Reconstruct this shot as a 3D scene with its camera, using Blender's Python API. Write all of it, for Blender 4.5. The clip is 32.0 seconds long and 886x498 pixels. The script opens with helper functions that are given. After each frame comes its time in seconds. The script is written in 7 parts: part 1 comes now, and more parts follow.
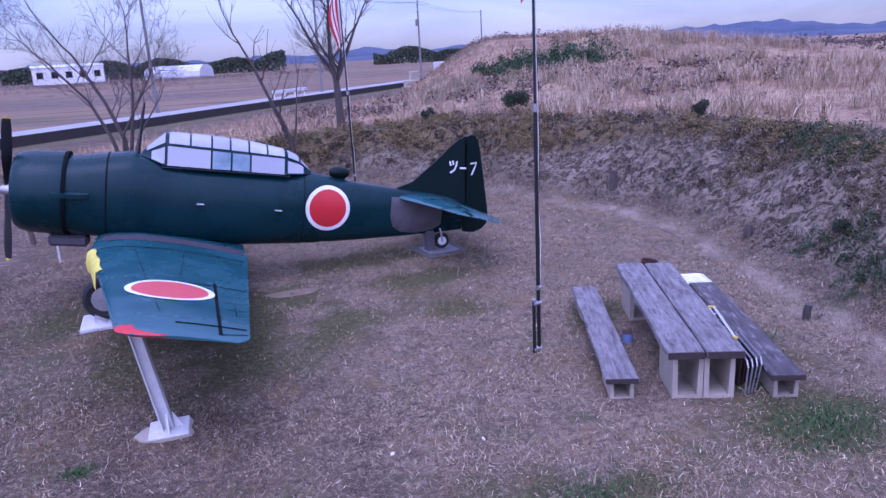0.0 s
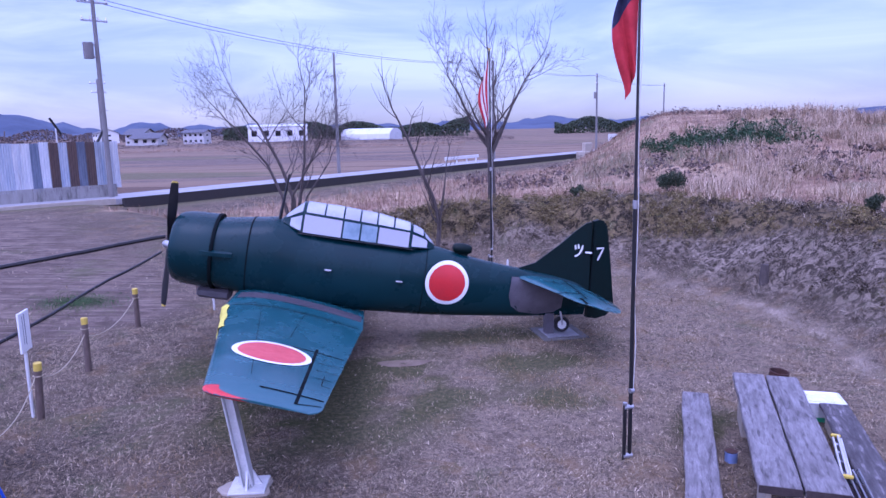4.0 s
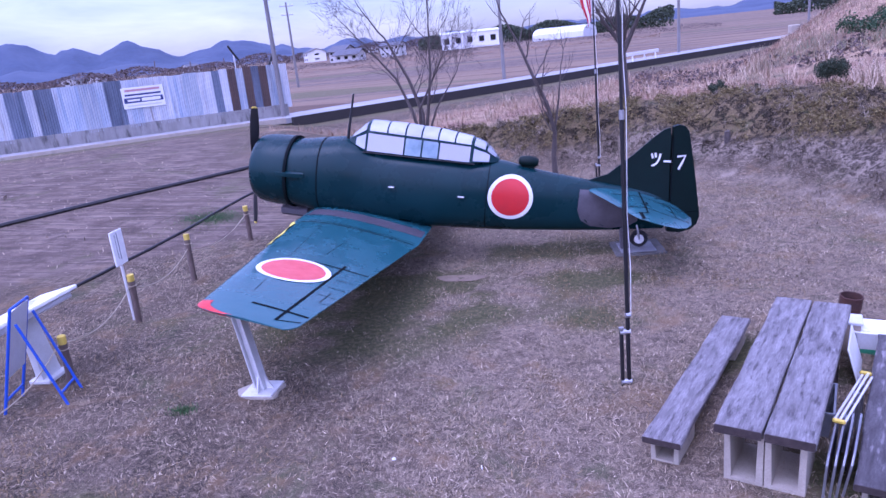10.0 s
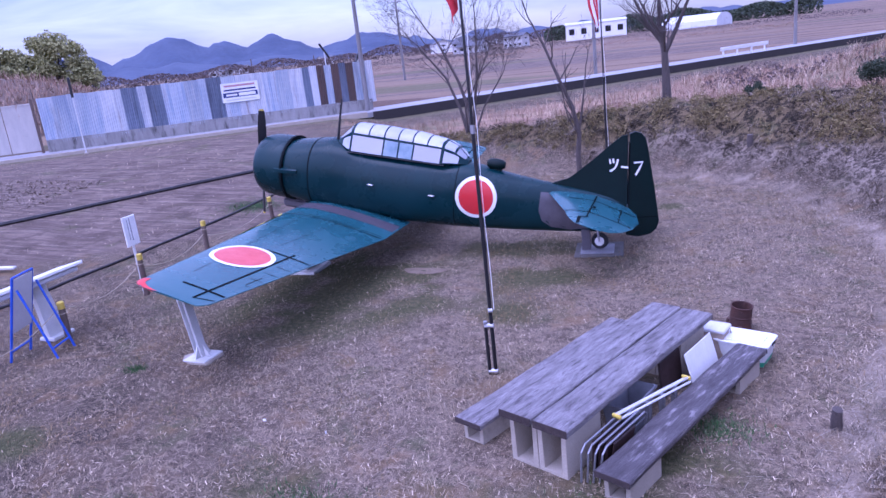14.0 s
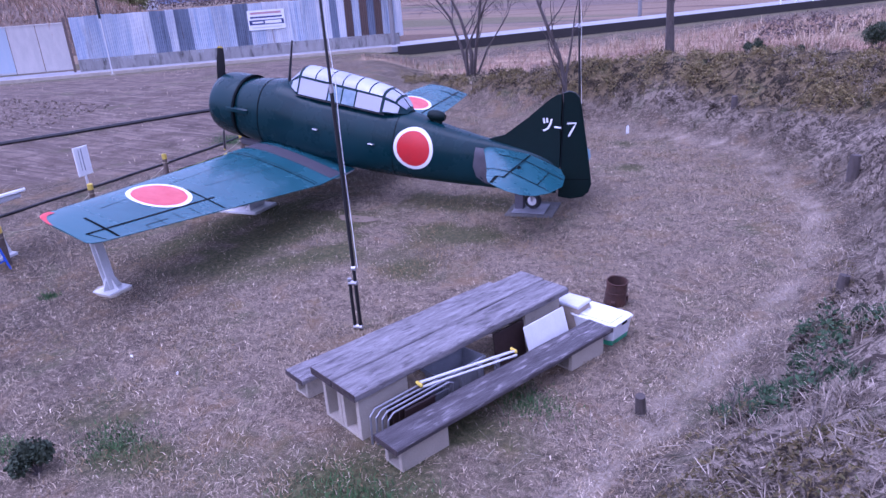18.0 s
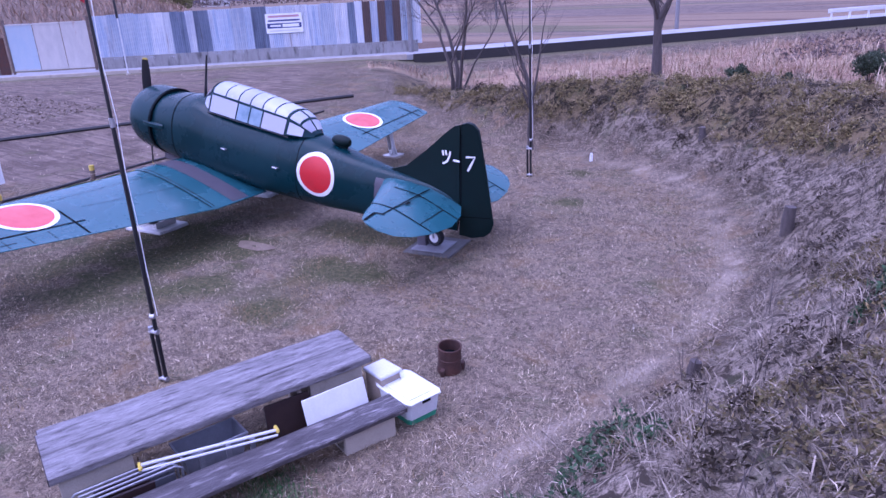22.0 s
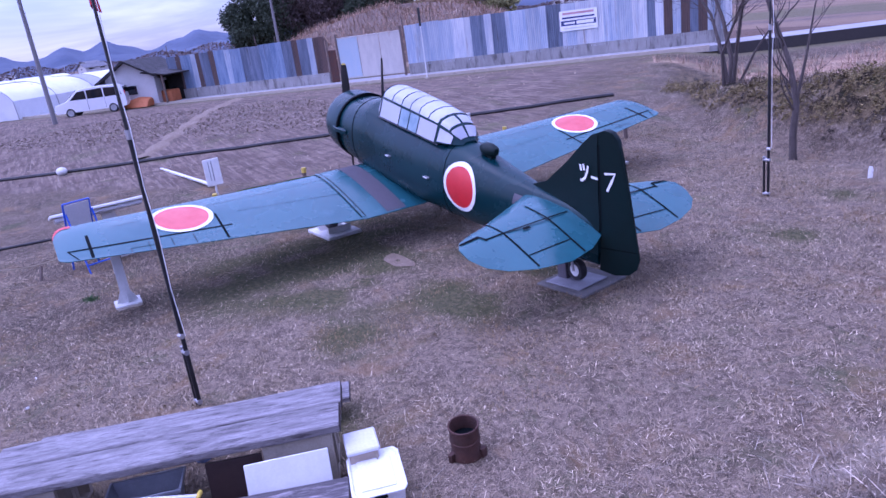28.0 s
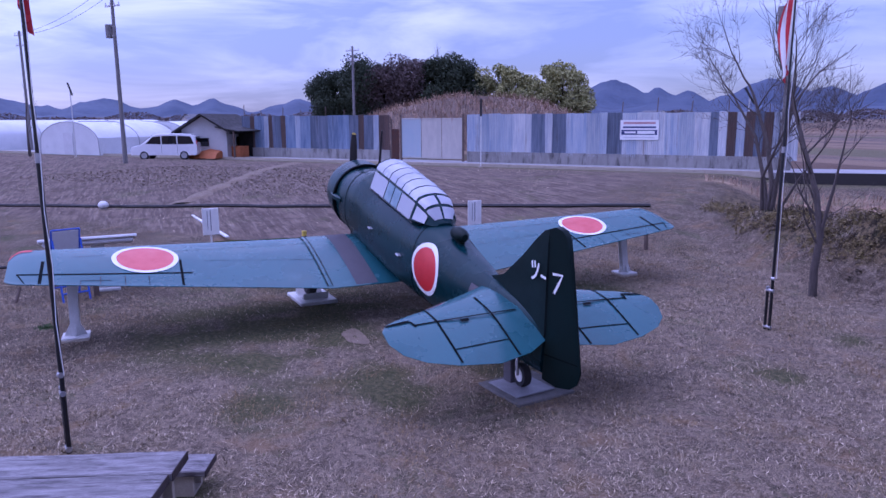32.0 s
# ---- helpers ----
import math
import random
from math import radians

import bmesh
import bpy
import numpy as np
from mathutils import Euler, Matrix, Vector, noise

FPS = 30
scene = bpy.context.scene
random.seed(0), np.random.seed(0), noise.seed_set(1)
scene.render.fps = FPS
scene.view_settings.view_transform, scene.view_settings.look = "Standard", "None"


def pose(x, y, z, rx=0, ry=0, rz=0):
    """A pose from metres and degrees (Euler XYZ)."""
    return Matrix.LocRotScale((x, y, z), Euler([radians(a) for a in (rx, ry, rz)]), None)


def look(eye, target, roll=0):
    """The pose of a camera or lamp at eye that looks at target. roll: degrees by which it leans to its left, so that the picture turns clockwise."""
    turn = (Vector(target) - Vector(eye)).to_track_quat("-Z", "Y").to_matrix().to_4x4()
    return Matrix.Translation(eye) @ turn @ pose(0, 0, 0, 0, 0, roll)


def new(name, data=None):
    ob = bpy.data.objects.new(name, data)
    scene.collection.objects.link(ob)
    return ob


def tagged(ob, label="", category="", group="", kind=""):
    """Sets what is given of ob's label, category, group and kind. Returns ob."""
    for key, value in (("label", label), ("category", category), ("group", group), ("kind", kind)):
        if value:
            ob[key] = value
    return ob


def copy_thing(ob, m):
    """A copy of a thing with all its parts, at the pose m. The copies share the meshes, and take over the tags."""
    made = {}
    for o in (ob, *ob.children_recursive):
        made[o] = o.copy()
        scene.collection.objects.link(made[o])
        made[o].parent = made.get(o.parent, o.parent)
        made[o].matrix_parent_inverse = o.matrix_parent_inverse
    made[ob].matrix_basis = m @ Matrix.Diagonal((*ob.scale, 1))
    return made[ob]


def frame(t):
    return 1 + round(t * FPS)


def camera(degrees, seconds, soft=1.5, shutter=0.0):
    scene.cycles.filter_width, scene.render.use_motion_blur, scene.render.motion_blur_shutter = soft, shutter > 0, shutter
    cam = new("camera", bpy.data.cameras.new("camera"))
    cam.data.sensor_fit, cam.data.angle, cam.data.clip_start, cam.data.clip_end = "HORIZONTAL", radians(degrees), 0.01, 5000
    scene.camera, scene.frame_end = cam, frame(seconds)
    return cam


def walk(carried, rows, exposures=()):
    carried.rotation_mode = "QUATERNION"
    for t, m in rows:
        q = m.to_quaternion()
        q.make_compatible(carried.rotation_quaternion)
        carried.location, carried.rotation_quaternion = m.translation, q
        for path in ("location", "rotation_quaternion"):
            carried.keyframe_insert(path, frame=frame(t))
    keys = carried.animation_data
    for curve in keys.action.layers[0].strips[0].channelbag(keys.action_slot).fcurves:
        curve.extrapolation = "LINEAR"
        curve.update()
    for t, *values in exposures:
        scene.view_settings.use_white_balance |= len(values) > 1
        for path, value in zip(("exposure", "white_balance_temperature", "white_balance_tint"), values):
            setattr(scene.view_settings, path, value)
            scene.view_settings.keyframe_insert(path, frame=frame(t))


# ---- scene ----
cam = camera(64.2, 32.0)
PATH = [
    (0, (-0.737, -13.351, 3.88), (-0.166, -11.509, 3.35), -3.1),
    (0.5, (-0.563, -13.388, 3.897), (-0.122, -11.518, 3.342), -4.2),
    (1, (-0.403, -13.305, 3.94), (-0.059, -11.43, 3.333), -3.3),
    (1.5, (-0.237, -13.274, 3.947), (-0.098, -11.369, 3.356), -3.0),
    (2, (0.025, -13.394, 4.028), (-0.144, -11.488, 3.448), -2.6),
    (2.5, (0.069, -13.389, 4.028), (-0.178, -11.486, 3.464), -4.5),
    (3, (0.153, -13.432, 4.06), (-0.016, -11.521, 3.494), -3.3),
    (3.5, (0.183, -13.536, 4.123), (0.284, -11.565, 3.8), -0.8),
    (5.5, (0.495, -13.448, 4.122), (0.581, -11.506, 3.651), -2.9),
    (6, (0.55, -13.457, 4.094), (0.607, -11.529, 3.566), -4.3),
    (6.5, (0.725, -13.466, 4.116), (0.7, -11.551, 3.54), -5.1),
    (7, (0.959, -13.489, 4.123), (0.875, -11.61, 3.442), -8.1),
    (7.5, (1.183, -13.484, 4.12), (1.143, -11.581, 3.506), -6.8),
    (8, (1.476, -13.431, 4.173), (1.43, -11.541, 3.523), -8.1),
    (8.5, (1.831, -13.396, 4.135), (1.489, -11.519, 3.534), -5.5),
    (9, (2.147, -13.338, 4.143), (1.803, -11.478, 3.494), -4.1),
    (9.5, (2.499, -13.238, 4.173), (2.247, -11.367, 3.512), -4.9),
    (10, (2.81, -13.238, 4.134), (2.355, -11.373, 3.574), -6.0),
    (10.5, (3.194, -13.317, 4.106), (2.759, -11.429, 3.612), -7.9),
    (11, (3.647, -13.292, 4.142), (3.128, -11.419, 3.669), -8.6),
    (11.5, (4.022, -13.332, 4.114), (3.46, -11.517, 3.487), -7.2),
    (12, (4.331, -13.351, 4.071), (3.764, -11.521, 3.495), -6.8),
    (12.5, (4.717, -13.326, 4.127), (4.218, -11.467, 3.584), -6.1),
    (13, (5.112, -13.294, 4.124), (4.679, -11.426, 3.554), -9.8),
    (13.5, (5.568, -13.333, 4.165), (4.873, -11.534, 3.633), -8.6),
    (15.5, (6.855, -12.89, 4.199), (5.985, -11.206, 3.56), -5.0),
    (16, (7.079, -12.747, 4.241), (6.168, -11.1, 3.566), -3.6),
    (16.5, (7.287, -12.601, 4.185), (6.34, -10.967, 3.524), -4.9),
    (17, (7.558, -12.472, 4.151), (6.597, -10.844, 3.496), -9.4),
    (17.5, (7.9, -12.393, 4.208), (6.915, -10.787, 3.536), -6.8),
    (18, (8.205, -12.239, 4.29), (7.288, -10.608, 3.583), -4.3),
    (18.5, (8.563, -11.985, 4.299), (7.718, -10.312, 3.603), -3.0),
    (19, (8.872, -11.667, 4.309), (7.952, -10.025, 3.632), -3.8),
    (19.5, (9.11, -11.349, 4.334), (8.093, -9.771, 3.644), -1.8),
    (20, (9.259, -10.957, 4.348), (8.171, -9.438, 3.633), 0.7),
    (20.5, (9.422, -10.722, 4.308), (8.206, -9.275, 3.653), -0.7),
    (21, (9.785, -10.405, 4.354), (8.604, -8.933, 3.694), -1.2),
    (21.5, (9.922, -10.026, 4.328), (8.727, -8.557, 3.687), -1.8),
    (22, (10.197, -9.75, 4.38), (9.139, -8.2, 3.688), -3.0),
    (22.5, (10.443, -9.292, 4.384), (9.34, -7.795, 3.646), -2.2),
    (23, (10.519, -8.869, 4.282), (9.35, -7.415, 3.561), -0.0),
    (23.5, (10.47, -8.527, 4.218), (9.119, -7.233, 3.51), -1.8),
    (24, (10.52, -8.204, 4.156), (8.949, -7.17, 3.476), -2.1),
    (24.5, (10.634, -7.85, 4.161), (8.996, -6.927, 3.481), -3.8),
    (25, (10.746, -7.528, 4.042), (9.279, -6.372, 3.327), -4.3),
    (25.5, (10.779, -7.3, 4.096), (9.324, -6.15, 3.347), -6.1),
    (26, (10.757, -6.985, 3.995), (9.187, -5.91, 3.379), 0.2),
    (26.5, (10.857, -6.667, 4.01), (9.262, -5.62, 3.409), -2.9),
    (28.5, (11.097, -5.969, 3.879), (9.402, -5.105, 3.263), -8.1),
    (29, (11.159, -5.793, 3.866), (9.548, -4.808, 3.206), -7.3),
    (29.5, (11.061, -5.531, 3.729), (9.36, -4.591, 3.257), 1.7),
    (30, (11.046, -5.248, 3.731), (9.236, -4.515, 3.298), -0.4),
    (30.5, (11.169, -4.945, 3.695), (9.324, -4.296, 3.277), 0.1),
    (31, (11.191, -4.69, 3.628), (9.38, -3.938, 3.237), 0.9),
    (31.5, (11.139, -4.573, 3.617), (9.326, -3.816, 3.246), 1.8),
    (32, (11.21, -4.4, 3.559), (9.396, -3.638, 3.199), -0.3),
]
EXPOSURES = [(0.0, 0.18, 4800, 53), (3.0, 0.33, 4780, 53), (3.6, 0.30, 4760, 53), (6.0, 0.48, 4740, 54), (8.0, 0.58, 4800, 54), (13.0, 0.50, 4780, 53), (19.0, 0.50, 4850, 54), (26.0, 0.50, 4790, 54), (29.0, 0.40, 4740, 54), (30.2, 0.36, 4710, 53), (31.0, 0.15, 4710, 54), (32.0, -0.16, 4760, 54)]
walk(cam, [(t, look(eye, target, roll)) for t, eye, target, roll in PATH], EXPOSURES)

# ---------------------------------------------------------------- world and light
world = bpy.data.worlds.new("sky")
scene.world = world
world.use_nodes = True


def build_sky():
    nt = world.node_tree
    nt.nodes.clear()
    N = nt.nodes.new
    out = N("ShaderNodeOutputWorld")
    sky = N("ShaderNodeTexSky")
    sky.sky_type, sky.sun_disc = "NISHITA", False
    sky.sun_elevation, sky.sun_rotation = radians(SUN_EL), radians(SUN_AZ)
    bg = N("ShaderNodeBackground")
    bg.inputs[1].default_value = 0.065
    nt.links.new(sky.outputs[0], bg.inputs[0])
    # overcast deck: two scales of cloud on the view direction, flattened towards the horizon
    tc = N("ShaderNodeTexCoord")
    mp = N("ShaderNodeMapping")
    mp.inputs["Scale"].default_value = (1.0, 1.0, 5.5)
    nt.links.new(tc.outputs["Generated"], mp.inputs[0])
    n1 = N("ShaderNodeTexNoise")
    n1.inputs["Scale"].default_value, n1.inputs["Detail"].default_value, n1.inputs["Roughness"].default_value = 3.1, 7, 0.55
    n1.inputs["Distortion"].default_value = 0.5
    nt.links.new(mp.outputs[0], n1.inputs["Vector"])
    ramp = N("ShaderNodeValToRGB")
    ramp.color_ramp.elements[0].position, ramp.color_ramp.elements[0].color = 0.41, CLOUD_DARK
    ramp.color_ramp.elements[1].position, ramp.color_ramp.elements[1].color = 0.64, CLOUD_LIGHT
    nt.links.new(n1.outputs[0], ramp.inputs[0])
    cl = N("ShaderNodeBackground")
    cl.inputs[1].default_value = CLOUD_STRENGTH
    nt.links.new(ramp.outputs[0], cl.inputs[0])
    # an overcast sky is brighter overhead than at the horizon
    sep = N("ShaderNodeSeparateXYZ")
    nt.links.new(tc.outputs["Generated"], sep.inputs[0])
    lift = N("ShaderNodeMapRange")
    lift.inputs[1].default_value, lift.inputs[2].default_value = 0.0, 1.0
    lift.inputs[3].default_value, lift.inputs[4].default_value = CLOUD_STRENGTH * 0.29, CLOUD_STRENGTH * 2.42
    nt.links.new(sep.outputs[2], lift.inputs[0])
    # and brighter on the sun's side
    dot = N("ShaderNodeVectorMath")
    dot.operation = "DOT_PRODUCT"
    dot.inputs[1].default_value = (-0.55, -0.83, 0.0)
    nt.links.new(tc.outputs["Generated"], dot.inputs[0])
    side = N("ShaderNodeMath")
    side.operation = "MULTIPLY_ADD"
    side.inputs[1].default_value, side.inputs[2].default_value = 0.48, 1.0
    nt.links.new(dot.outputs["Value"], side.inputs[0])
    both = N("ShaderNodeMath")
    both.operation = "MULTIPLY"
    nt.links.new(lift.outputs[0], both.inputs[0])
    nt.links.new(side.outputs[0], both.inputs[1])
    nt.links.new(both.outputs[0], cl.inputs[1])
    add = N("ShaderNodeAddShader")
    nt.links.new(bg.outputs[0], add.inputs[0])
    nt.links.new(cl.outputs[0], add.inputs[1])
    nt.links.new(add.outputs[0], out.inputs[0])


SUN_EL, SUN_AZ = 34.0, 200.0
CLOUD_DARK, CLOUD_LIGHT, CLOUD_STRENGTH = (0.38, 0.415, 0.53, 1), (1.04, 1.04, 1.06, 1), 0.95
build_sky()
sun = new("sun", bpy.data.lights.new("sun", "SUN"))
sun.data.energy, sun.data.angle, sun.data.color = 0.8, radians(35), (1.0, 0.96, 0.9)
sun.matrix_world = look((0, 0, 30), (6, 9, 0))

# ---------------------------------------------------------------- helpers
TAU = 2 * math.pi


class Geo:
    """Collects vertices and faces of one mesh."""

    def __init__(self):
        self.v, self.f = [], []

    def add(self, verts, faces):
        k = len(self.v)
        self.v += [tuple(p) for p in verts]
        self.f += [tuple(i + k for i in f) for f in faces]
        return self

    def box(self, c, s, b=0.0, m=None):
        """A box, its edges cut at b; m places it."""
        hx, hy, hz = s[0] / 2, s[1] / 2, s[2] / 2
        b = min(b, hx * 0.9, hy * 0.9, hz * 0.9)
        if b <= 0:
            vs = [(x * hx, y * hy, z * hz) for x in (-1, 1) for y in (-1, 1) for z in (-1, 1)]
            fs = [(0, 1, 3, 2), (4, 6, 7, 5), (0, 4, 5, 1), (2, 3, 7, 6), (0, 2, 6, 4), (1, 5, 7, 3)]
        else:
            bm = bmesh.new()
            bmesh.ops.create_cube(bm, size=1)
            for v in bm.verts:
                v.co = (v.co.x * s[0], v.co.y * s[1], v.co.z * s[2])
            bmesh.ops.bevel(bm, geom=bm.edges[:], offset=b, segments=1, affect="EDGES")
            bm.verts.index_update()
            vs = [v.co.copy() for v in bm.verts]
            fs = [[v.index for v in f.verts] for f in bm.faces]
            bm.free()
        vs = [Vector(v) + Vector(c) for v in vs]
        if m is not None:
            vs = [m @ v for v in vs]
        return self.add(vs, fs)

    def tube(self, pts, rs, n=8, caps=True):
        """A round bar along points, with its radius at each."""
        pts = [Vector(p) for p in pts]
        if not hasattr(rs, "__len__"):
            rs = [rs] * len(pts)
        rings, side = [], None
        for i, p in enumerate(pts):
            d = (pts[min(i + 1, len(pts) - 1)] - pts[max(i - 1, 0)]).normalized()
            if side is None:
                side = d.cross(Vector((0, 0, 1)) if abs(d.z) < 0.9 else Vector((1, 0, 0))).normalized()
            side = (side - d * side.dot(d)).normalized()
            up = d.cross(side)
            rings.append([p + (side * math.cos(TAU * j / n) + up * math.sin(TAU * j / n)) * rs[i] for j in range(n)])
        return self.loft(rings, caps)

    def loft(self, rings, caps=True, closed=True):
        n, k = len(rings[0]), len(self.v)
        vs = [p for r in rings for p in r]
        fs = []
        for i in range(len(rings) - 1):
            for j in range(n if closed else n - 1):
                a, b = i * n + j, i * n + (j + 1) % n
                fs.append((a, b, b + n, a + n))
        if caps:
            fs.append(tuple(range(n - 1, -1, -1)))
            fs.append(tuple((len(rings) - 1) * n + j for j in range(n)))
        return self.add(vs, fs)

    def ball(self, c, r, n=10, m=6, squash=(1, 1, 1)):
        rings = []
        for i in range(1, m):
            a = math.pi * i / m
            rings.append([(c[0] + r * squash[0] * math.sin(a) * math.cos(TAU * j / n), c[1] + r * squash[1] * math.sin(a) * math.sin(TAU * j / n), c[2] + r * squash[2] * math.cos(a)) for j in range(n)])
        return self.loft(rings, True)

    def prism(self, outline, y0, y1, axis=1):
        """An outline in the other two axes, drawn out between y0 and y1 on the axis."""
        def put(a, b, c):
            return (a, c, b) if axis == 1 else ((c, a, b) if axis == 0 else (a, b, c))
        return self.loft([[put(a, b, y0) for a, b in outline], [put(a, b, y1) for a, b in outline]])


def mesh_of(name, g, mat, smooth=0.6):
    me = bpy.data.meshes.new(name)
    me.from_pydata([tuple(v) for v in g.v], [], g.f)
    me.validate()
    if mat is not None:
        me.materials.append(mat)
    bm = bmesh.new()
    bm.from_mesh(me)
    bmesh.ops.recalc_face_normals(bm, faces=bm.faces)
    bm.to_mesh(me)
    bm.free()
    if smooth:
        me.shade_smooth()
        me.set_sharp_from_angle(angle=smooth)
    return me


def part(name, g, mat, parent=None, label="", smooth=0.6, at=None):
    ob = new(name, mesh_of(name, g, mat, smooth))
    if at is not None:
        ob.matrix_basis = at
    if parent is not None:
        ob.parent = parent
    if label:
        ob["label"] = label
    return ob


def thing(name, label, category, m=None, group="", kind=""):
    ob = new(name)
    ob.empty_display_size = 0.2
    ob.matrix_basis = m or Matrix()
    return tagged(ob, label, category, group, kind)


def solo(name, g, mat, label, category, m=None, group="", kind="", smooth=0.6):
    return tagged(part(name, g, mat, None, "", smooth, m), label, category, group, kind)


def quick(name, verts, quads, mat, smooth=False):
    """A large mesh from arrays: verts (n, 3) and quads (m, 4)."""
    me = bpy.data.meshes.new(name)
    me.vertices.add(len(verts))
    me.vertices.foreach_set("co", np.asarray(verts, np.float32).ravel())
    quads = np.asarray(quads, np.int32)
    me.loops.add(quads.size)
    me.loops.foreach_set("vertex_index", quads.ravel())
    me.polygons.add(len(quads))
    me.polygons.foreach_set("loop_start", np.arange(len(quads), dtype=np.int32) * quads.shape[1])
    me.update(calc_edges=True)
    if smooth:
        me.shade_smooth()
    me.materials.append(mat)
    return me


def clamp01(a):
    return np.clip(a, 0, 1)


def sstep(a, lo, hi):
    t = clamp01((a - lo) / (hi - lo))
    return t * t * (3 - 2 * t)


# ---------------------------------------------------------------- materials
def material(name, base, rough=0.7, metal=0.0, other=None, scale=3.0, amount=0.6, fine=40.0, fine_amount=0.25, bump=0.15, bump_scale=None,
             spec=0.5, stretch=(1, 1, 1), rand=0.0, island=False, coat=0.0, stain=None, stain_scale=1.2, stain_lo=0.55, stain_hi=0.75, rough_var=0.12, trans=0.0):
    """Base colour varied to `other` at two scales, with grain, wear and relief."""
    m = bpy.data.materials.new(name)
    m.use_nodes = True
    nt = m.node_tree
    N, L = nt.nodes.new, nt.links.new
    p = nt.nodes["Principled BSDF"]
    tc = N("ShaderNodeTexCoord")
    mp = N("ShaderNodeMapping")
    mp.inputs["Scale"].default_value = stretch
    L(tc.outputs["Object"], mp.inputs[0])
    vec = mp.outputs[0]
    if rand or island:
        src = N("ShaderNodeNewGeometry").outputs["Random Per Island"] if island else N("ShaderNodeObjectInfo").outputs["Random"]
        sc = N("ShaderNodeVectorMath")
        sc.operation = "MULTIPLY_ADD"
        sc.inputs[1].default_value = (37.0, 19.0, 53.0)
        L(src, sc.inputs[0])
        L(vec, sc.inputs[2])
        vec = sc.outputs[0]
    other = other or tuple(c * 0.6 for c in base)

    def noise_tex(s, detail=5.0, rough_=0.6):
        n = N("ShaderNodeTexNoise")
        n.inputs["Scale"].default_value, n.inputs["Detail"].default_value, n.inputs["Roughness"].default_value = s, detail, rough_
        L(vec, n.inputs["Vector"])
        return n.outputs[0]

    def mix(fac, a, b, blend="MIX"):
        x = N("ShaderNodeMix")
        x.data_type, x.blend_type = "RGBA", blend
        for sock, val in ((x.inputs[0], fac), (x.inputs[6], a), (x.inputs[7], b)):
            if hasattr(val, "is_linked"):
                L(val, sock)
            else:
                sock.default_value = val
        return x.outputs[2]

    def span(src, lo, hi, to0=0.0, to1=1.0):
        r = N("ShaderNodeMapRange")
        r.inputs[1].default_value, r.inputs[2].default_value, r.inputs[3].default_value, r.inputs[4].default_value = lo, hi, to0, to1
        L(src, r.inputs[0])
        return r.outputs[0]

    big = noise_tex(scale)
    col = mix(span(big, 0.35, 0.65, 0, amount), (*base, 1), (*other, 1))
    small = noise_tex(fine, 4.0, 0.7)
    col = mix(span(small, 0.3, 0.7, 0, fine_amount), col, (*[c * 0.35 for c in base], 1))
    if stain:
        st = noise_tex(stain_scale, 6.0, 0.65)
        col = mix(span(st, stain_lo, stain_hi), col, (*stain, 1))
    if rand:
        src = N("ShaderNodeNewGeometry").outputs["Random Per Island"] if island else N("ShaderNodeObjectInfo").outputs["Random"]
        v = N("ShaderNodeHueSaturation")
        L(col, v.inputs["Color"])
        L(span(src, 0, 1, 1 - rand, 1 + rand), v.inputs["Value"])
        col = v.outputs[0]
    L(col, p.inputs["Base Color"])
    L(span(big, 0.3, 0.7, max(0.02, rough - rough_var), min(1, rough + rough_var)), p.inputs["Roughness"])
    p.inputs["Metallic"].default_value = metal
    p.inputs["Specular IOR Level"].default_value = spec
    p.inputs["Coat Weight"].default_value = coat
    p.inputs["Coat Roughness"].default_value = 0.2
    p.inputs["Transmission Weight"].default_value = trans
    if bump:
        b = N("ShaderNodeBump")
        b.inputs["Strength"].default_value, b.inputs["Distance"].default_value = bump, 0.02
        L(noise_tex(bump_scale or fine, 6.0, 0.65), b.inputs["Height"])
        L(b.outputs[0], p.inputs["Normal"])
    return m


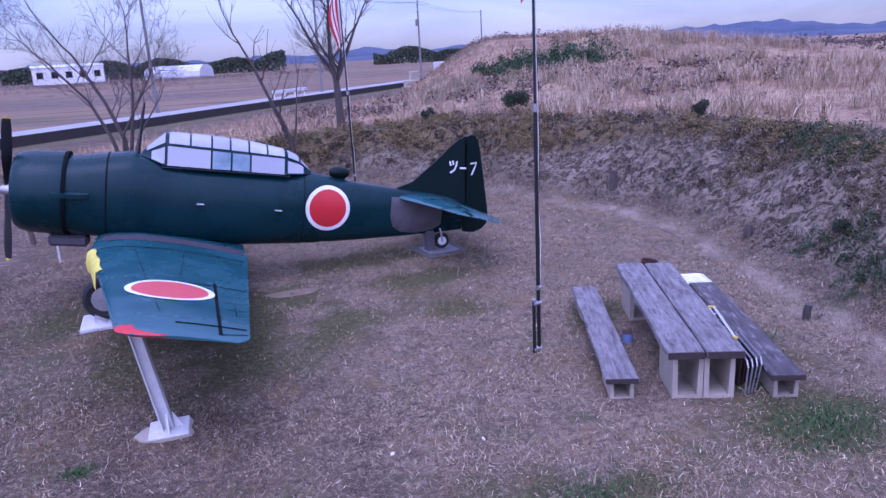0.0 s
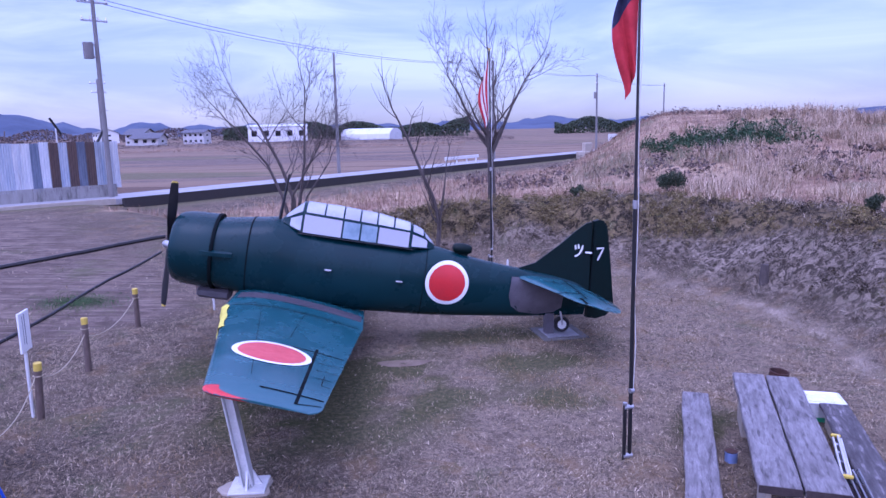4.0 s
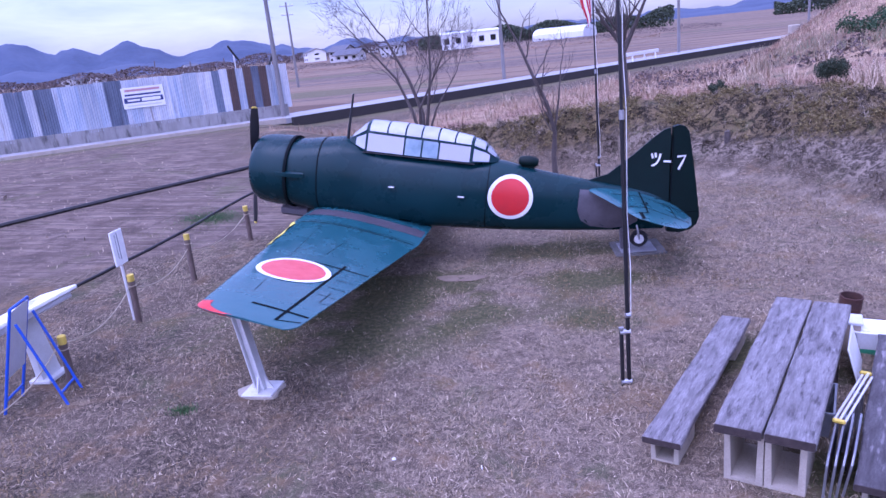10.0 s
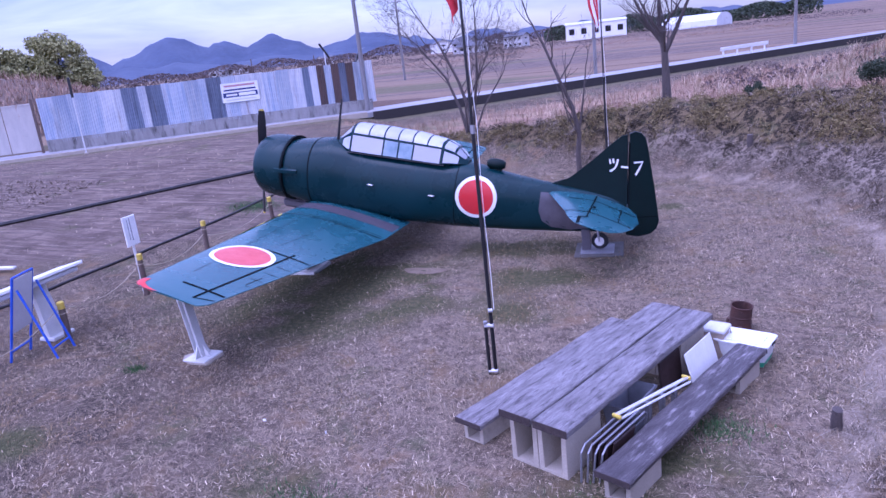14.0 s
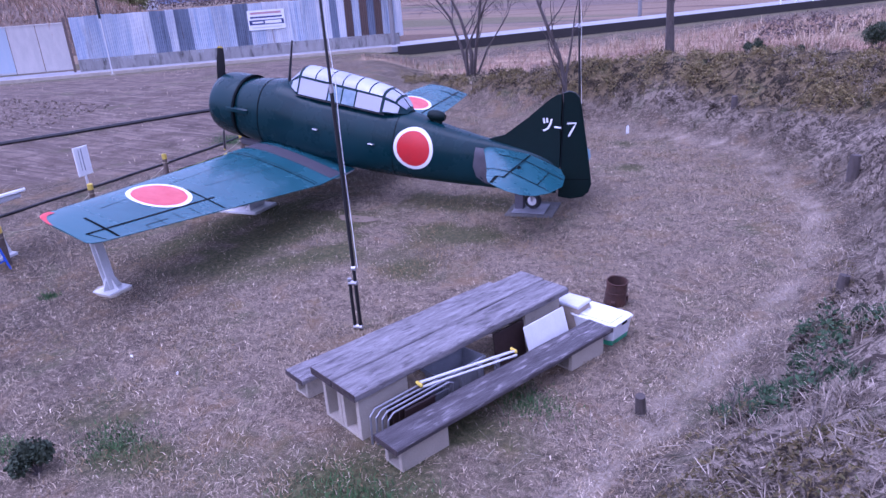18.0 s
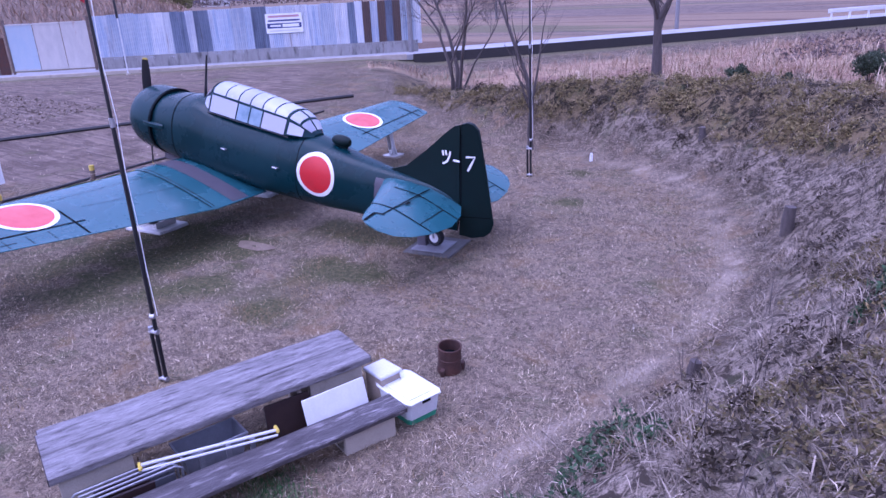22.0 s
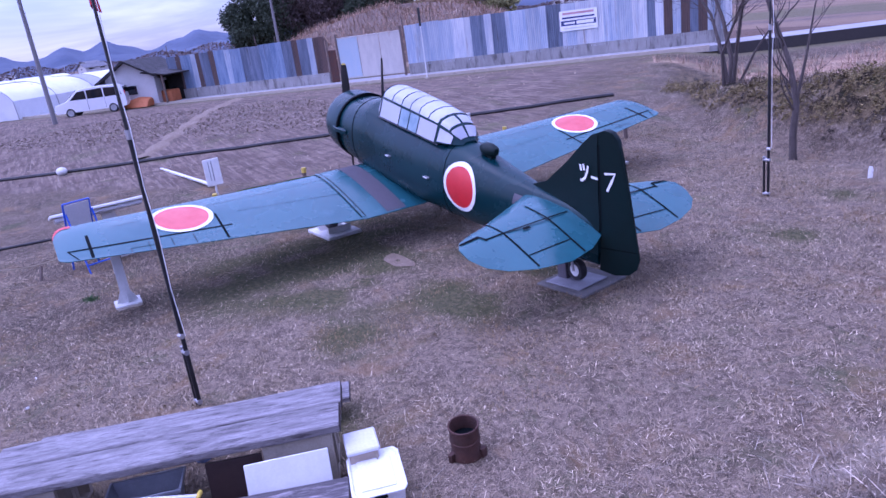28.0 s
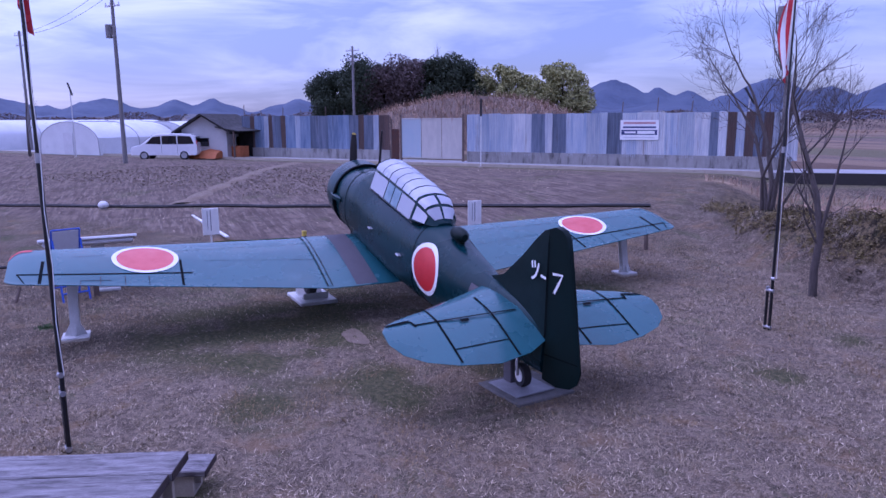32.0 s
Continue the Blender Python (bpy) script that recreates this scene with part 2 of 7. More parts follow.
MAT = {
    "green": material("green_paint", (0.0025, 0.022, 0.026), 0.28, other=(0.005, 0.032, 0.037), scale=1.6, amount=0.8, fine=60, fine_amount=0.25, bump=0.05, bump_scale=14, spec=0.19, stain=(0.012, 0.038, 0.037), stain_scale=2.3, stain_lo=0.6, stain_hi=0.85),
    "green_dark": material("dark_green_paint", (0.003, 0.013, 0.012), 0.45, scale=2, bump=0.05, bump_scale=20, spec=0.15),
    # bluer and lighter than the body green: reflected sky painted into the base colour
    "wing_green": material("weathered_sky_sheen_green", (0.016, 0.083, 0.097), 0.26, other=(0.027, 0.113, 0.132), scale=1.1, amount=0.8, fine=50, fine_amount=0.25, bump=0.05, bump_scale=12, stain=(0.07, 0.155, 0.18), stain_scale=1.7, stain_lo=0.6, stain_hi=0.85),
    "walkway": material("dark_walkway_paint", (0.055, 0.050, 0.062), 0.65, other=(0.075, 0.066, 0.08), scale=3, bump=0.15),
    "gap": material("dark_gap", (0.004, 0.007, 0.008), 0.8, bump=0, spec=0.08),
    "grey_violet": material("grey_primer", (0.11, 0.10, 0.115), 0.6, scale=4, bump=0.1),
    "red": material("red_paint", (0.55, 0.018, 0.02), 0.42, other=(0.46, 0.02, 0.024), scale=5, fine=50, fine_amount=0.15, bump=0.04, bump_scale=18),
    "faded_red": material("faded_red_paint", (0.60, 0.085, 0.08), 0.42, other=(0.52, 0.07, 0.07), scale=4, fine=50, fine_amount=0.15, bump=0.05, bump_scale=18),
    "white": material("white_paint", (0.78, 0.78, 0.76), 0.45, other=(0.66, 0.66, 0.64), scale=5, fine=50, fine_amount=0.12, bump=0.05),
    "milky_side": material("grey_canopy_panel", (0.36, 0.365, 0.395), 0.15, other=(0.37, 0.38, 0.40), scale=1.8, fine=30, fine_amount=0.08, bump=0.02, rand=0.15),
    "milky": material("milky_canopy_panel", (0.38, 0.39, 0.42), 0.18, other=(0.27, 0.29, 0.33), scale=2.5, fine=30, fine_amount=0.08, bump=0.02, rand=0.12),
    "black": material("black_metal", (0.012, 0.012, 0.014), 0.4, scale=6, bump=0.05),
    "rubber": material("rubber", (0.018, 0.018, 0.02), 0.8, scale=10, bump=0.1),
    "steel": material("worn_steel", (0.5, 0.5, 0.52), 0.4, metal=0.8, scale=8, bump=0.1),
    "stand": material("white_stand_paint", (0.66, 0.66, 0.65), 0.55, other=(0.5, 0.5, 0.47), scale=4, bump=0.1, stain=(0.28, 0.22, 0.17), stain_scale=5, stain_lo=0.66, stain_hi=0.8),
    "yellow": material("yellow_cloth", (0.74, 0.66, 0.10), 0.75, scale=8, bump=0.2),
    "concrete": material("concrete", (0.43, 0.375, 0.295), 0.9, other=(0.33, 0.29, 0.23), scale=3, fine=70, fine_amount=0.4, bump=0.35, stain=(0.15, 0.14, 0.12), stain_scale=2.2, stain_lo=0.6, stain_hi=0.8, rand=0.12),
    "plank": material("weathered_plank", (0.30, 0.275, 0.272), 0.5, other=(0.12, 0.104, 0.104), scale=2.6, amount=0.95, fine=14, fine_amount=0.85, bump=0.9, bump_scale=9, stretch=(6, 1.0, 6), rand=0.10, stain=(0.045, 0.035, 0.036), stain_scale=3.4, stain_lo=0.52, stain_hi=0.66),
    "old_concrete": material("old_dark_concrete", (0.17, 0.16, 0.148), 0.9, other=(0.10, 0.094, 0.086), scale=5, fine=60, fine_amount=0.5, bump=0.5),
    "plank_end": material("dark_wet_end_grain", (0.05, 0.034, 0.03), 0.85, other=(0.025, 0.018, 0.017), scale=14, fine=60, bump=0.5),
    "plank_dark": material("dark_weathered_plank", (0.10, 0.085, 0.088), 0.55, other=(0.038, 0.030, 0.031), scale=2.8, amount=0.95, fine=14, fine_amount=0.75, bump=0.9, bump_scale=9, stretch=(6, 1.0, 6), rand=0.10, stain=(0.33, 0.30, 0.30), stain_scale=3.2, stain_lo=0.54, stain_hi=0.72),
    "post": material("weathered_post", (0.16, 0.115, 0.09), 0.85, other=(0.09, 0.065, 0.055), scale=5, fine=30, fine_amount=0.5, bump=0.4, stretch=(4, 4, 1)),
    "postcap": material("yellow_post_paint", (0.62, 0.47, 0.06), 0.6, other=(0.4, 0.3, 0.06), scale=9, bump=0.2),
    "rope": material("rope", (0.42, 0.36, 0.25), 0.9, scale=20, bump=0.4),
    "blue_paint": material("blue_paint", (0.03, 0.10, 0.55), 0.4, other=(0.04, 0.09, 0.4), scale=6, bump=0.06),
    "board": material("pale_board", (0.62, 0.62, 0.64), 0.5, other=(0.5, 0.5, 0.52), scale=2, bump=0.05),
    "rust": material("rusty_iron", (0.055, 0.025, 0.018), 0.85, other=(0.12, 0.045, 0.025), scale=5, fine=40, fine_amount=0.5, bump=0.4),
    "plastic": material("clear_white_plastic", (0.74, 0.75, 0.75), 0.3, other=(0.62, 0.63, 0.62), scale=4, bump=0.04),
    "plastic_green": material("green_plastic", (0.05, 0.42, 0.22), 0.4, scale=4, bump=0.03),
    "bark": material("grey_bark", (0.10, 0.080, 0.070), 0.9, other=(0.055, 0.044, 0.039), scale=5, fine=30, fine_amount=0.5, bump=0.5, stretch=(3, 3, 0.8)),
    "hose": material("black_hose", (0.016, 0.014, 0.014), 0.6, scale=6, bump=0.1),
    "asphalt": material("asphalt", (0.33, 0.325, 0.32), 0.85, other=(0.26, 0.255, 0.25), scale=0.7, fine=40, fine_amount=0.3, bump=0.2),
    "roof": material("grey_roof_tiles", (0.10, 0.10, 0.115), 0.6, scale=4, bump=0.3),
    "plaster": material("pale_plaster", (0.56, 0.55, 0.53), 0.8, other=(0.42, 0.41, 0.4), scale=1.2, bump=0.15),
    "dark_timber": material("black_boards", (0.018, 0.015, 0.014), 0.8, scale=3, bump=0.3),
    "glass_dark": material("dark_glass", (0.012, 0.014, 0.018), 0.08, scale=2, bump=0, rough_var=0.02),
    "car_white": material("white_car_paint", (0.74, 0.74, 0.75), 0.22, other=(0.7, 0.7, 0.72), scale=1, fine_amount=0.03, bump=0, coat=0.6),
    "film": material("greenhouse_film", (0.66, 0.67, 0.68), 0.35, other=(0.5, 0.52, 0.54), scale=0.7, bump=0.1, bump_scale=3),
    "orange": material("orange_sheet", (0.5, 0.16, 0.05), 0.7, scale=3, bump=0.2),
    "sign_blue": material("sign_blue", (0.025, 0.04, 0.16), 0.5, scale=4, bump=0),
    "sign_red": material("sign_red", (0.55, 0.30, 0.32), 0.5, scale=4, bump=0),
    "grey_pale": material("pale_grey_steel", (0.30, 0.30, 0.32), 0.6, scale=3, bump=0.15, stain=(0.22, 0.17, 0.14), stain_scale=4, stain_lo=0.62, stain_hi=0.8),
    "steel_bright": material("bright_tube_steel", (0.34, 0.34, 0.36), 0.35, metal=0.6, scale=8, bump=0.03),
    "grey_dark": material("dark_grey_vinyl", (0.07, 0.072, 0.08), 0.55, scale=5, bump=0.1),
    "brown": material("dark_brown_board", (0.035, 0.018, 0.015), 0.6, scale=4, bump=0.1),
    "grey_bin": material("grey_plastic", (0.27, 0.28, 0.31), 0.45, scale=4, bump=0.04),
    "cardboard": material("beige_carton", (0.42, 0.34, 0.26), 0.85, scale=4, bump=0.1),
    "blue_pale": material("pale_blue_tin", (0.22, 0.30, 0.55), 0.4, scale=6, bump=0.05),
    "navy": material("navy_cloth", (0.012, 0.014, 0.05), 0.85, scale=6, bump=0.15),
    "flag_red": material("red_cloth", (0.55, 0.03, 0.04), 0.85, scale=6, bump=0.15),
    "bare_soil": material("bare_soil", (0.22, 0.165, 0.11), 0.95, other=(0.14, 0.10, 0.065), scale=5, fine=40, fine_amount=0.5, bump=0.4),
    "dry_soil": material("dry_soil", (0.27, 0.215, 0.165), 0.95, other=(0.2, 0.155, 0.115), scale=4, fine=40, fine_amount=0.4, bump=0.4),
}

# ---------------------------------------------------------------- ground
FOOT = [(-10.4, 15.4), (-7.4, 12.0), (-4.9, 10.15), (-2.4, 9.1), (-0.8, 8.55), (0.9, 8.25), (2.4, 7.85), (4.3, 7.05), (5.9, 5.8), (7.35, 3.95), (8.1, 1.45), (8.1, -1.23), (7.84, -3.23), (7.29, -5.23), (6.74, -6.83), (6.44, -9.03), (7.16, -12.32), (8.96, -16.46)]
ROAD = [(-198.84, -121.54), (-84.19, -29.96), (-43.02, 2.81), (-21.86, 19.78), (-15.4, 24.91), (-5.54, 37.41), (4.75, 51.12), (22.79, 74.11), (72.74, 138.5), (313.97, 442.31)]
ROAD_Z = 0.95


def line_distance(x, y, line):
    """Distance to a polyline, and on which side of it (positive: right of its way)."""
    best = np.full(np.shape(x), 1e9)
    side = np.zeros(np.shape(x))
    for (ax, ay), (bx, by) in zip(line, line[1:]):
        dx, dy = bx - ax, by - ay
        t = clamp01(((x - ax) * dx + (y - ay) * dy) / (dx * dx + dy * dy))
        px, py = x - ax - t * dx, y - ay - t * dy
        d = np.hypot(px, py)
        near = d < best
        best = np.where(near, d, best)
        side = np.where(near, np.sign(px * dy - py * dx), side)
    return best, side


def wobble(x, y, s, seed=0.0):
    return (np.sin(x * s + 1.3 * np.sin(y * s * 0.8 + seed)) + np.sin(y * s * 1.17 + 1.7 * np.sin(x * s * 0.63 + seed * 2)) + np.sin((x + y) * s * 0.71 + seed * 3)) / 3


def bank_width(x):
    return np.interp(x, [1, 7], [2.0, 3.4])


def height(x, y):
    x, y = np.asarray(x, float), np.asarray(y, float)
    d = -0.624 * x + 0.781 * y
    z = 0.92 * sstep(d, 2.0, 21.0) + 0.018 * wobble(x, y, 1.3) + 0.008 * wobble(x, y, 4.1, 2)
    fd, fs = line_distance(x, y, FOOT)
    out = np.where(fs < 0, fd, -fd)
    inside_arc = np.where(y < -16, 0, 1)
    wide = bank_width(x)
    top = np.interp(x, [-8, -6.5, -4, -2, -0.5, 1, 2.5, 4, 6, 9], [0.5, 0.85, 1.15, 1.35, 1.45, 1.6, 1.75, 1.85, 1.86, 1.84]) + 0.10 * wobble(x, y, 0.8, 3)
    crest = sstep(out + 0.2 * wobble(x, y, 1.9, 1), -0.3, wide) - 0.30 * sstep(out, 5.0, 13.0)
    crest = crest - np.interp(x, [-2, 3, 7], [0.75, 0.5, 0.12]) * sstep(out, wide + 0.1, wide + 2.6)
    berm = np.maximum(top - np.maximum(z, 0), 0) * crest * inside_arc * sstep(-x, -60, -30)
    side = 0.935 * (x - 11) - 0.355 * (y - 25)
    q = 0.64 * x + 0.77 * y
    hill = (4.5 - 1.6 * sstep(side, 8, 32) + 0.3 * wobble(x, y, 0.09, 1) + 0.2 * wobble(x, y, 0.5, 2)) * sstep(side, -6.0, 4) * sstep(q, 16, 46) * (1 - sstep(x, 160, 260))
    lumps = 0.20 * (vnoise(x, y, 0.9, 4) - 0.5) + 0.07 * wobble(x, y, 8.3, 7)
    berm = berm + lumps * sstep(out, 0.3, 1.2) * (1 - sstep(out, 6, 9)) * inside_arc
    rd, rs = line_distance(x, y, ROAD)
    z = z * (1 - 0.75 * sstep(0.781 * x + 0.624 * y, 1.5, 5.0) * np.where(rs > 0, 1, 0))
    z = np.maximum(z, 0) + np.maximum(berm, 0) * (1 - sstep(q, 18, 40)) + hill
    east = sstep(0.781 * x + 0.624 * y, 1.5, 5.0)
    near_side = np.where(rs > 0, 1, 0)
    flat = 1 - sstep(rd, 2.2, 5.5)
    z = z * (1 - flat) + (ROAD_Z - 0.12) * flat
    z = z - 0.45 * east * near_side * np.exp(-((rd - 2.3) / 1.5) ** 2) * (1 - hill / 8)
    return z


def vnoise(x, y, size, seed=0):
    """Smooth random field of spots of about that size, 0 to 1, with two finer layers."""
    out, amp = 0.0, 0.55
    for k in range(3):
        fx, fy = np.asarray(x) / size + 17.3 * k, np.asarray(y) / size + 5.1 * k
        ix, iy = np.floor(fx), np.floor(fy)
        tx, ty = fx - ix, fy - iy
        tx, ty = tx * tx * (3 - 2 * tx), ty * ty * (3 - 2 * ty)

        def h(a, b):
            q = np.sin(a * 127.1 + b * 311.7 + seed * 74.7 + k * 19.3) * 43758.5453
            return q - np.floor(q)

        out = out + amp * ((h(ix, iy) * (1 - tx) + h(ix + 1, iy) * tx) * (1 - ty) + (h(ix, iy + 1) * (1 - tx) + h(ix + 1, iy + 1) * tx) * ty)
        size, amp = size / 2.1, amp * 0.5
    return out / 0.9625


def patch(x, y, s, seed):
    return clamp01(0.5 + 0.9 * wobble(x, y, s, seed))


def gz(x, y):
    return float(height(x, y))


def cover(x, y):
    """How much of each place is field soil, weedy bank, tall dry grass and trodden path."""
    x, y = np.asarray(x, float), np.asarray(y, float)
    d = -0.624 * x + 0.781 * y
    along = 0.781 * x + 0.624 * y
    fd, fs = line_distance(x, y, FOOT)
    out = np.where(fs < 0, fd, -fd)
    rd, rs = line_distance(x, y, ROAD)
    beyond = np.where(rs < 0, 1.0, 0.0)
    w = wobble(x, y, 0.9) * 0.5 + wobble(x, y, 3.3, 1) * 0.25
    field = sstep(d + 0.4 * w, 4.6, 5.6) * (1 - sstep(along, -3.0 + 0 * w, 1.0)) * (1 - beyond)
    field = np.maximum(field, beyond)
    bank = sstep(out + 0.5 * w, 0.35, 1.3) * (1 - sstep(d, 16, 22)) * sstep(y, -26, -16) * (1 - beyond)
    wide = bank_width(x)
    tall = sstep(out + 0.9 * w, wide + 0.7, wide + 1.9) * (1 - beyond)
    tall = np.maximum(tall, sstep(along, -2, 3) * sstep(d, 10.5, 13) * sstep(out, wide + 0.3, wide + 1.2) * (1 - beyond))
    tall = tall * sstep(rd, 5.0, 8.0)
    trail = np.exp(-((out - 0.08 + 0.45 * w) / 0.17) ** 2) * (0.15 + 0.65 * sstep(vnoise(x, y, 0.4, 2), 0.36, 0.60)) * sstep(x, 1.5, 4.5)
    return np.stack([clamp01(field), clamp01(bank), clamp01(tall), clamp01(trail)], -1)


MOSS = [(-1.0, -3.4, 1.7, 1.2), (0.6, -2.4, 1.3, 0.8), (-2.0, -1.2, 1.9, 0.9), (1.6, 0.2, 1.6, 0.6), (2.6, -1.5, 0.9, 0.5), (4.4, -4.6, 0.5, 0.5), (5.2, -7.0, 0.7, 0.4), (-0.6, 3.9, 1.0, 0.8), (3.7, 6.0, 0.45, 0.35), (2.0, -8.4, 0.9, 0.5), (4.9, -8.2, 0.9, 0.6), (-2.6, -8.3, 0.6, 0.35), (2.7, -3.3, 0.5, 0.4), (4.2, 3.6, 0.5, 0.3), (-8.6, 2.6, 1.4, 0.6)]


def zones(x, y):
    """Leafy upper bank, mossy lawn, pale straw lawn, grassy verge."""
    x, y = np.asarray(x, float), np.asarray(y, float)
    fd, fs = line_distance(x, y, FOOT)
    out = np.where(fs < 0, fd, -fd)
    w = wobble(x, y, 1.3, 4) * 0.5 + wobble(x, y, 4.0, 2) * 0.3
    wide = bank_width(x)
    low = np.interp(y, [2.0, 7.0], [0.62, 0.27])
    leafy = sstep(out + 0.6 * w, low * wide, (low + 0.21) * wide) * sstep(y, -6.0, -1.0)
    moss = sum(np.exp(-((x - a) / rx) ** 2 - ((y - c) / ry) ** 2) for a, c, rx, ry in MOSS)
    moss = clamp01(1.5 * moss * sstep(vnoise(x, y, 0.8, 6), 0.25, 0.6))
    pale = sstep(x + 0.25 * y + 0.8 * w, -3.0, 0.8) * (1 - sstep(out, -0.2, 0.6))
    rd, rs = line_distance(x, y, ROAD)
    verge = (1 - sstep(rd + 0.8 * w, 2.4, 3.6)) * np.where(rs > 0, 1, 0)
    return np.stack([leafy, moss, clamp01(pale), verge], -1)


def ground_material():
    m = bpy.data.materials.new("ground_cover")
    m.use_nodes = True
    nt = m.node_tree
    N, L = nt.nodes.new, nt.links.new
    p = nt.nodes["Principled BSDF"]
    p.inputs["Roughness"].default_value = 0.95
    p.inputs["Specular IOR Level"].default_value = 0.15
    geo = N("ShaderNodeNewGeometry")

    def tex(s, detail=6.0, rough=0.65, stretch=None, dist=0.0):
        n = N("ShaderNodeTexNoise")
        n.inputs["Scale"].default_value, n.inputs["Detail"].default_value, n.inputs["Roughness"].default_value, n.inputs["Distortion"].default_value = s, detail, rough, dist
        src = geo.outputs["Position"]
        if stretch:
            mp = N("ShaderNodeMapping")
            mp.inputs["Rotation"].default_value, mp.inputs["Scale"].default_value = (0, 0, stretch[0]), stretch[1]
            L(src, mp.inputs[0])
            src = mp.outputs[0]
        L(src, n.inputs["Vector"])
        return n.outputs[0]

    def span(src, lo, hi, a=0.0, b=1.0):
        r = N("ShaderNodeMapRange")
        r.inputs[1].default_value, r.inputs[2].default_value, r.inputs[3].default_value, r.inputs[4].default_value = lo, hi, a, b
        L(src, r.inputs[0])
        return r.outputs[0]

    def mix(fac, a, b):
        x = N("ShaderNodeMix")
        x.data_type = "RGBA"
        for sock, val in ((x.inputs[0], fac), (x.inputs[6], a), (x.inputs[7], b)):
            if hasattr(val, "is_linked"):
                L(val, sock)
            else:
                sock.default_value = (*val, 1) if hasattr(val, "__len__") else val
        return x.outputs[2]

    fine, mid, big = tex(48, 4, 0.75), tex(13, 5, 0.7), tex(0.8, 5, 0.6)
    grain = tex(95, 3, 0.8)
    zone = N("ShaderNodeAttribute")
    zone.attribute_name = "zone"
    zsep = N("ShaderNodeSeparateColor")
    L(zone.outputs["Color"], zsep.inputs[0])
    lawn = mix(span(big, 0.42, 0.58), (0.050, 0.037, 0.025), (0.125, 0.092, 0.063))
    lawn = mix(span(zsep.outputs[2], 0, 1, 0, 0.75), lawn, (0.225, 0.170, 0.120))
    lawn = mix(span(mid, 0.50, 0.64, 0, 0.85), lawn, (0.33, 0.255, 0.178))
    lawn = mix(span(tex(2.6, 6, 0.75), 0.46, 0.66, 0, 0.62), lawn, (0.030, 0.023, 0.015))
    lawn = mix(span(tex(9, 6, 0.75), 0.49, 0.62, 0, 0.70), lawn, (0.030, 0.023, 0.016))
    lawn = mix(span(fine, 0.48, 0.62, 0, 0.75), lawn, (0.045, 0.036, 0.026))
    lawn = mix(span(grain, 0.56, 0.66, 0, 0.9), lawn, (0.50, 0.41, 0.30))
    green_at = tex(0.75, 6, 0.75, dist=0.6)
    lawn = mix(span(green_at, 0.54, 0.68, 0, 0.6), lawn, (0.070, 0.085, 0.034))
    lawn = mix(span(tex(1.1, 5, 0.7, dist=0.5), 0.54, 0.66, 0, 0.5), lawn, (0.20, 0.125, 0.06))
    lawn = mix(span(zsep.outputs[1], 0.05, 0.7, 0, 0.8), lawn, mix(span(mid, 0.45, 0.6), (0.042, 0.048, 0.016), (0.095, 0.092, 0.036)))
    soil = mix(span(tex(1.1, 6, 0.7), 0.35, 0.65), (0.100, 0.072, 0.056), (0.19, 0.142, 0.108))
    rows = tex(1.6, 4, 0.6, (0.703, (0.35, 3.2, 1.0)))
    soil = mix(span(rows, 0.46, 0.58, 0, 0.6), soil, (0.056, 0.041, 0.034))
    soil = mix(span(tex(2.3, 5, 0.7, (0.703, (0.22, 4.2, 1.0))), 0.53, 0.62, 0, 0.6), soil, (0.27, 0.215, 0.17))
    soil = mix(span(fine, 0.5, 0.75, 0, 0.55), soil, (0.26, 0.21, 0.16))
    strips = tex(0.05, 3, 0.5, (0.80, (0.22, 2.2, 1)))
    far = N("ShaderNodeAttribute")
    far.attribute_name = "far"
    plots = mix(span(strips, 0.44, 0.50, 0, 0.85), soil, (0.215, 0.152, 0.098))
    plots = mix(span(tex(0.07, 3, 0.5, (0.80, (0.2, 2.6, 1))), 0.55, 0.59, 0, 0.8), plots, (0.10, 0.066, 0.047))
    plots = mix(span(tex(0.035, 4, 0.6, (0.80, (0.3, 1.8, 1))), 0.58, 0.62, 0, 0.6), plots, (0.075, 0.085, 0.038))
    soil = mix(span(tex(0.5, 6, 0.75), 0.56, 0.66, 0, 0.6), soil, (0.085, 0.09, 0.04))
    soil = mix(span(tex(1.7, 6, 0.75, dist=0.5), 0.52, 0.64, 0, 0.7), soil, (0.062, 0.047, 0.037))
    soil = mix(far.outputs["Fac"], soil, plots)
    low = mix(span(tex(5.5, 6, 0.7, dist=1.0), 0.45, 0.55), (0.055, 0.042, 0.030), (0.32, 0.26, 0.195))
    low = mix(span(fine, 0.45, 0.65, 0, 0.8), low, (0.045, 0.038, 0.028))
    # near-black noise patches paint in the shade of gaps between the leaves
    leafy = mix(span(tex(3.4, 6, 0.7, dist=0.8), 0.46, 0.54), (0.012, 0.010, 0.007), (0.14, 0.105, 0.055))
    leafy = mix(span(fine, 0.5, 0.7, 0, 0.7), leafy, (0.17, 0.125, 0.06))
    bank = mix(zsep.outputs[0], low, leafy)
    bank = mix(span(tex(1.3, 5, 0.7), 0.56, 0.68, 0, 0.5), bank, (0.06, 0.075, 0.03))
    tall = mix(span(tex(0.35, 6, 0.7), 0.38, 0.62), (0.25, 0.155, 0.105), (0.42, 0.31, 0.185))
    tall = mix(span(tex(1.1, 6, 0.75), 0.5, 0.62, 0, 0.85), tall, (0.095, 0.062, 0.045))
    tall = mix(span(mid, 0.5, 0.62, 0, 0.8), tall, (0.08, 0.052, 0.038))
    tall = mix(span(tex(0.12, 5, 0.6), 0.53, 0.62, 0, 0.75), tall, (0.062, 0.075, 0.036))
    att = N("ShaderNodeAttribute")
    att.attribute_name = "cover"
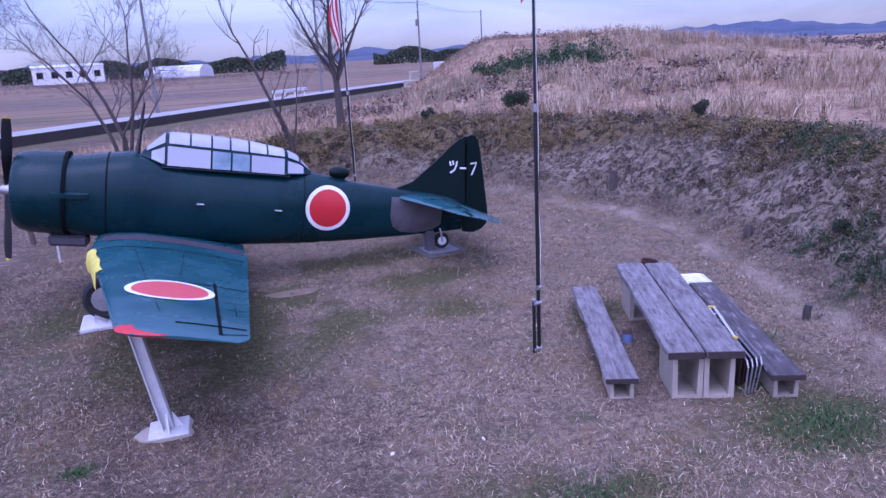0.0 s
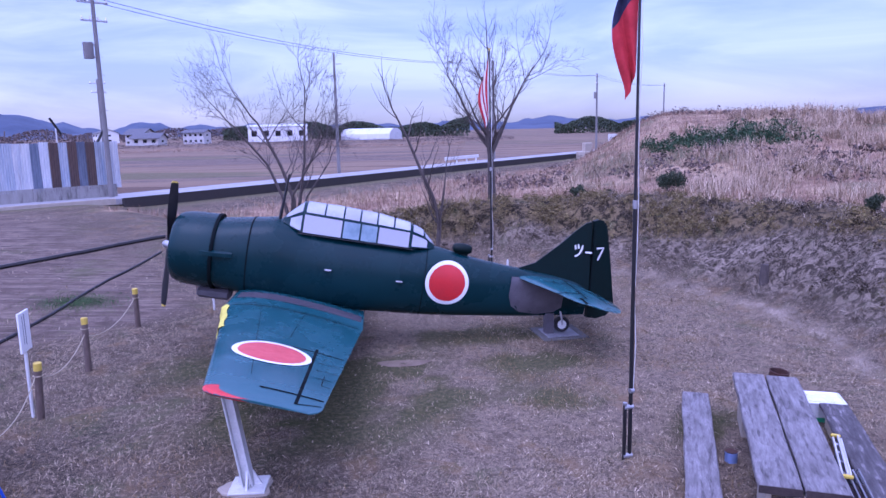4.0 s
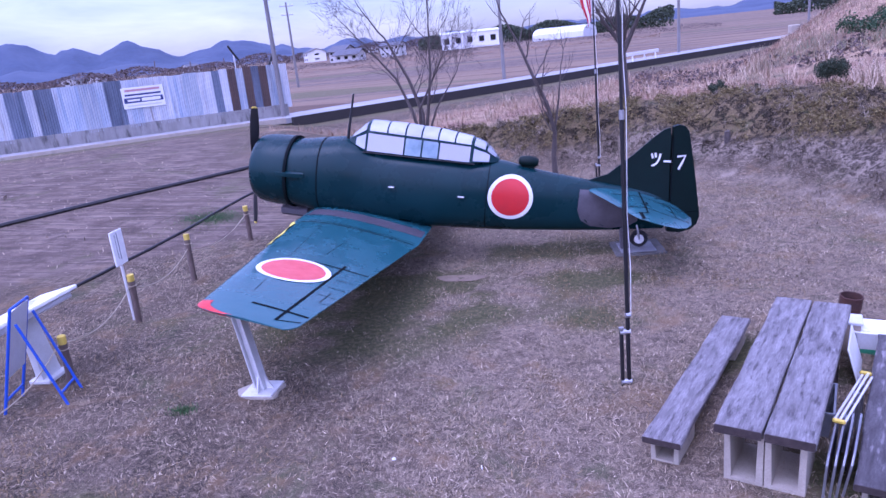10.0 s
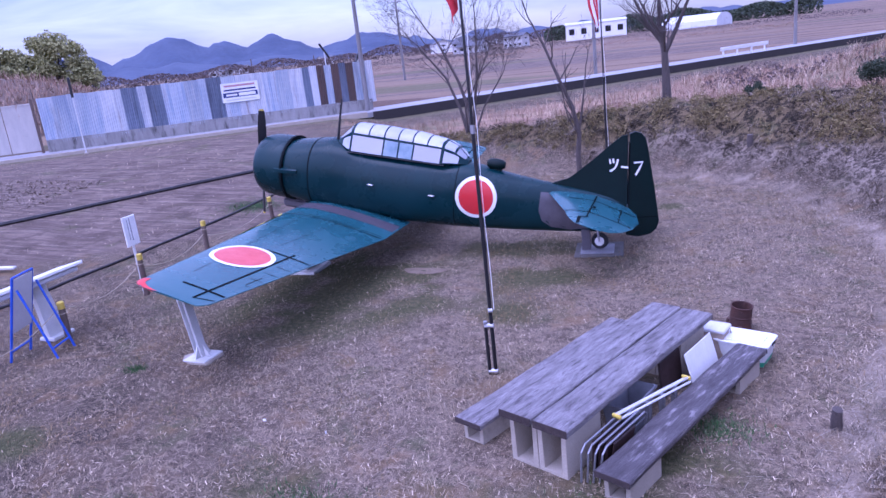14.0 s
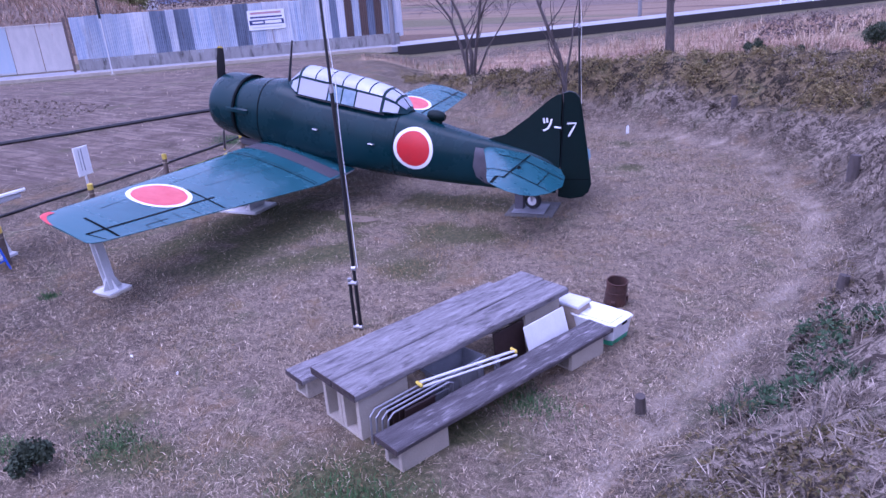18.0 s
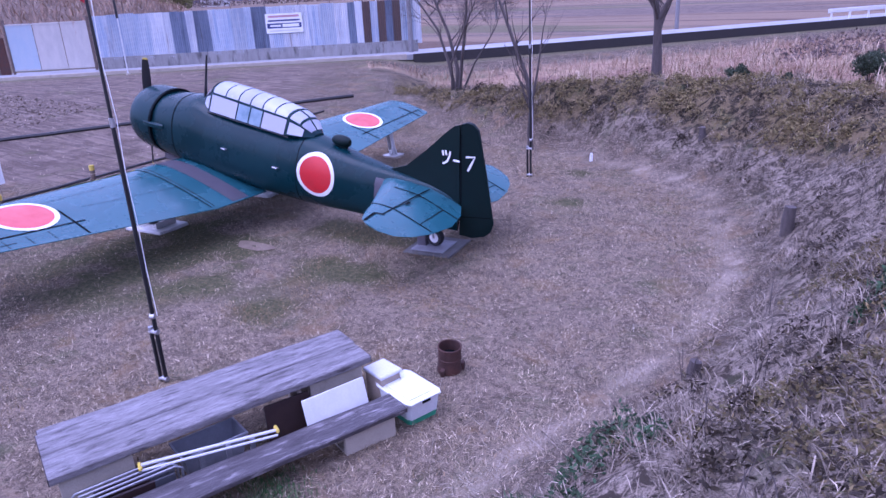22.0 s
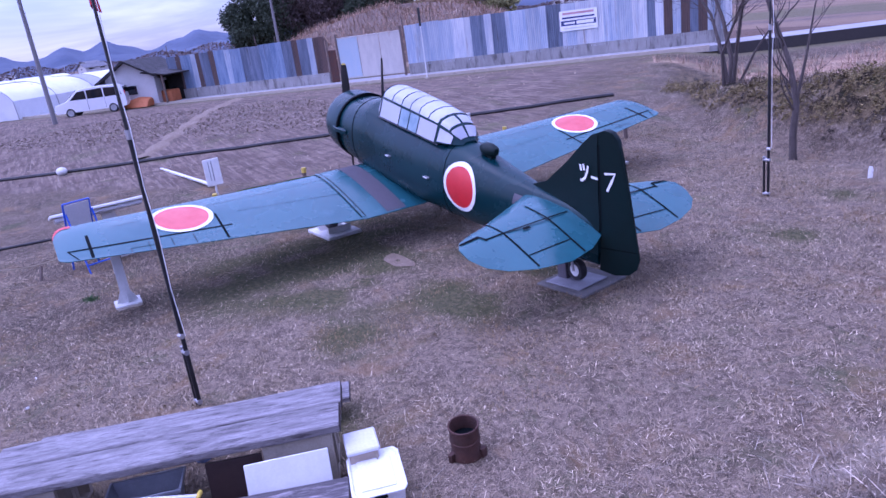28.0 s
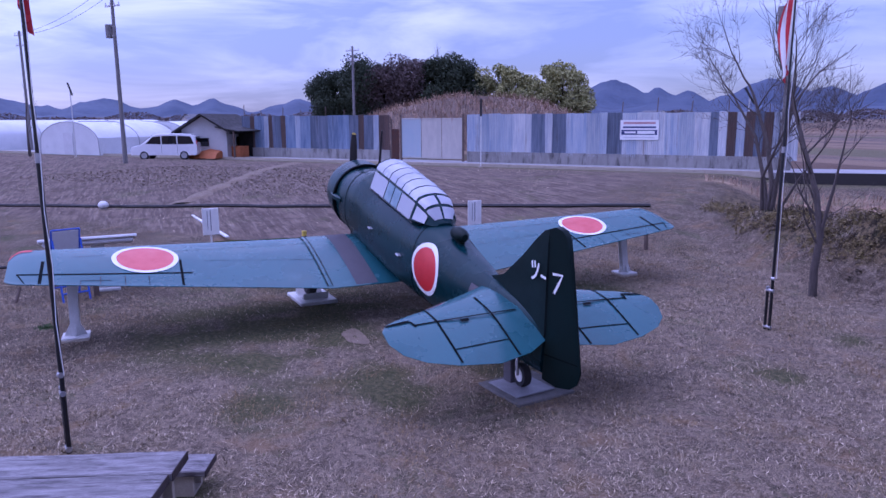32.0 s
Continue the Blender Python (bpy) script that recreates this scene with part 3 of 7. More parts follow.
    sep = N("ShaderNodeSeparateColor")
    L(att.outputs["Color"], sep.inputs[0])
    col = mix(sep.outputs[0], lawn, soil)
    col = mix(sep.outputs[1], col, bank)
    col = mix(sep.outputs[2], col, tall)
    col = mix(att.outputs["Alpha"], col, mix(span(fine, 0.4, 0.65), (0.46, 0.385, 0.29), (0.24, 0.19, 0.14)))
    col = mix(span(zone.outputs["Alpha"], 0, 1, 0, 0.7), col, mix(span(mid, 0.4, 0.6), (0.075, 0.085, 0.038), (0.17, 0.14, 0.085)))
    L(col, p.inputs["Base Color"])
    b = N("ShaderNodeBump")
    b.inputs["Strength"].default_value, b.inputs["Distance"].default_value = 0.6, 0.05
    ht = N("ShaderNodeMath")
    ht.operation = "ADD"
    L(fine, ht.inputs[0])
    L(mid, ht.inputs[1])
    L(ht.outputs[0], b.inputs["Height"])
    L(b.outputs[0], p.inputs["Normal"])
    return m


def axis_steps(lo, hi, step, far, mid):
    """Close steps in the middle, half-metre steps round it, then ever wider ones to the horizon."""
    core = list(np.arange(lo - mid, lo - 1e-6, 0.55)) + list(np.arange(lo, hi + 1e-6, step)) + list(np.arange(hi + 0.5, hi + mid, 0.55))
    lo, hi, step = core[0], core[-1], 0.55
    s, a, b = step, [], []
    x = lo
    while x > -far:
        s *= 1.085
        x -= s
        a.append(x)
    s, x = step, hi
    while x < far:
        s *= 1.085
        x += s
        b.append(x)
    return np.array(a[::-1] + core + b)


def build_ground():
    xs, ys = axis_steps(-12, 13, 0.2, 3600, 36), axis_steps(-12, 15, 0.2, 3600, 60)
    X, Y = np.meshgrid(xs, ys)
    Z = height(X, Y)
    v = np.stack([X, Y, Z], -1).reshape(-1, 3)
    n, k = len(ys), len(xs)
    i = (np.arange(n - 1)[:, None] * k + np.arange(k - 1)[None]).reshape(-1)
    me = quick("ground", v, np.stack([i, i + 1, i + 1 + k, i + k], -1), ground_material(), True)
    at = me.color_attributes.new("cover", "FLOAT_COLOR", "POINT")
    at.data.foreach_set("color", cover(v[:, 0], v[:, 1]).astype(np.float32).ravel())
    at = me.attributes.new("far", "FLOAT", "POINT")
    rd, rs = line_distance(v[:, 0], v[:, 1], ROAD)
    at.data.foreach_set("value", np.where(rs < 0, 1.0, 0.0).astype(np.float32))
    at = me.color_attributes.new("zone", "FLOAT_COLOR", "POINT")
    at.data.foreach_set("color", zones(v[:, 0], v[:, 1]).astype(np.float32).ravel())
    return tagged(new("ground", me), "dry winter lawn, weedy banks and bare brown fields", "ground", kind="structure")


build_ground()


def strip(line, off0, off1, z0, z1, step=2.0):
    """A sheet along a line between two sideways offsets (right positive)."""
    pts = [Vector((*p, 0)) for p in line]
    g, rows = Geo(), []
    for a, b in zip(pts, pts[1:]):
        k = max(1, int((b - a).length / step))
        rows += [(a + (b - a) * i / k, (b - a).normalized()) for i in range(k)]
    rows.append((pts[-1], (pts[-1] - pts[-2]).normalized()))
    sm = []
    for i, (p, d) in enumerate(rows):
        ds = sum((rows[j][1] for j in range(max(0, i - 2), min(len(rows), i + 3))), Vector())
        d = ds.normalized()
        r = Vector((d.y, -d.x, 0))
        sm.append((p, r))
    g.loft([[p + r * off0 + Vector((0, 0, z0)), p + r * off1 + Vector((0, 0, z1)), p + r * off1 + Vector((0, 0, z1 - 0.3)), p + r * off0 + Vector((0, 0, z0 - 0.3))] for p, r in sm])
    return g


solo("road", strip(ROAD, -1.5, 1.6, ROAD_Z, ROAD_Z), MAT["asphalt"], "pale worn asphalt lane past the fence", "road", kind="structure")
kerb = strip(ROAD[1:5], 1.62, 1.80, ROAD_Z + 0.05, ROAD_Z + 0.05)
solo("kerb", kerb, MAT["concrete"], "low pale concrete kerb along the lane", "kerb", kind="structure")
MAT["wall_dark"] = material("stained_wall", (0.030, 0.026, 0.024), 0.9, other=(0.055, 0.047, 0.042), scale=1.5, fine=20, fine_amount=0.4, bump=0.3, stretch=(1, 1, 0.4))
wall_g = Geo()
wall_g.add(*(lambda s: (s.v, s.f))(strip(ROAD[4:], 1.62, 1.82, ROAD_Z + 0.02, ROAD_Z + 0.02)))
for i, p in enumerate(wall_g.v):
    if p[2] < ROAD_Z - 0.1:
        wall_g.v[i] = (p[0], p[1], ROAD_Z - 1.1)
solo("retaining_wall", wall_g, MAT["wall_dark"], "dark stained retaining wall under the lane edge", "wall", kind="structure")

# ---------------------------------------------------------------- aircraft
THETA = radians(10)
PLANE = pose(-4.198, -0.145, 2.1, 0, 10, 1.45)
INV = PLANE.inverted()


def local(x, y, z):
    return INV @ Vector((x, y, z))


# along the axis: top, bottom and half width of the body
BODY = [(0.98, 0.66, -0.64, 0.645), (1.25, 0.70, -0.67, 0.645), (1.6, 0.76, -0.71, 0.635), (2.0, 0.82, -0.74, 0.62), (2.3, 0.78, -0.755, 0.605), (2.6, 0.70, -0.76, 0.59), (3.0, 0.67, -0.765, 0.575), (3.5, 0.665, -0.76, 0.56), (4.0, 0.66, -0.74, 0.54),
        (4.5, 0.655, -0.715, 0.515), (4.9, 0.68, -0.69, 0.49), (5.15, 0.66, -0.67, 0.47), (5.5, 0.60, -0.635, 0.435), (6.0, 0.535, -0.58, 0.375), (6.5, 0.49, -0.525, 0.305), (7.0, 0.455, -0.465, 0.225), (7.5, 0.42, -0.395, 0.145), (8.0, 0.36, -0.32, 0.075), (8.2, 0.33, -0.29, 0.05)]
BU = np.array([b[0] for b in BODY])
POWER = 2.35


def body_at(u):
    return [float(np.interp(u, BU, [b[k] for b in BODY])) for k in (1, 2, 3)]


def body_y(u, w):
    t, b, h = body_at(u)
    k = min(1.0, abs((w - (t + b) / 2) / ((t - b) / 2)))
    return h * (1 - k**POWER) ** (1 / POWER)


def body_ring(u, grow=0.0, n=40):
    t, b, h = body_at(u)
    c, hh, h = (t + b) / 2, (t - b) / 2 + grow, h + grow
    r = []
    for j in range(n):
        a = TAU * j / n
        ca, sa = math.cos(a), math.sin(a)
        r.append((u, h * math.copysign(abs(ca) ** (2 / POWER), ca), c + hh * math.copysign(abs(sa) ** (2 / POWER), sa)))
    return r


def circle_ring(u, r, w=0.02, n=40):
    return [(u, r * math.cos(TAU * j / n), w + r * math.sin(TAU * j / n)) for j in range(n)]


def wing_le(y):
    y = abs(y)
    return 1.46 if y < 1.52 else 1.50 + (y - 1.52) * 0.152


def wing_te(y):
    y = abs(y)
    return 3.86 if y < 1.52 else 3.85 - (y - 1.52) * 0.078


def wing_w(y):
    y = abs(y)
    return -0.66 if y < 1.52 else -0.66 + (y - 1.52) * 0.089


TIP0, TIP1 = 6.2, 6.4


def wing_edges(y):
    a = abs(y)
    le, te = wing_le(a), wing_te(a)
    if a > TIP0:
        k = math.sqrt(max(0.0, 1 - ((a - TIP0) / (TIP1 - TIP0)) ** 2))
        mid = le + (te - le) * 0.7
        le, te = mid + (le - mid) * (0.4 + 0.6 * k), mid + (te - mid) * (0.6 + 0.4 * k)
    return le, te


def foil(f):
    return 2.6 * (0.2969 * math.sqrt(max(f, 0)) - 0.126 * f - 0.3516 * f * f + 0.2843 * f**3 - 0.1036 * f**4)


def wing_thick(y):
    a = abs(y)
    t = 0.15 - 0.055 * min(1, max(0, (a - 1.52) / 4.7))
    if a > TIP0:
        t *= math.sqrt(max(0.03, 1 - ((a - TIP0) / (TIP1 - TIP0 + 0.02)) ** 2)) * 0.8 + 0.2
    return t


def wing_top(u, y):
    le, te = wing_edges(y)
    f = min(1, max(0, (u - le) / (te - le)))
    return wing_w(y) - 0.08 * f + (te - le) * wing_thick(y) * foil(f) * 1.8


def wing_low(u, y):
    le, te = wing_edges(y)
    f = min(1, max(0, (u - le) / (te - le)))
    return wing_w(y) - 0.08 * f - (te - le) * wing_thick(y) * foil(f) * 0.8


def wing_ring(y, n=16):
    le, te = wing_edges(y)
    fr = [0.5 * (1 - math.cos(math.pi * i / n)) for i in range(n + 1)]
    up = [(le + (te - le) * f, y, wing_top(le + (te - le) * f, y) + (0.006 if f > 0.99 else 0)) for f in fr]
    lo = [(le + (te - le) * f, y, wing_low(le + (te - le) * f, y) - (0.006 if f > 0.99 else 0)) for f in fr]
    return up + lo[-1:0:-1]


def on_wing(outline_rows, lift):
    """A thin skin on the wing's upper face, from rows of (u, y)."""
    return Geo().loft([[(u, y, wing_top(u, y) + lift) for u, y in row] for row in outline_rows], False, False)


def disc_rows(cu, cy, r0, r1, n=48, k=6):
    return [[(cu + (r0 + (r1 - r0) * i / k) * math.cos(TAU * j / n), cy + (r0 + (r1 - r0) * i / k) * math.sin(TAU * j / n)) for j in range(n + 1)] for i in range(k + 1)]


def wing_band(a, b, width, lift=0.004, k=14):
    (u0, y0), (u1, y1) = a, b
    dx, dy = u1 - u0, y1 - y0
    l = math.hypot(dx, dy)
    nx, ny = -dy / l * width / 2, dx / l * width / 2
    return on_wing([[(u0 + dx * i / k + s * nx, y0 + dy * i / k + s * ny) for s in (-1, 0, 1)] for i in range(k + 1)], lift)


def solid(rows_top, drop):
    """Closed slab whose upper skin is given row by row."""
    n = len(rows_top[0])
    g = Geo()
    rings = [list(r) + [(p[0], p[1], p[2] - drop) for p in reversed(r)] for r in rows_top]
    return g.loft(rings)


def build_plane():
    plane = thing("airplane", "dark green single-engine trainer airplane with red roundels on wings and body", "airplane", PLANE)
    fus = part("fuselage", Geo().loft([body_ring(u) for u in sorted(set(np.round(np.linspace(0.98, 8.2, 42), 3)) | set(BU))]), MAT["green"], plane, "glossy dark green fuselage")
    cowl = part("cowling", Geo().loft([circle_ring(u, r) for u, r in ((0.65, 0.30), (0.38, 0.44), (0.24, 0.50), (0.205, 0.545), (0.215, 0.58), (0.26, 0.625), (0.34, 0.66), (0.46, 0.685), (0.66, 0.70), (0.97, 0.705), (1.0, 0.70), (1.0, 0.60))], True), MAT["green"], plane, "round green engine cowling")
    part("cowl_band", Geo().loft([circle_ring(u, r) for u, r in ((0.955, 0.704), (0.955, 0.716), (1.012, 0.716), (1.012, 0.66))], False), MAT["gap"], cowl)
    part("panel_seam", Geo().loft([body_ring(u, gr) for u, gr in ((1.60, 0.0), (1.60, 0.005), (1.625, 0.005), (1.625, 0.0))], False), MAT["gap"], fus)
    part("panel_seam", Geo().loft([body_ring(u, gr) for u, gr in ((4.88, 0.0), (4.88, 0.004), (4.895, 0.004), (4.895, 0.0))], False), MAT["gap"], fus)
    for s in (-1, 1):
        g = Geo()
        g.loft([[(u, s * (0.655 + 0.09 * k * math.sin(math.pi * t)), 0.10 + h) for t, h in ((0.0, -0.06), (0.35, -0.05), (0.65, 0.02), (1, 0.05))] for u, k in ((0.72, 0.2), (0.85, 0.8), (1.0, 1.0), (1.25, 0.6), (1.36, 0.1))], True, True)
        part("intake_scoop", g, MAT["green"], cowl)
    part("exhaust_pipe", Geo().tube([(0.95, 0.45, -0.52), (1.3, 0.62, -0.62), (1.75, 0.70, -0.66)], 0.07, 12), MAT["rust"], plane)
    g = Geo()
    g.box((1.0, 0, -0.78), (0.62, 0.34, 0.2), 0.05)
    part("oil_cooler_scoop", g, MAT["grey_violet"], plane, "grey scoop under the nose")
    # engine face and propeller
    face = part("engine_face", Geo().loft([circle_ring(u, r) for u, r in ((0.42, 0.43), (0.42, 0.2), (0.22, 0.17), (0.18, 0.1))]), MAT["grey_violet"], cowl)
    for j in range(9):
        a = TAU * j / 9
        part("cylinder", Geo().tube([(0.4, 0.18 * math.cos(a), 0.02 + 0.18 * math.sin(a)), (0.4, 0.42 * math.cos(a), 0.02 + 0.42 * math.sin(a))], 0.075, 10), MAT["black"], cowl)
    prop = part("propeller", Geo().tube([(0.19, 0, 0.02), (0.10, 0, 0.02), (0.0, 0, 0.02), (-0.04, 0, 0.02)], [0.11, 0.10, 0.07, 0.03], 16), MAT["steel"], plane, "bare metal propeller hub")
    for s in (-1, 1):
        rings = []
        for r, c, tw in ((0.08, 0.10, 70), (0.24, 0.13, 55), (0.46, 0.18, 46), (0.74, 0.19, 40), (0.97, 0.17, 36), (1.165, 0.13, 32), (1.2, 0.08, 30)):
            a = radians(tw)
            th = 0.035 if r < 0.3 else 0.018
            rings.append([(0.08 + s * (px * math.cos(a)) - 0 + pz * math.sin(a), s * 0.0 + (px * math.sin(a) * 1 + pz * math.cos(a)), 0.02 + s * r) for px, pz in ((-c / 2, 0), (-c / 4, th), (c / 4, th), (c / 2, 0), (c / 4, -th), (-c / 4, -th))])
        blade = part("blade", Geo().loft(rings[:6]), MAT["black"], prop, "black propeller blade")
        part("blade_tip", Geo().loft(rings[5:]), MAT["postcap"], blade, "yellow blade tip")
    # wings
    for s in (-1, 1):
        ys = [0.2, 0.6, 1.0, 1.5, 1.54, 1.8, 2.3, 2.9, 3.5, 4.1, 4.7, 5.3, 5.7, 6.0, 6.12, 6.2, 6.27, 6.33, 6.37, 6.395]
        wing = part("wing", Geo().loft([wing_ring(s * y) for y in ys]), MAT["wing_green"], plane, "weathered green wing with red roundel, sky sheen in its colour")
        part("wing_roundel", on_wing(disc_rows(2.69, s * 4.42, 0.0, 0.455), 0.006), MAT["faded_red"], wing, "faded red roundel disc", smooth=3)
        part("roundel_ring", on_wing(disc_rows(2.69, s * 4.42, 0.445, 0.52, k=2), 0.008), MAT["white"], wing, "white roundel ring", smooth=3)
        part("wing_walk", on_wing([[(u, s * y) for y in (0.66, 0.78, 0.92, 1.06)] for u in np.linspace(1.6, 3.82, 16)], 0.005), MAT["walkway"], wing, "dark grey walkway strip at the wing root", smooth=3)
        for w0 in (1.485, 1.565):
            part("joint_strip", wing_band((1.54, s * w0), (3.79, s * w0), 0.022, 0.016), MAT["green_dark"], wing, smooth=3)
        part("joint_cover", solid([[(u, s * y, wing_top(u, s * y) + 0.012) for y in (1.495, 1.525, 1.555)] for u in np.linspace(1.53, 3.79, 16)], 0.03), MAT["wing_green"], wing)
        hinge = lambda y: 3.23 - 0.014 * (y - 3.8)
        part("aileron_gap", wing_band((hinge(3.72), s * 3.72), (hinge(6.25), s * 6.25), 0.04), MAT["gap"], wing, smooth=3)
        part("aileron_gap", wing_band((2.76, s * 3.88), (wing_te(3.9) - 0.01, s * 3.90), 0.04), MAT["gap"], wing, smooth=3)
        part("aileron_gap", wing_band((2.76, s * 5.92), (wing_te(5.93) - 0.02, s * 5.93), 0.048), MAT["gap"], wing, smooth=3)
        part("aileron_gap", wing_band((hinge(6.24), s * 6.24), (wing_te(6.1) - 0.01, s * 6.12), 0.02), MAT["gap"], wing, smooth=3)
        part("trim_tab_line", wing_band((3.42, s * 4.95), (3.41, s * 5.38), 0.012), MAT["green_dark"], wing, smooth=3)
        part("trim_tab_line", wing_band((3.42, s * 5.38), (wing_te(5.4) - 0.02, s * 5.38), 0.012), MAT["green_dark"], wing, smooth=3)
        for yy in (4.4, 4.75, 5.1):
            part("hinge_line", wing_band((hinge(yy) + 0.08, s * yy), (wing_te(yy) - 0.02, s * yy), 0.012), MAT["green_dark"], wing, smooth=3)
        for uu, ya, yb in ((2.1, 1.5, 5.5), (2.85, 1.5, 3.5)):
            part("panel_line", wing_band((uu, s * ya), (uu + (0.5 if uu < 2.5 else -0.05), s * yb), 0.008, 0.003), MAT["green_dark"], wing, smooth=3)
        # coloured tip lamp on the leading corner of the tip
        tip_rows = [[(wing_edges(s * y)[0] + (wing_edges(s * y)[1] - wing_edges(s * y)[0]) * f, s * y) for f in (0.0, 0.02, 0.05, 0.09, 0.13)] for y in (6.10, 6.14, 6.2, 6.26, 6.32, 6.37, 6.395)]
        g = on_wing(tip_rows, 0.006)
        g.loft([[(u, y, wing_low(u, y) - 0.006) for u, y in row] for row in tip_rows], False, False)
        part("wingtip_light", g, MAT["red"] if s < 0 else MAT["wing_green"], wing, "red wingtip lamp" if s < 0 else "", smooth=3)
    # yellow cloth hung over the leading edge of the port wing
    g = Geo()
    rows = []
    for y in np.linspace(-3.2, -1.5, 16):
        le = wing_le(y)
        sag = 0.03 * math.sin(9 * y)
        rows.append([(le + 0.06 + 0.015 * math.sin(7 * y), y, wing_top(le + 0.06, y) + 0.014), (le + 0.03, y, wing_top(le + 0.03, y) + 0.014), (le - 0.02, y, wing_w(y) + 0.02), (le - 0.025 + sag * 0.4, y + sag, wing_w(y) - 0.13 + sag), (le - 0.01 - sag * 0.4, y + sag, wing_w(y) - 0.25 + sag * 1.4)])
    g.loft(rows, False, False)
    cloth = part("pitot_cover", g, MAT["yellow"], plane, "yellow cloth draped on the wing leading edge", smooth=2)
    # tail surfaces
    for s in (-1, 1):
        droop = lambda u, w: w - 0.20 * max(0.0, u - 7.68)
        rings = []
        for y, le, te, th in ((0.05, 6.62, 8.25, 0.13), (0.35, 6.80, 8.42, 0.12), (0.8, 7.02, 8.52, 0.105), (1.3, 7.26, 8.45, 0.085), (1.66, 7.40, 8.32, 0.065), (1.88, 7.52, 8.15, 0.045), (1.99, 7.68, 7.92, 0.02)):
            up = [(le + (te - le) * f, s * y, 0.315 + th * k) for f, k in ((0, 0), (0.05, 0.3), (0.15, 0.47), (0.35, 0.5), (0.6, 0.38), (0.85, 0.17), (1, 0.03))]
            low = [(a, b, 0.63 - c) for a, b, c in up[-1:0:-1]]
            rings.append([(a, b, droop(a, c)) for a, b, c in up + low])
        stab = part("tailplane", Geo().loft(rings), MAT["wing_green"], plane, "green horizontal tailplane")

        TS = [0.05, 0.35, 0.8, 1.3, 1.66, 1.88, 1.99]

        def top_of(u, y):
            a = abs(y)
            le = np.interp(a, TS, [6.62, 6.80, 7.02, 7.26, 7.40, 7.52, 7.68])
            te = np.interp(a, TS, [8.25, 8.42, 8.52, 8.45, 8.32, 8.15, 7.92])
            th = np.interp(a, TS, [0.13, 0.12, 0.105, 0.085, 0.065, 0.045, 0.02])
            f = (u - le) / (te - le)
            return droop(u, 0.315) + th * float(np.interp(f, [0, 0.05, 0.15, 0.35, 0.6, 0.85, 1], [0, 0.3, 0.47, 0.5, 0.38, 0.17, 0.03])) + 0.006

        def tail_band(a, b, width):
            (u0, y0), (u1, y1) = a, b
            l = math.hypot(u1 - u0, y1 - y0)
            nx, ny = -(y1 - y0) / l * width / 2, (u1 - u0) / l * width / 2
            return Geo().loft([[(u0 + (u1 - u0) * i / 8 + q * nx, y0 + (y1 - y0) * i / 8 + q * ny, top_of(u0 + (u1 - u0) * i / 8 + q * nx, y0 + (y1 - y0) * i / 8 + q * ny)) for q in (-1, 1)] for i in range(9)], False, False)

        for a, b, w in (((7.64, s * 0.14), (7.69, s * 1.58), 0.028), ((7.16, s * 0.51), (8.44, s * 0.51), 0.03), ((7.22, s * 1.29), (8.42, s * 1.26), 0.03), ((8.16, s * 0.51), (8.2, s * 1.26), 0.018), ((7.58, s * 1.60), (7.72, s * 1.57), 0.035), ((7.57, s * 1.60), (7.60, s * 1.92), 0.055), ((7.72, s * 0.86), (7.72, s * 0.98), 0.05)):
            part("elevator_gap", tail_band(a, b, w), MAT["gap"], stab, smooth=3)
        # grey root fairing plate beneath the tailplane
        g = Geo()
        g.loft([[(u, s * (body_y(u, w) + 0.008 + (0.02 if w > 0.2 else 0)), w) for w in np.linspace(0.33, lo, 7)] for u, lo in ((6.58, -0.05), (6.66, -0.25), (6.85, -0.36), (7.2, -0.38), (7.55, -0.30), (7.7, -0.18))], False, False)
        part("root_panel", g, MAT["grey_violet"], plane, "bare grey panel below the tailplane", smooth=2)
    fin_out = [(6.70, 0.46), (7.05, 0.62), (7.45, 1.02), (7.75, 1.36), (7.92, 1.53), (8.03, 1.58), (8.06, 1.42), (8.12, 0.9), (8.20, 0.3), (8.2, 0.2), (7.2, 0.36)]
    g = Geo()
    g.loft([[(u, y * (0.5 if i in (0, 1, 2, 3, 4, 5) else 1.0), w) for i, (u, w) in enumerate(fin_out)] for y in (-0.05, -0.02, 0.02, 0.05)])
    fin = part("fin", g, MAT["green_dark"], plane, "dark green tail fin")
    rud_out = [(8.09, 1.42), (8.06, 1.60), (8.16, 1.645), (8.27, 1.63), (8.36, 1.55), (8.42, 1.38), (8.60, 0.8), (8.76, 0.25), (8.83, 0.0), (8.80, -0.16), (8.70, -0.27), (8.50, -0.34), (8.26, -0.33), (8.22, 0.3), (8.15, 0.9)]
    g = Geo()
    rud = [[(8.12 + (u - 8.12) * k, y * (1 - 0.72 * clamp01((u - 8.15) / 0.6)), 0.6 + (w - 0.6) * (1 - 0.02 * (1 - k))) for u, w in rud_out] for y, k in ((-0.055, 0.97), (-0.04, 1.0), (0.04, 1.0), (0.055, 0.97))]
    def swung(p):
        """The rudder stands a little to starboard."""
        u, y, w = p
        k, hx = math.radians(11), 8.12 + 0.06 * (1.4 - w)
        return (hx + (u - hx) * math.cos(k) - y * math.sin(k), y * math.cos(k) + (u - hx) * math.sin(k), w)

    g.loft([[swung(p) for p in r] for r in rud])
    rudder = part("rudder", g, MAT["green_dark"], plane, "dark green rudder")
    gap = Geo()
    for s in (-1, 1):
        gap.add([(8.075, s * 0.058, 1.44), (8.10, s * 0.058, 1.44), (8.235, s * 0.058, 0.25), (8.21, s * 0.058, 0.25)], [(0, 1, 2, 3)])
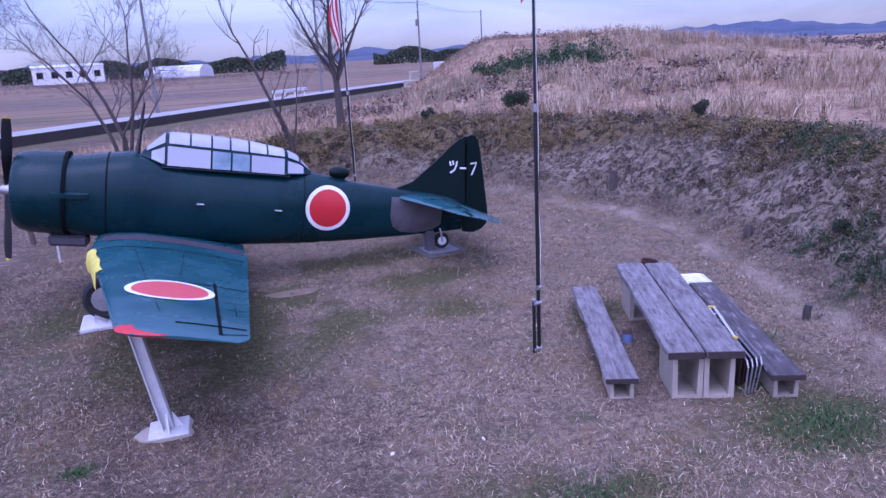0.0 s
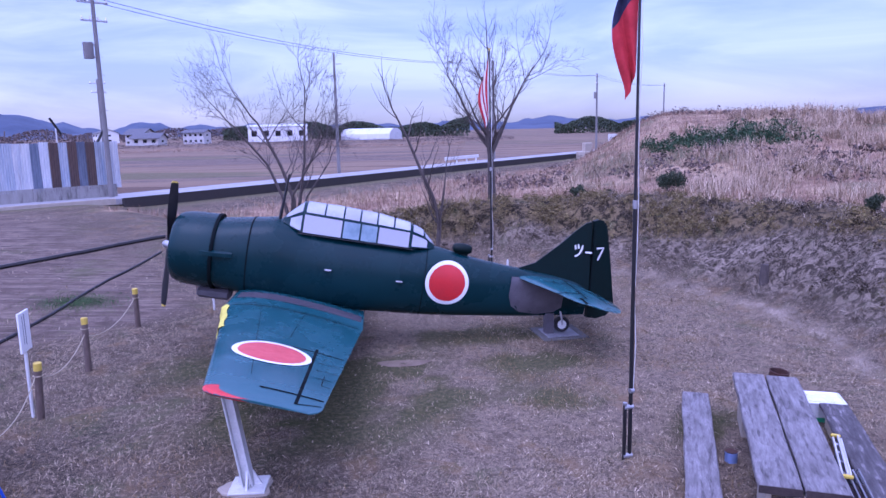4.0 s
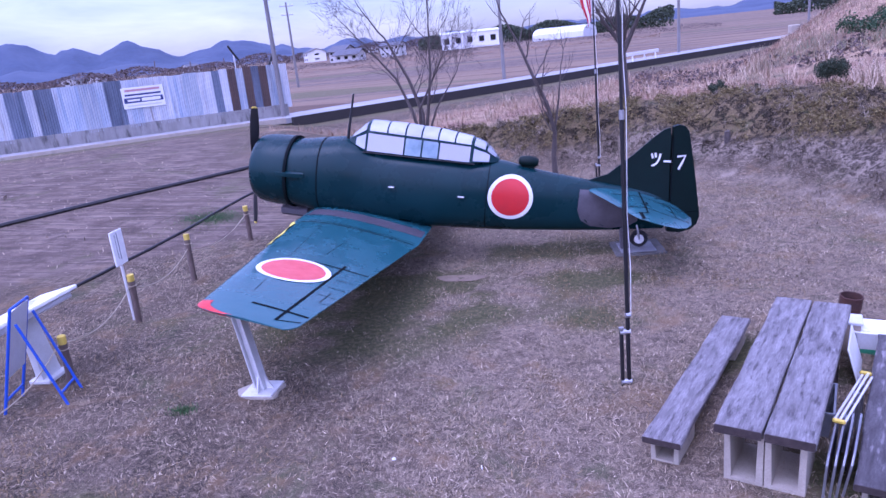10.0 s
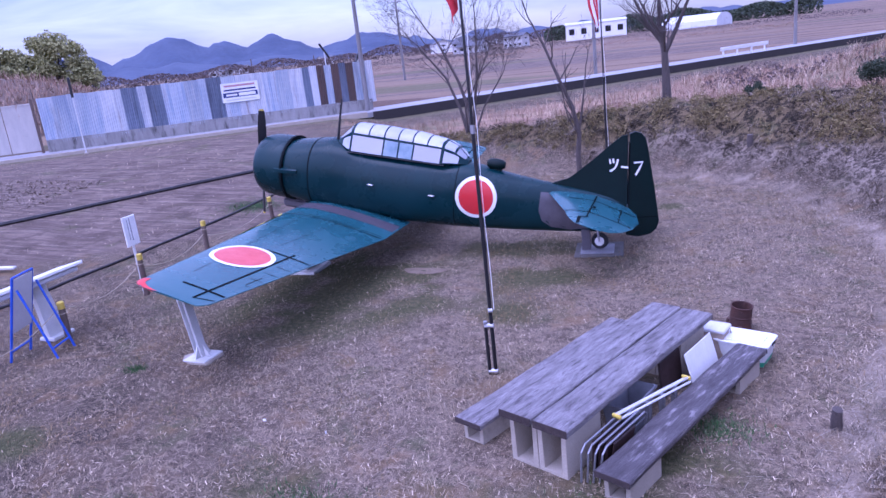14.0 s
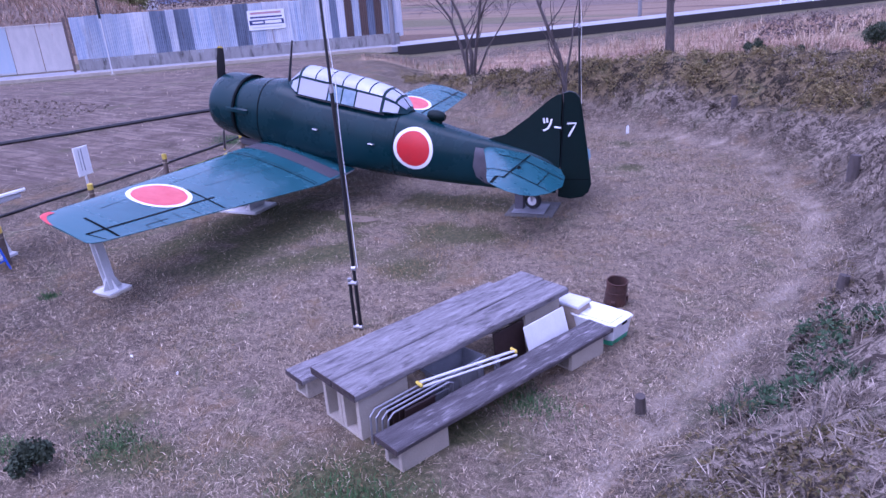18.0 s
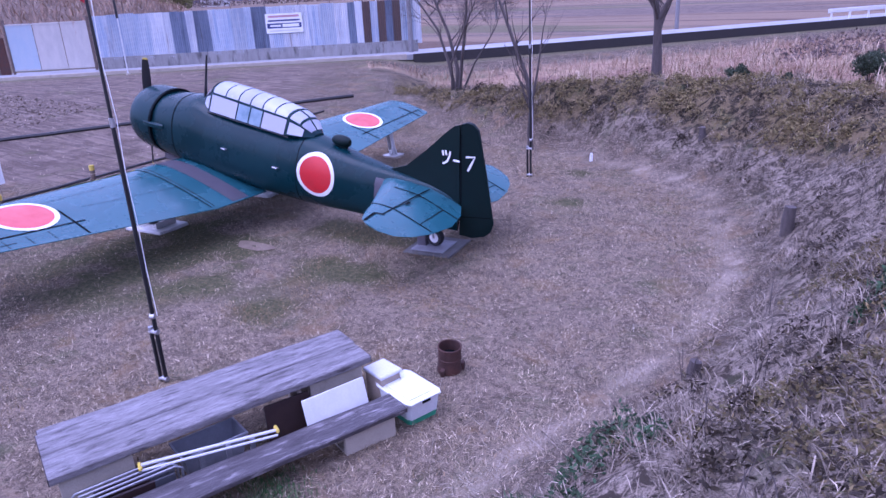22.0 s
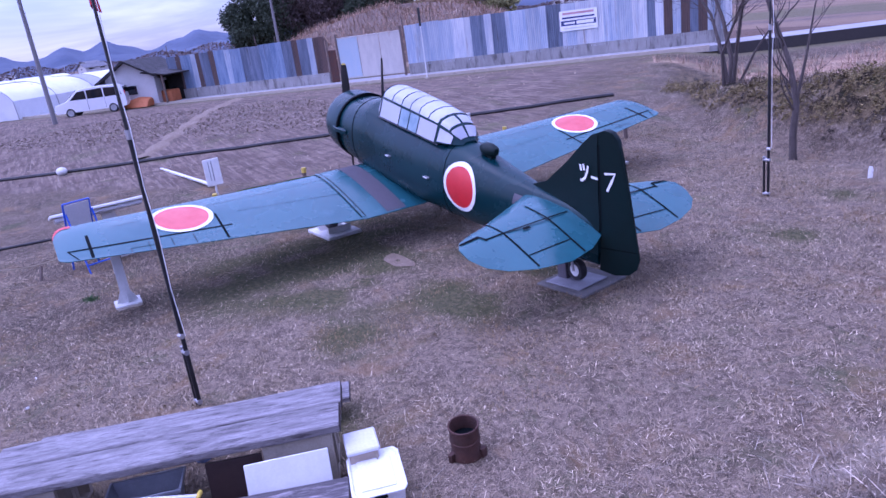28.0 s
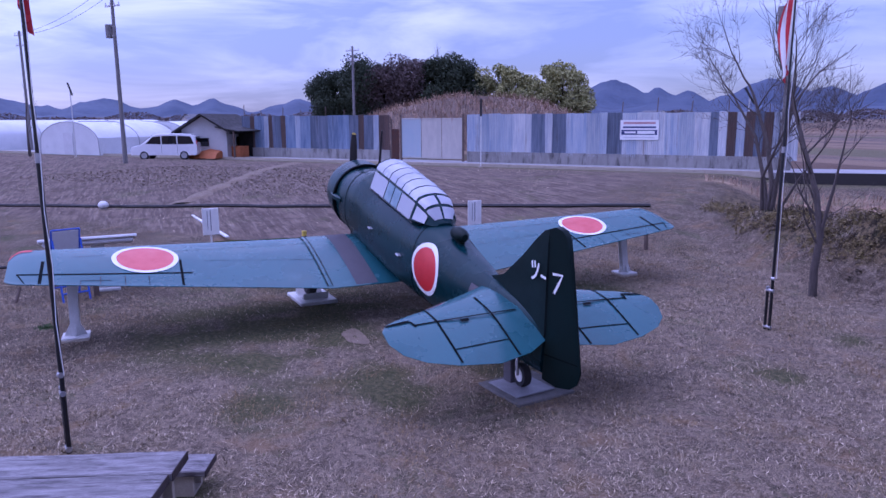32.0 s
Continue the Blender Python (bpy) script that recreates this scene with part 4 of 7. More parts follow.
        gap.add([(8.24, s * 0.056, 0.02), (8.78, s * 0.022, 0.10), (8.78, s * 0.022, 0.085), (8.24, s * 0.056, 0.0)], [(0, 1, 2, 3)])
    gap.v = [swung(p) for p in gap.v]
    part("rudder_gap", gap, MAT["gap"], rudder)
    # painted tail code, in brush strokes
    strokes = [[(7.60, 1.13), (7.635, 1.04)], [(7.675, 1.15), (7.705, 1.06)], [(7.79, 1.145), (7.78, 1.05), (7.74, 0.96), (7.67, 0.905), (7.63, 0.90)], [(7.88, 1.005), (8.03, 1.015)], [(8.15, 1.115), (8.34, 1.145), (8.29, 1.02), (8.225, 0.87)]]
    strokes = [[(8.38 - (8.36 - u) * 0.8, 0.985 + (w - 1.02) * 0.95) for u, w in st] for st in strokes]
    for s in (-1, 1):
        for st in strokes:
            g = Geo()
            rows = []
            for i, (u, w) in enumerate(st):
                a, b = st[max(0, i - 1)], st[min(len(st) - 1, i + 1)]
                l = math.hypot(b[0] - a[0], b[1] - a[1])
                nx, nw = -(b[1] - a[1]) / l * 0.018, (b[0] - a[0]) / l * 0.018
                yy = s * (0.062 if u < 8.1 else 0.064 - 0.035 * clamp01((u - 8.15) / 0.5))
                rows.append([q if u < 8.1 else swung(q) for q in ((u + nx, yy, w + nw), (u - nx, yy, w - nw))])
            g.loft(rows, False, False)
            part("tail_marking", g, MAT["white"], fin if st[0][0] < 8.1 else rudder, smooth=0)
    # body roundels
    for s in (-1, 1):
        for name, r0, r1, mat, lift in (("body_roundel", 0.0, 0.355, "red", 0.006), ("body_roundel_ring", 0.35, 0.42, "white", 0.008)):
            g = Geo()
            n, k = 48, 5
            g.loft([[(5.33 + (r0 + (r1 - r0) * i / k) * math.cos(TAU * j / n), s * (body_y(5.33 + (r0 + (r1 - r0) * i / k) * math.cos(TAU * j / n), 0.07 + (r0 + (r1 - r0) * i / k) * math.sin(TAU * j / n)) + lift), 0.07 + (r0 + (r1 - r0) * i / k) * math.sin(TAU * j / n)) for j in range(n + 1)] for i in range(k + 1)], False, False)
            part(name, g, MAT[mat], fus, "bright red roundel" if mat == "red" else "white roundel ring", smooth=3)
    # canopy: frames and panels on a domed section
    SILL, SHO = 0.645, 0.965

    def arch(u):
        """Sill, shoulder and roof of the canopy section at u."""
        roof = float(np.interp(u, [2.12, 2.5, 3.2, 3.9, 4.5, 4.75, 5.03], [0.84, 1.19, 1.19, 1.15, 1.06, 0.97, 0.70]))
        sho = float(np.interp(u, [2.12, 2.5, 4.5, 4.8, 5.03], [0.80, 1.0, 0.93, 0.84, 0.68]))
        sill = float(np.interp(u, [2.12, 2.45, 4.5, 5.03], [0.79, 0.655, 0.635, 0.66]))
        hs = float(np.interp(u, [2.12, 2.5, 4.5, 4.85, 5.03], [0.20, 0.375, 0.365, 0.27, 0.12]))
        return sill, sho, roof, hs

    def cpoint(u, k, lift=0.0):
        """k from 0 (port sill) over 2 (roof) to 4 (starboard sill)."""
        sill, sho, roof, hs = arch(u)
        s = -1 if k <= 2 else 1
        q = k if k <= 2 else 4 - k
        if q <= 1:
            y, w = hs * (1.12 - 0.28 * q), sill + (sho - sill) * q
        else:
            a = (q - 1) * math.pi / 2
            y, w = hs * 0.84 * math.cos(a), sho + (roof - sho) * math.sin(a)
        return (u, s * (y + lift * (1 if q < 1.5 else 0.3)), w + lift * (0 if q < 1 else 1))

    def cpatch(u0, u1, k0, k1, lift, inset=0.0):
        us = np.linspace(u0 + inset, u1 - inset, 5)
        ks = np.linspace(k0, k1, 7)
        return Geo().loft([[cpoint(u, k, lift) for k in ks] for u in us], False, False)

    can = part("canopy", Geo().loft([[cpoint(u, k) for k in np.linspace(0, 4, 25)] + [(u, 0.3 * arch(u)[3], arch(u)[0] - 0.06), (u, -0.3 * arch(u)[3], arch(u)[0] - 0.06)] for u in (2.13, 2.3, 2.5, 2.9, 3.3, 3.7, 4.1, 4.5, 4.75, 4.9, 5.02)]), MAT["green"], plane, "long framed greenhouse canopy with milky panels")
    cuts = [2.52, 3.25, 3.585, 3.91, 4.52]
    for a, b in zip(cuts, cuts[1:]):
        for k0, k1 in ((0.02, 0.95), (3.05, 3.98)):
            clear = 3.2 < a < 3.7
            part("canopy_panel", cpatch(a + 0.017, b - 0.017, k0, k1, 0.012), MAT["pane_blue"] if clear else MAT["milky_side"], can, "clear bluish canopy pane" if clear else "", smooth=2)
    tops = [2.54, 2.90, 3.25, 3.56, 3.88, 4.20, 4.52]
    for a, b in zip(tops, tops[1:]):
        part("canopy_panel", cpatch(a + 0.016, b - 0.016, 1.06, 2.94, 0.012), MAT["milky"], can, smooth=2)
    for k0, k1 in ((0.1, 0.9), (1.1, 1.95), (2.05, 2.9), (3.1, 3.9)):
        part("canopy_panel", cpatch(4.565, 4.77 if 1 < k0 < 2.9 else 4.86, k0, k1, 0.012), MAT["milky"], can, smooth=2)
        part("windshield_panel", cpatch(2.2 if 1 < k0 < 2.9 else 2.28, 2.49, k0, k1, 0.012), MAT["milky"], can, smooth=2)
    for k0, k1 in ((1.1, 1.95), (2.05, 2.9)):
        part("canopy_panel", cpatch(4.81, 4.97, k0, k1, 0.012), MAT["milky"], can, smooth=2)
    part("canopy_rail", Geo().tube([(2.45, -0.41, 0.625), (4.6, -0.395, 0.61)], 0.011, 6).tube([(2.45, 0.41, 0.625), (4.6, 0.395, 0.61)], 0.011, 6), MAT["black"], can)
    # direction-finder housing, mast, steps
    rings = [[(u, r * math.cos(TAU * j / 16), 0.70 + h * math.sin(TAU * j / 16)) for j in range(16)] for u, r, h in ((5.38, 0.02, 0.02), (5.40, 0.08, 0.07), (5.47, 0.115, 0.10), (5.58, 0.12, 0.11), (5.70, 0.10, 0.095), (5.76, 0.05, 0.06))]
    part("loop_housing", Geo().loft(rings).box((5.57, 0, 0.62), (0.26, 0.1, 0.12), 0.02), MAT["green_dark"], plane, "green teardrop aerial housing")
    part("antenna_mast", Geo().tube([(2.06, -0.1, 0.78), (2.14, -0.1, 1.66)], [0.032, 0.018], 8), MAT["black"], plane, "black antenna mast")
    for u, w in ((3.09, 0.05), (4.42, 0.0)):
        y = body_y(u, w)
        for s in (-1, 1):
            part("foot_step", Geo().box((u, s * (y + 0.03), w), (0.13, 0.07, 0.025), 0.008), MAT["steel"], plane, "small metal foot step")
    # undercarriage
    for s in (-1, 1):
        hub = local(-2.74, s * 1.38, 0.42)
        leg = part("landing_gear", Geo().tube([local(-2.35, s * 1.30, 1.05), local(-2.42, s * 1.30, 0.7), hub], [0.075, 0.06, 0.05], 10), MAT["steel"], plane, "main undercarriage leg")
        tyre = Geo()
        rr = []
        for i in range(9):
            a = TAU * i / 8
        n = 24
        prof = [(0.20, -0.07), (0.28, -0.10), (0.33, -0.07), (0.345, 0.0), (0.33, 0.07), (0.28, 0.10), (0.20, 0.07)]
        tyre.loft([[hub + THROT @ Vector((r * math.cos(TAU * j / n), yy + s * 0.1, r * math.sin(TAU * j / n))) for j in range(n)] for r, yy in prof])
        wheel = part("tyre", tyre, MAT["rubber"], leg, "black main wheel tyre")
        part("wheel_rim", Geo().loft([[hub + THROT @ Vector((r * math.cos(TAU * j / n), yy + s * 0.1, r * math.sin(TAU * j / n))) for j in range(n)] for r, yy in ((0.05, -0.09), (0.2, -0.075), (0.2, 0.075), (0.05, 0.09))]), MAT["steel"], leg)
        part("gear_door", Geo().box(local(-2.3, s * 1.52, 0.82), (0.4, 0.02, 0.42), 0.005), MAT["wing_green"], leg)
    hub = local(3.38, 0.02, 0.225)
    n = 20
    tw = part("tail_wheel", Geo().loft([[hub + THROT @ Vector((r * math.cos(TAU * j / n), yy, r * math.sin(TAU * j / n))) for j in range(n)] for r, yy in ((0.09, -0.05), (0.15, -0.055), (0.165, 0.0), (0.15, 0.055), (0.09, 0.05))]), MAT["rubber"], plane, "small black tail wheel")
    part("tail_wheel_rim", Geo().loft([[hub + THROT @ Vector((r * math.cos(TAU * j / n), yy, r * math.sin(TAU * j / n))) for j in range(n)] for r, yy in ((0.03, -0.062), (0.09, -0.057), (0.09, 0.057), (0.03, 0.062))]), MAT["white"], tw)
    fork = Geo()
    for s in (-1, 1):
        fork.tube([hub + Vector((0, s * 0.075, 0)), hub + Vector((-0.05, s * 0.075, 0.18)), hub + Vector((-0.1, s * 0.03, 0.3))], 0.02, 8)
    part("tail_wheel_fork", fork, MAT["steel"], tw)
    return plane


THROT = Euler((0, -THETA, 0)).to_matrix()
MAT["pane_blue"] = material("clear_canopy_pane", (0.11, 0.18, 0.215), 0.10, other=(0.22, 0.30, 0.34), scale=3, amount=0.9, fine_amount=0.1, bump=0.02)
build_plane()

# ---------------------------------------------------------------- round the aircraft
def build_wing_stand(x, y, m_label):
    z0 = gz(x, y)
    u = local(x - 0.2, y, 1.2)
    top = (PLANE @ Vector((u.x, u.y, wing_low(u.x, u.y)))).z + 0.01
    st = thing("wing_stand", m_label, "stand", pose(x, y, z0), group="wing stands")
    h = top - z0
    g = Geo()
    for s in (-1, 1):
        g.box((s * 0.055, 0, h / 2 + 0.03), (0.016, 0.15, h - 0.05), 0.003)
    g.box((0, 0, h / 2 + 0.03), (0.1, 0.014, h - 0.05))
    g.v = [(p[0] - 0.20 * p[2] / h, p[1], p[2]) for p in g.v]
    part("post", g, MAT["stand"], st, "white painted steel I-beam")
    g = Geo()
    for s in (-1, 1):
        g.loft([[(s * 0.06, yy, 0.06), (s * 0.15, yy, 0.06), (s * 0.055, yy, 0.24)] for yy in (-0.012, 0.012)])
        g.loft([[(xx, s * 0.07, 0.06), (xx, s * 0.17, 0.06), (xx, s * 0.075, 0.26)] for xx in (-0.012, 0.012)])
    part("gusset", g, MAT["stand"], st)
    part("base_plate", Geo().box((0, 0, 0.045), (0.42, 0.42, 0.025), 0.006), MAT["stand"], st)
    part("cradle", Geo().box((-0.2, 0, h - 0.01), (0.3, 0.24, 0.03), 0.008), MAT["stand"], st)
    slab = Geo()
    out = [(0.30 * math.cos(a) * (1 + 0.25 * math.sin(3 * a + x)), 0.27 * math.sin(a) * (1 + 0.2 * math.cos(2 * a))) for a in np.linspace(0, TAU, 15)[:-1]]
    slab.loft([[(a, b, -0.06) for a, b in out], [(a, b, 0.02) for a, b in out], [(a * 0.94, b * 0.94, 0.035) for a, b in out]])
    part("footing", slab, MAT["concrete"], st, "rough concrete footing")
    return st


build_wing_stand(-1.64, -5.66, "white steel stand under the port wing tip")
build_wing_stand(-1.72, 5.52, "white steel stand under the starboard wing tip")

for s in (-1, 1):
    pad = thing("wheel_pad", "whitewashed concrete pad under a main wheel", "slab", pose(-2.62, s * 1.47, 0, 0, 0, 4), group="wheel pads")
    part("slab", Geo().box((0, 0, 0.02), (1.05, 0.75, 0.11), 0.015), MAT["stand"], pad)
    part("chock", Geo().prism([(-0.3, 0.075), (-0.3, 0.2), (-0.12, 0.075)], -0.25, 0.25), MAT["stand"], pad)
    part("chock", Geo().prism([(0.3, 0.075), (0.3, 0.2), (0.16, 0.075)], -0.25, 0.25), MAT["stand"], pad)

tail = thing("tail_block", "grey concrete slab with steel block under the tail wheel", "slab", pose(3.35, 0.10, 0, 0, 0, 8))
part("slab", Geo().box((0, 0, -0.01), (0.93, 0.93, 0.09), 0.012), MAT["old_concrete"], tail)
part("plate", Geo().box((-0.03, -0.06, 0.05), (0.64, 0.62, 0.02), 0.006), MAT["grey_pale"], tail, "pale grey steel plate")
part("support", Geo().box((-0.24, -0.06, 0.26), (0.17, 0.17, 0.42), 0.01), MAT["grey_violet"], tail, "grey steel support block")

# ---------------------------------------------------------------- table, benches and what lies there
TABLE = pose(4.65, -5.895, -0.02, 0, 0, -21.3)


def gutter(parent, x, y, w, h, l, t, z=0.0):
    """A U-shaped concrete gutter block, open along its length."""
    g = Geo()
    o = [(-w / 2, h), (-w / 2, 0.0), (w / 2, 0.0), (w / 2, h), (w / 2 - t, h), (w / 2 - t * 1.25, t * 1.1), (-w / 2 + t * 1.25, t * 1.1), (-w / 2 + t, h)]
    rings = [[(x + a, yy, z + b) for a, b in o] for yy in (y - l / 2, y + l / 2)]
    k = len(g.v)
    g.v += rings[0] + rings[1]
    n = 8
    for j in range(n):
        g.f.append((j, (j + 1) % n, (j + 1) % n + n, j + n))
    for base in (0, n):
        g.f += [(base, base + 1, base + 6, base + 7), (base + 1, base + 2, base + 5, base + 6), (base + 2, base + 3, base + 4, base + 5)]
    return part("gutter_block", g, MAT["concrete"], parent, "U-shaped concrete gutter block", smooth=0)


def plank(parent, x, y0, y1, z, w, t, mat, bend=0.0, seed=0):
    rng = random.Random(seed)
    rings = []
    k = 14
    for i in range(k + 1):
        y = y0 + (y1 - y0) * i / k
        e = 0.006 * math.sin(5 * y + seed) + rng.uniform(-0.003, 0.003)
        lo, hi = -w / 2 - e, w / 2 + e * 0.6
        zz = z + bend * (2 * i / k - 1)
        b = 0.012
        rings.append([(x + lo, y, zz - t + b), (x + lo, y, zz - b), (x + lo + b, y, zz), (x, y, zz + 0.002), (x + hi - b, y, zz), (x + hi, y, zz - b), (x + hi, y, zz - t + b), (x + hi - b, y, zz - t), (x + lo + b, y, zz - t)])
    pl = part("plank", Geo().loft(rings), mat, parent, smooth=0.5)
    for ye, q in ((y0, -1), (y1, 1)):
        zz = z + bend * q
        part("plank_end", Geo().box((x, ye + q * 0.003, zz - t / 2 - 0.002), (w - 0.004, 0.01, t - 0.004), 0.002), MAT["plank_end"], pl, "dark end grain")
    return pl


def build_table():
    t = thing("picnic_table", "weathered two-plank timber table on concrete gutter blocks", "table", TABLE)
    plank(t, -0.213, -1.60, 1.62, 0.64, 0.402, 0.085, MAT["plank"], 0.025, 1)
    plank(t, 0.213, -1.60, 1.60, 0.64, 0.402, 0.085, MAT["plank"], 0.025, 2)
    for y, dz in ((-1.22, -0.02), (1.2, 0.02)):
        for x in (-0.17, 0.175):
            gutter(t, x, y, 0.335, 0.535 + dz, 0.62, 0.05)


def build_bench(x, y0, y1, z, name_label, mat, seed):
    b = thing("bench", name_label, "bench", TABLE, group="benches beside the table")
    plank(b, x, y0, y1, z, 0.37, 0.065, mat, 0.0, seed)
    gutter(b, x + 0.01, y0 + 0.36, 0.27, z - 0.07, 0.58, 0.04)
    gutter(b, x + 0.01, y1 - 0.42, 0.27, z - 0.07, 0.58, 0.04)


build_table()
build_bench(-0.90, -1.58, 1.66, 0.305, "weathered grey timber bench on concrete blocks", MAT["plank"], 3)
build_bench(0.89, -1.62, 1.62, 0.325, "dark stained timber bench on concrete blocks", MAT["plank_dark"], 4)


def folding_chair(i):
    c = thing("folding_chair", "folded steel-tube chair with dark brown seat, on its edge", "chair", TABLE @ pose(0.475 + 0.047 * i, -1.02 + 0.03 * i, 0.005, 0, 3 + 2 * i, 0), group="folded chairs")
    g = Geo()
    g.tube([(0, -0.48, 0.03), (0, -0.48, 0.36), (0, -0.42, 0.42), (0, 0.30, 0.44), (0, 0.36, 0.40), (0, 0.36, 0.05)], 0.011, 8)
    part("frame", g, MAT["steel_bright"], c, "bright steel tube frame")
    part("seat", Geo().box((0.0, -0.08, 0.21), (0.022, 0.40, 0.34), 0.009), MAT["brown"], c)
    part("backrest", Geo().box((0.012, 0.2, 0.24), (0.018, 0.18, 0.3), 0.008), MAT["grey_dark"], c)


for i in range(4):
    folding_chair(i)

lad = thing("folded_frame", "folded white aluminium tent frame with yellow end caps", "frame", TABLE @ pose(0.545, -0.26, 0.03, 0, 0, -6))
for dx, dz in ((0.0, 0.43), (0.05, 0.455), (0.085, 0.42)):
    part("bar", Geo().tube([(dx, -0.62, dz), (dx + 0.02, 0.62, dz - 0.09)], 0.013, 8), MAT["board"], lad)
for y in (-0.38, -0.1, 0.15, 0.38):
    part("leg", Geo().box((0.05, y, 0.17), (0.06, 0.05, 0.40), 0.006), MAT["steel_bright"], lad)
for y in (-0.63, 0.63):
    part("end_cap", Geo().box((0.045, y, 0.44 - 0.08 * (y > 0)), (0.11, 0.035, 0.045), 0.012), MAT["postcap"], lad, "yellow end cap")

solo("whiteboard", Geo().box((0, 0, 0.24), (0.02, 0.74, 0.48), 0.006), MAT["white"], "white panel leaning against the table block", "board", TABLE @ pose(0.58, 1.10, 0.005, 0, -16, 2))
solo("brown_panel", Geo().box((0, 0, 0.24), (0.03, 0.5, 0.46), 0.006), MAT["brown"], "dark brown board standing under the table", "board", TABLE @ pose(0.36, 0.62, 0.005, 0, -5, 0))
bin_ = Geo()
bin_.loft([[(sx * a, sy * b, z) for sx, sy in ((-1, -1), (1, -1), (1, 1), (-1, 1))] for a, b, z in ((0.13, 0.26, 0.0), (0.16, 0.31, 0.30), (0.185, 0.335, 0.30), (0.185, 0.335, 0.325), (0.165, 0.315, 0.325), (0.135, 0.265, 0.02))])
solo("storage_bin", bin_, MAT["grey_bin"], "grey plastic storage bin under the table", "bin", TABLE @ pose(0.26, -0.20, 0.005, 0, 0, 4), smooth=0.3)

tub = thing("plastic_tub", "translucent white plastic tub with a green base", "tub", TABLE @ pose(0.72, 1.86, -0.01, 0, 0, -86))
g = Geo()
g.loft([[(sx * a, sy * b, z) for sx, sy in ((-1, -0.8), (-0.85, -1), (0.85, -1), (1, -0.8), (1, 0.8), (0.85, 1), (-0.85, 1), (-1, 0.8))] for a, b, z in ((0.196, 0.28, 0.10), (0.215, 0.31, 0.305), (0.235, 0.33, 0.308), (0.235, 0.33, 0.325), (0.215, 0.31, 0.33), (0.20, 0.29, 0.312))])
part("body", g, MAT["plastic"], tub, smooth=0.4)
g = Geo()
g.loft([[(sx * a, sy * b, z) for sx, sy in ((-1, -0.8), (-0.85, -1), (0.85, -1), (1, -0.8), (1, 0.8), (0.85, 1), (-0.85, 1), (-1, 0.8))] for a, b, z in ((0.182, 0.258, 0.0), (0.196, 0.28, 0.098))])
part("base", g, MAT["plastic_green"], tub, "green base")
part("handle_slot", Geo().box((0, 0.333, 0.30), (0.11, 0.008, 0.035), 0.003), MAT["gap"], tub)
part("lid_rib", Geo().box((0.0, 0.0, 0.318), (0.3, 0.46, 0.012), 0.004), MAT["plastic"], tub)

ctn = thing("carton", "beige carton with a pale foam lid", "box", TABLE @ pose(0.36, 1.76, -0.01, 0, 0, 6))
part("body", Geo().box((0, 0, 0.20), (0.31, 0.26, 0.40), 0.006), MAT["cardboard"], ctn)
part("lid", Geo().box((0, 0, 0.42), (0.35, 0.30, 0.045), 0.012), MAT["board"], ctn, "pale foam lid")
part("strap", Geo().tube([(0.17, 0.1, 0.40), (0.2, 0.12, 0.22), (0.18, 0.05, 0.06)], 0.008, 6), MAT["rope"], ctn)

can = thing("paint_tin", "small blue and white tin under the table", "tin", TABLE @ pose(-0.52, 0.12, 0.0))
part("body", Geo().tube([(0, 0, 0), (0, 0, 0.15)], 0.075, 16), MAT["blue_pale"], can)
part("lid", Geo().tube([(0, 0, 0.15), (0, 0, 0.162)], 0.072, 16), MAT["rust"], can, "rusty lid")

drum = thing("burn_can", "rusted iron can with a ragged foot", "can", pose(5.92, -3.48, gz(5.92, -3.48) - 0.01, 5, 4, 20))
n = 22
g = Geo()
g.loft([[(r * math.cos(TAU * j / n), r * math.sin(TAU * j / n), z + jag * 0.03 * math.sin(5 * j)) for j in range(n)] for r, z, jag in ((0.15, 0.0, 0), (0.155, 0.05, 0), (0.14, 0.09, 0), (0.14, 0.2, 0), (0.147, 0.21, 0), (0.14, 0.22, 0), (0.14, 0.34, 0), (0.148, 0.35, 0), (0.132, 0.35, 0), (0.13, 0.05, 0))])
part("body", g, MAT["rust"], drum)
part("ash", Geo().tube([(0, 0, 0.02), (0, 0, 0.22)], 0.128, 16), MAT["gap"], drum)
part("rim", Geo().tube([(0.14 * math.cos(a), 0.14 * math.sin(a), 0.355) for a in np.linspace(0, TAU, 21)], 0.009, 6), MAT["rust"], drum)
for a in (0.4, 2.3, 4.4):
    part("foot_flap", Geo().box((0.16 * math.cos(a), 0.16 * math.sin(a), 0.05), (0.05, 0.07, 0.12), 0.005, pose(0, 0, 0, 0, 0, 0)), MAT["rust"], drum)

for x, y, h, r in ((6.86, -5.98, 0.24, 0.055), (8.62, -2.75, 0.22, 0.07), (8.75, 2.3, 0.45, 0.10), (6.1, 7.3, 0.3, 0.08)):
    z = gz(x, y)
    stump = Geo()
    stump.tube([(0, 0, -0.1), (0.0, 0, h * 0.5), (0.02, 0.01, h)], [r * 1.15, r, r * 0.9], 12)
    solo("stump", stump, MAT["bark"], "short weathered tree stump in the bank grass", "stump", pose(x, y, z, random.uniform(-6, 6), random.uniform(-6, 6), 40 * x), group="stumps")


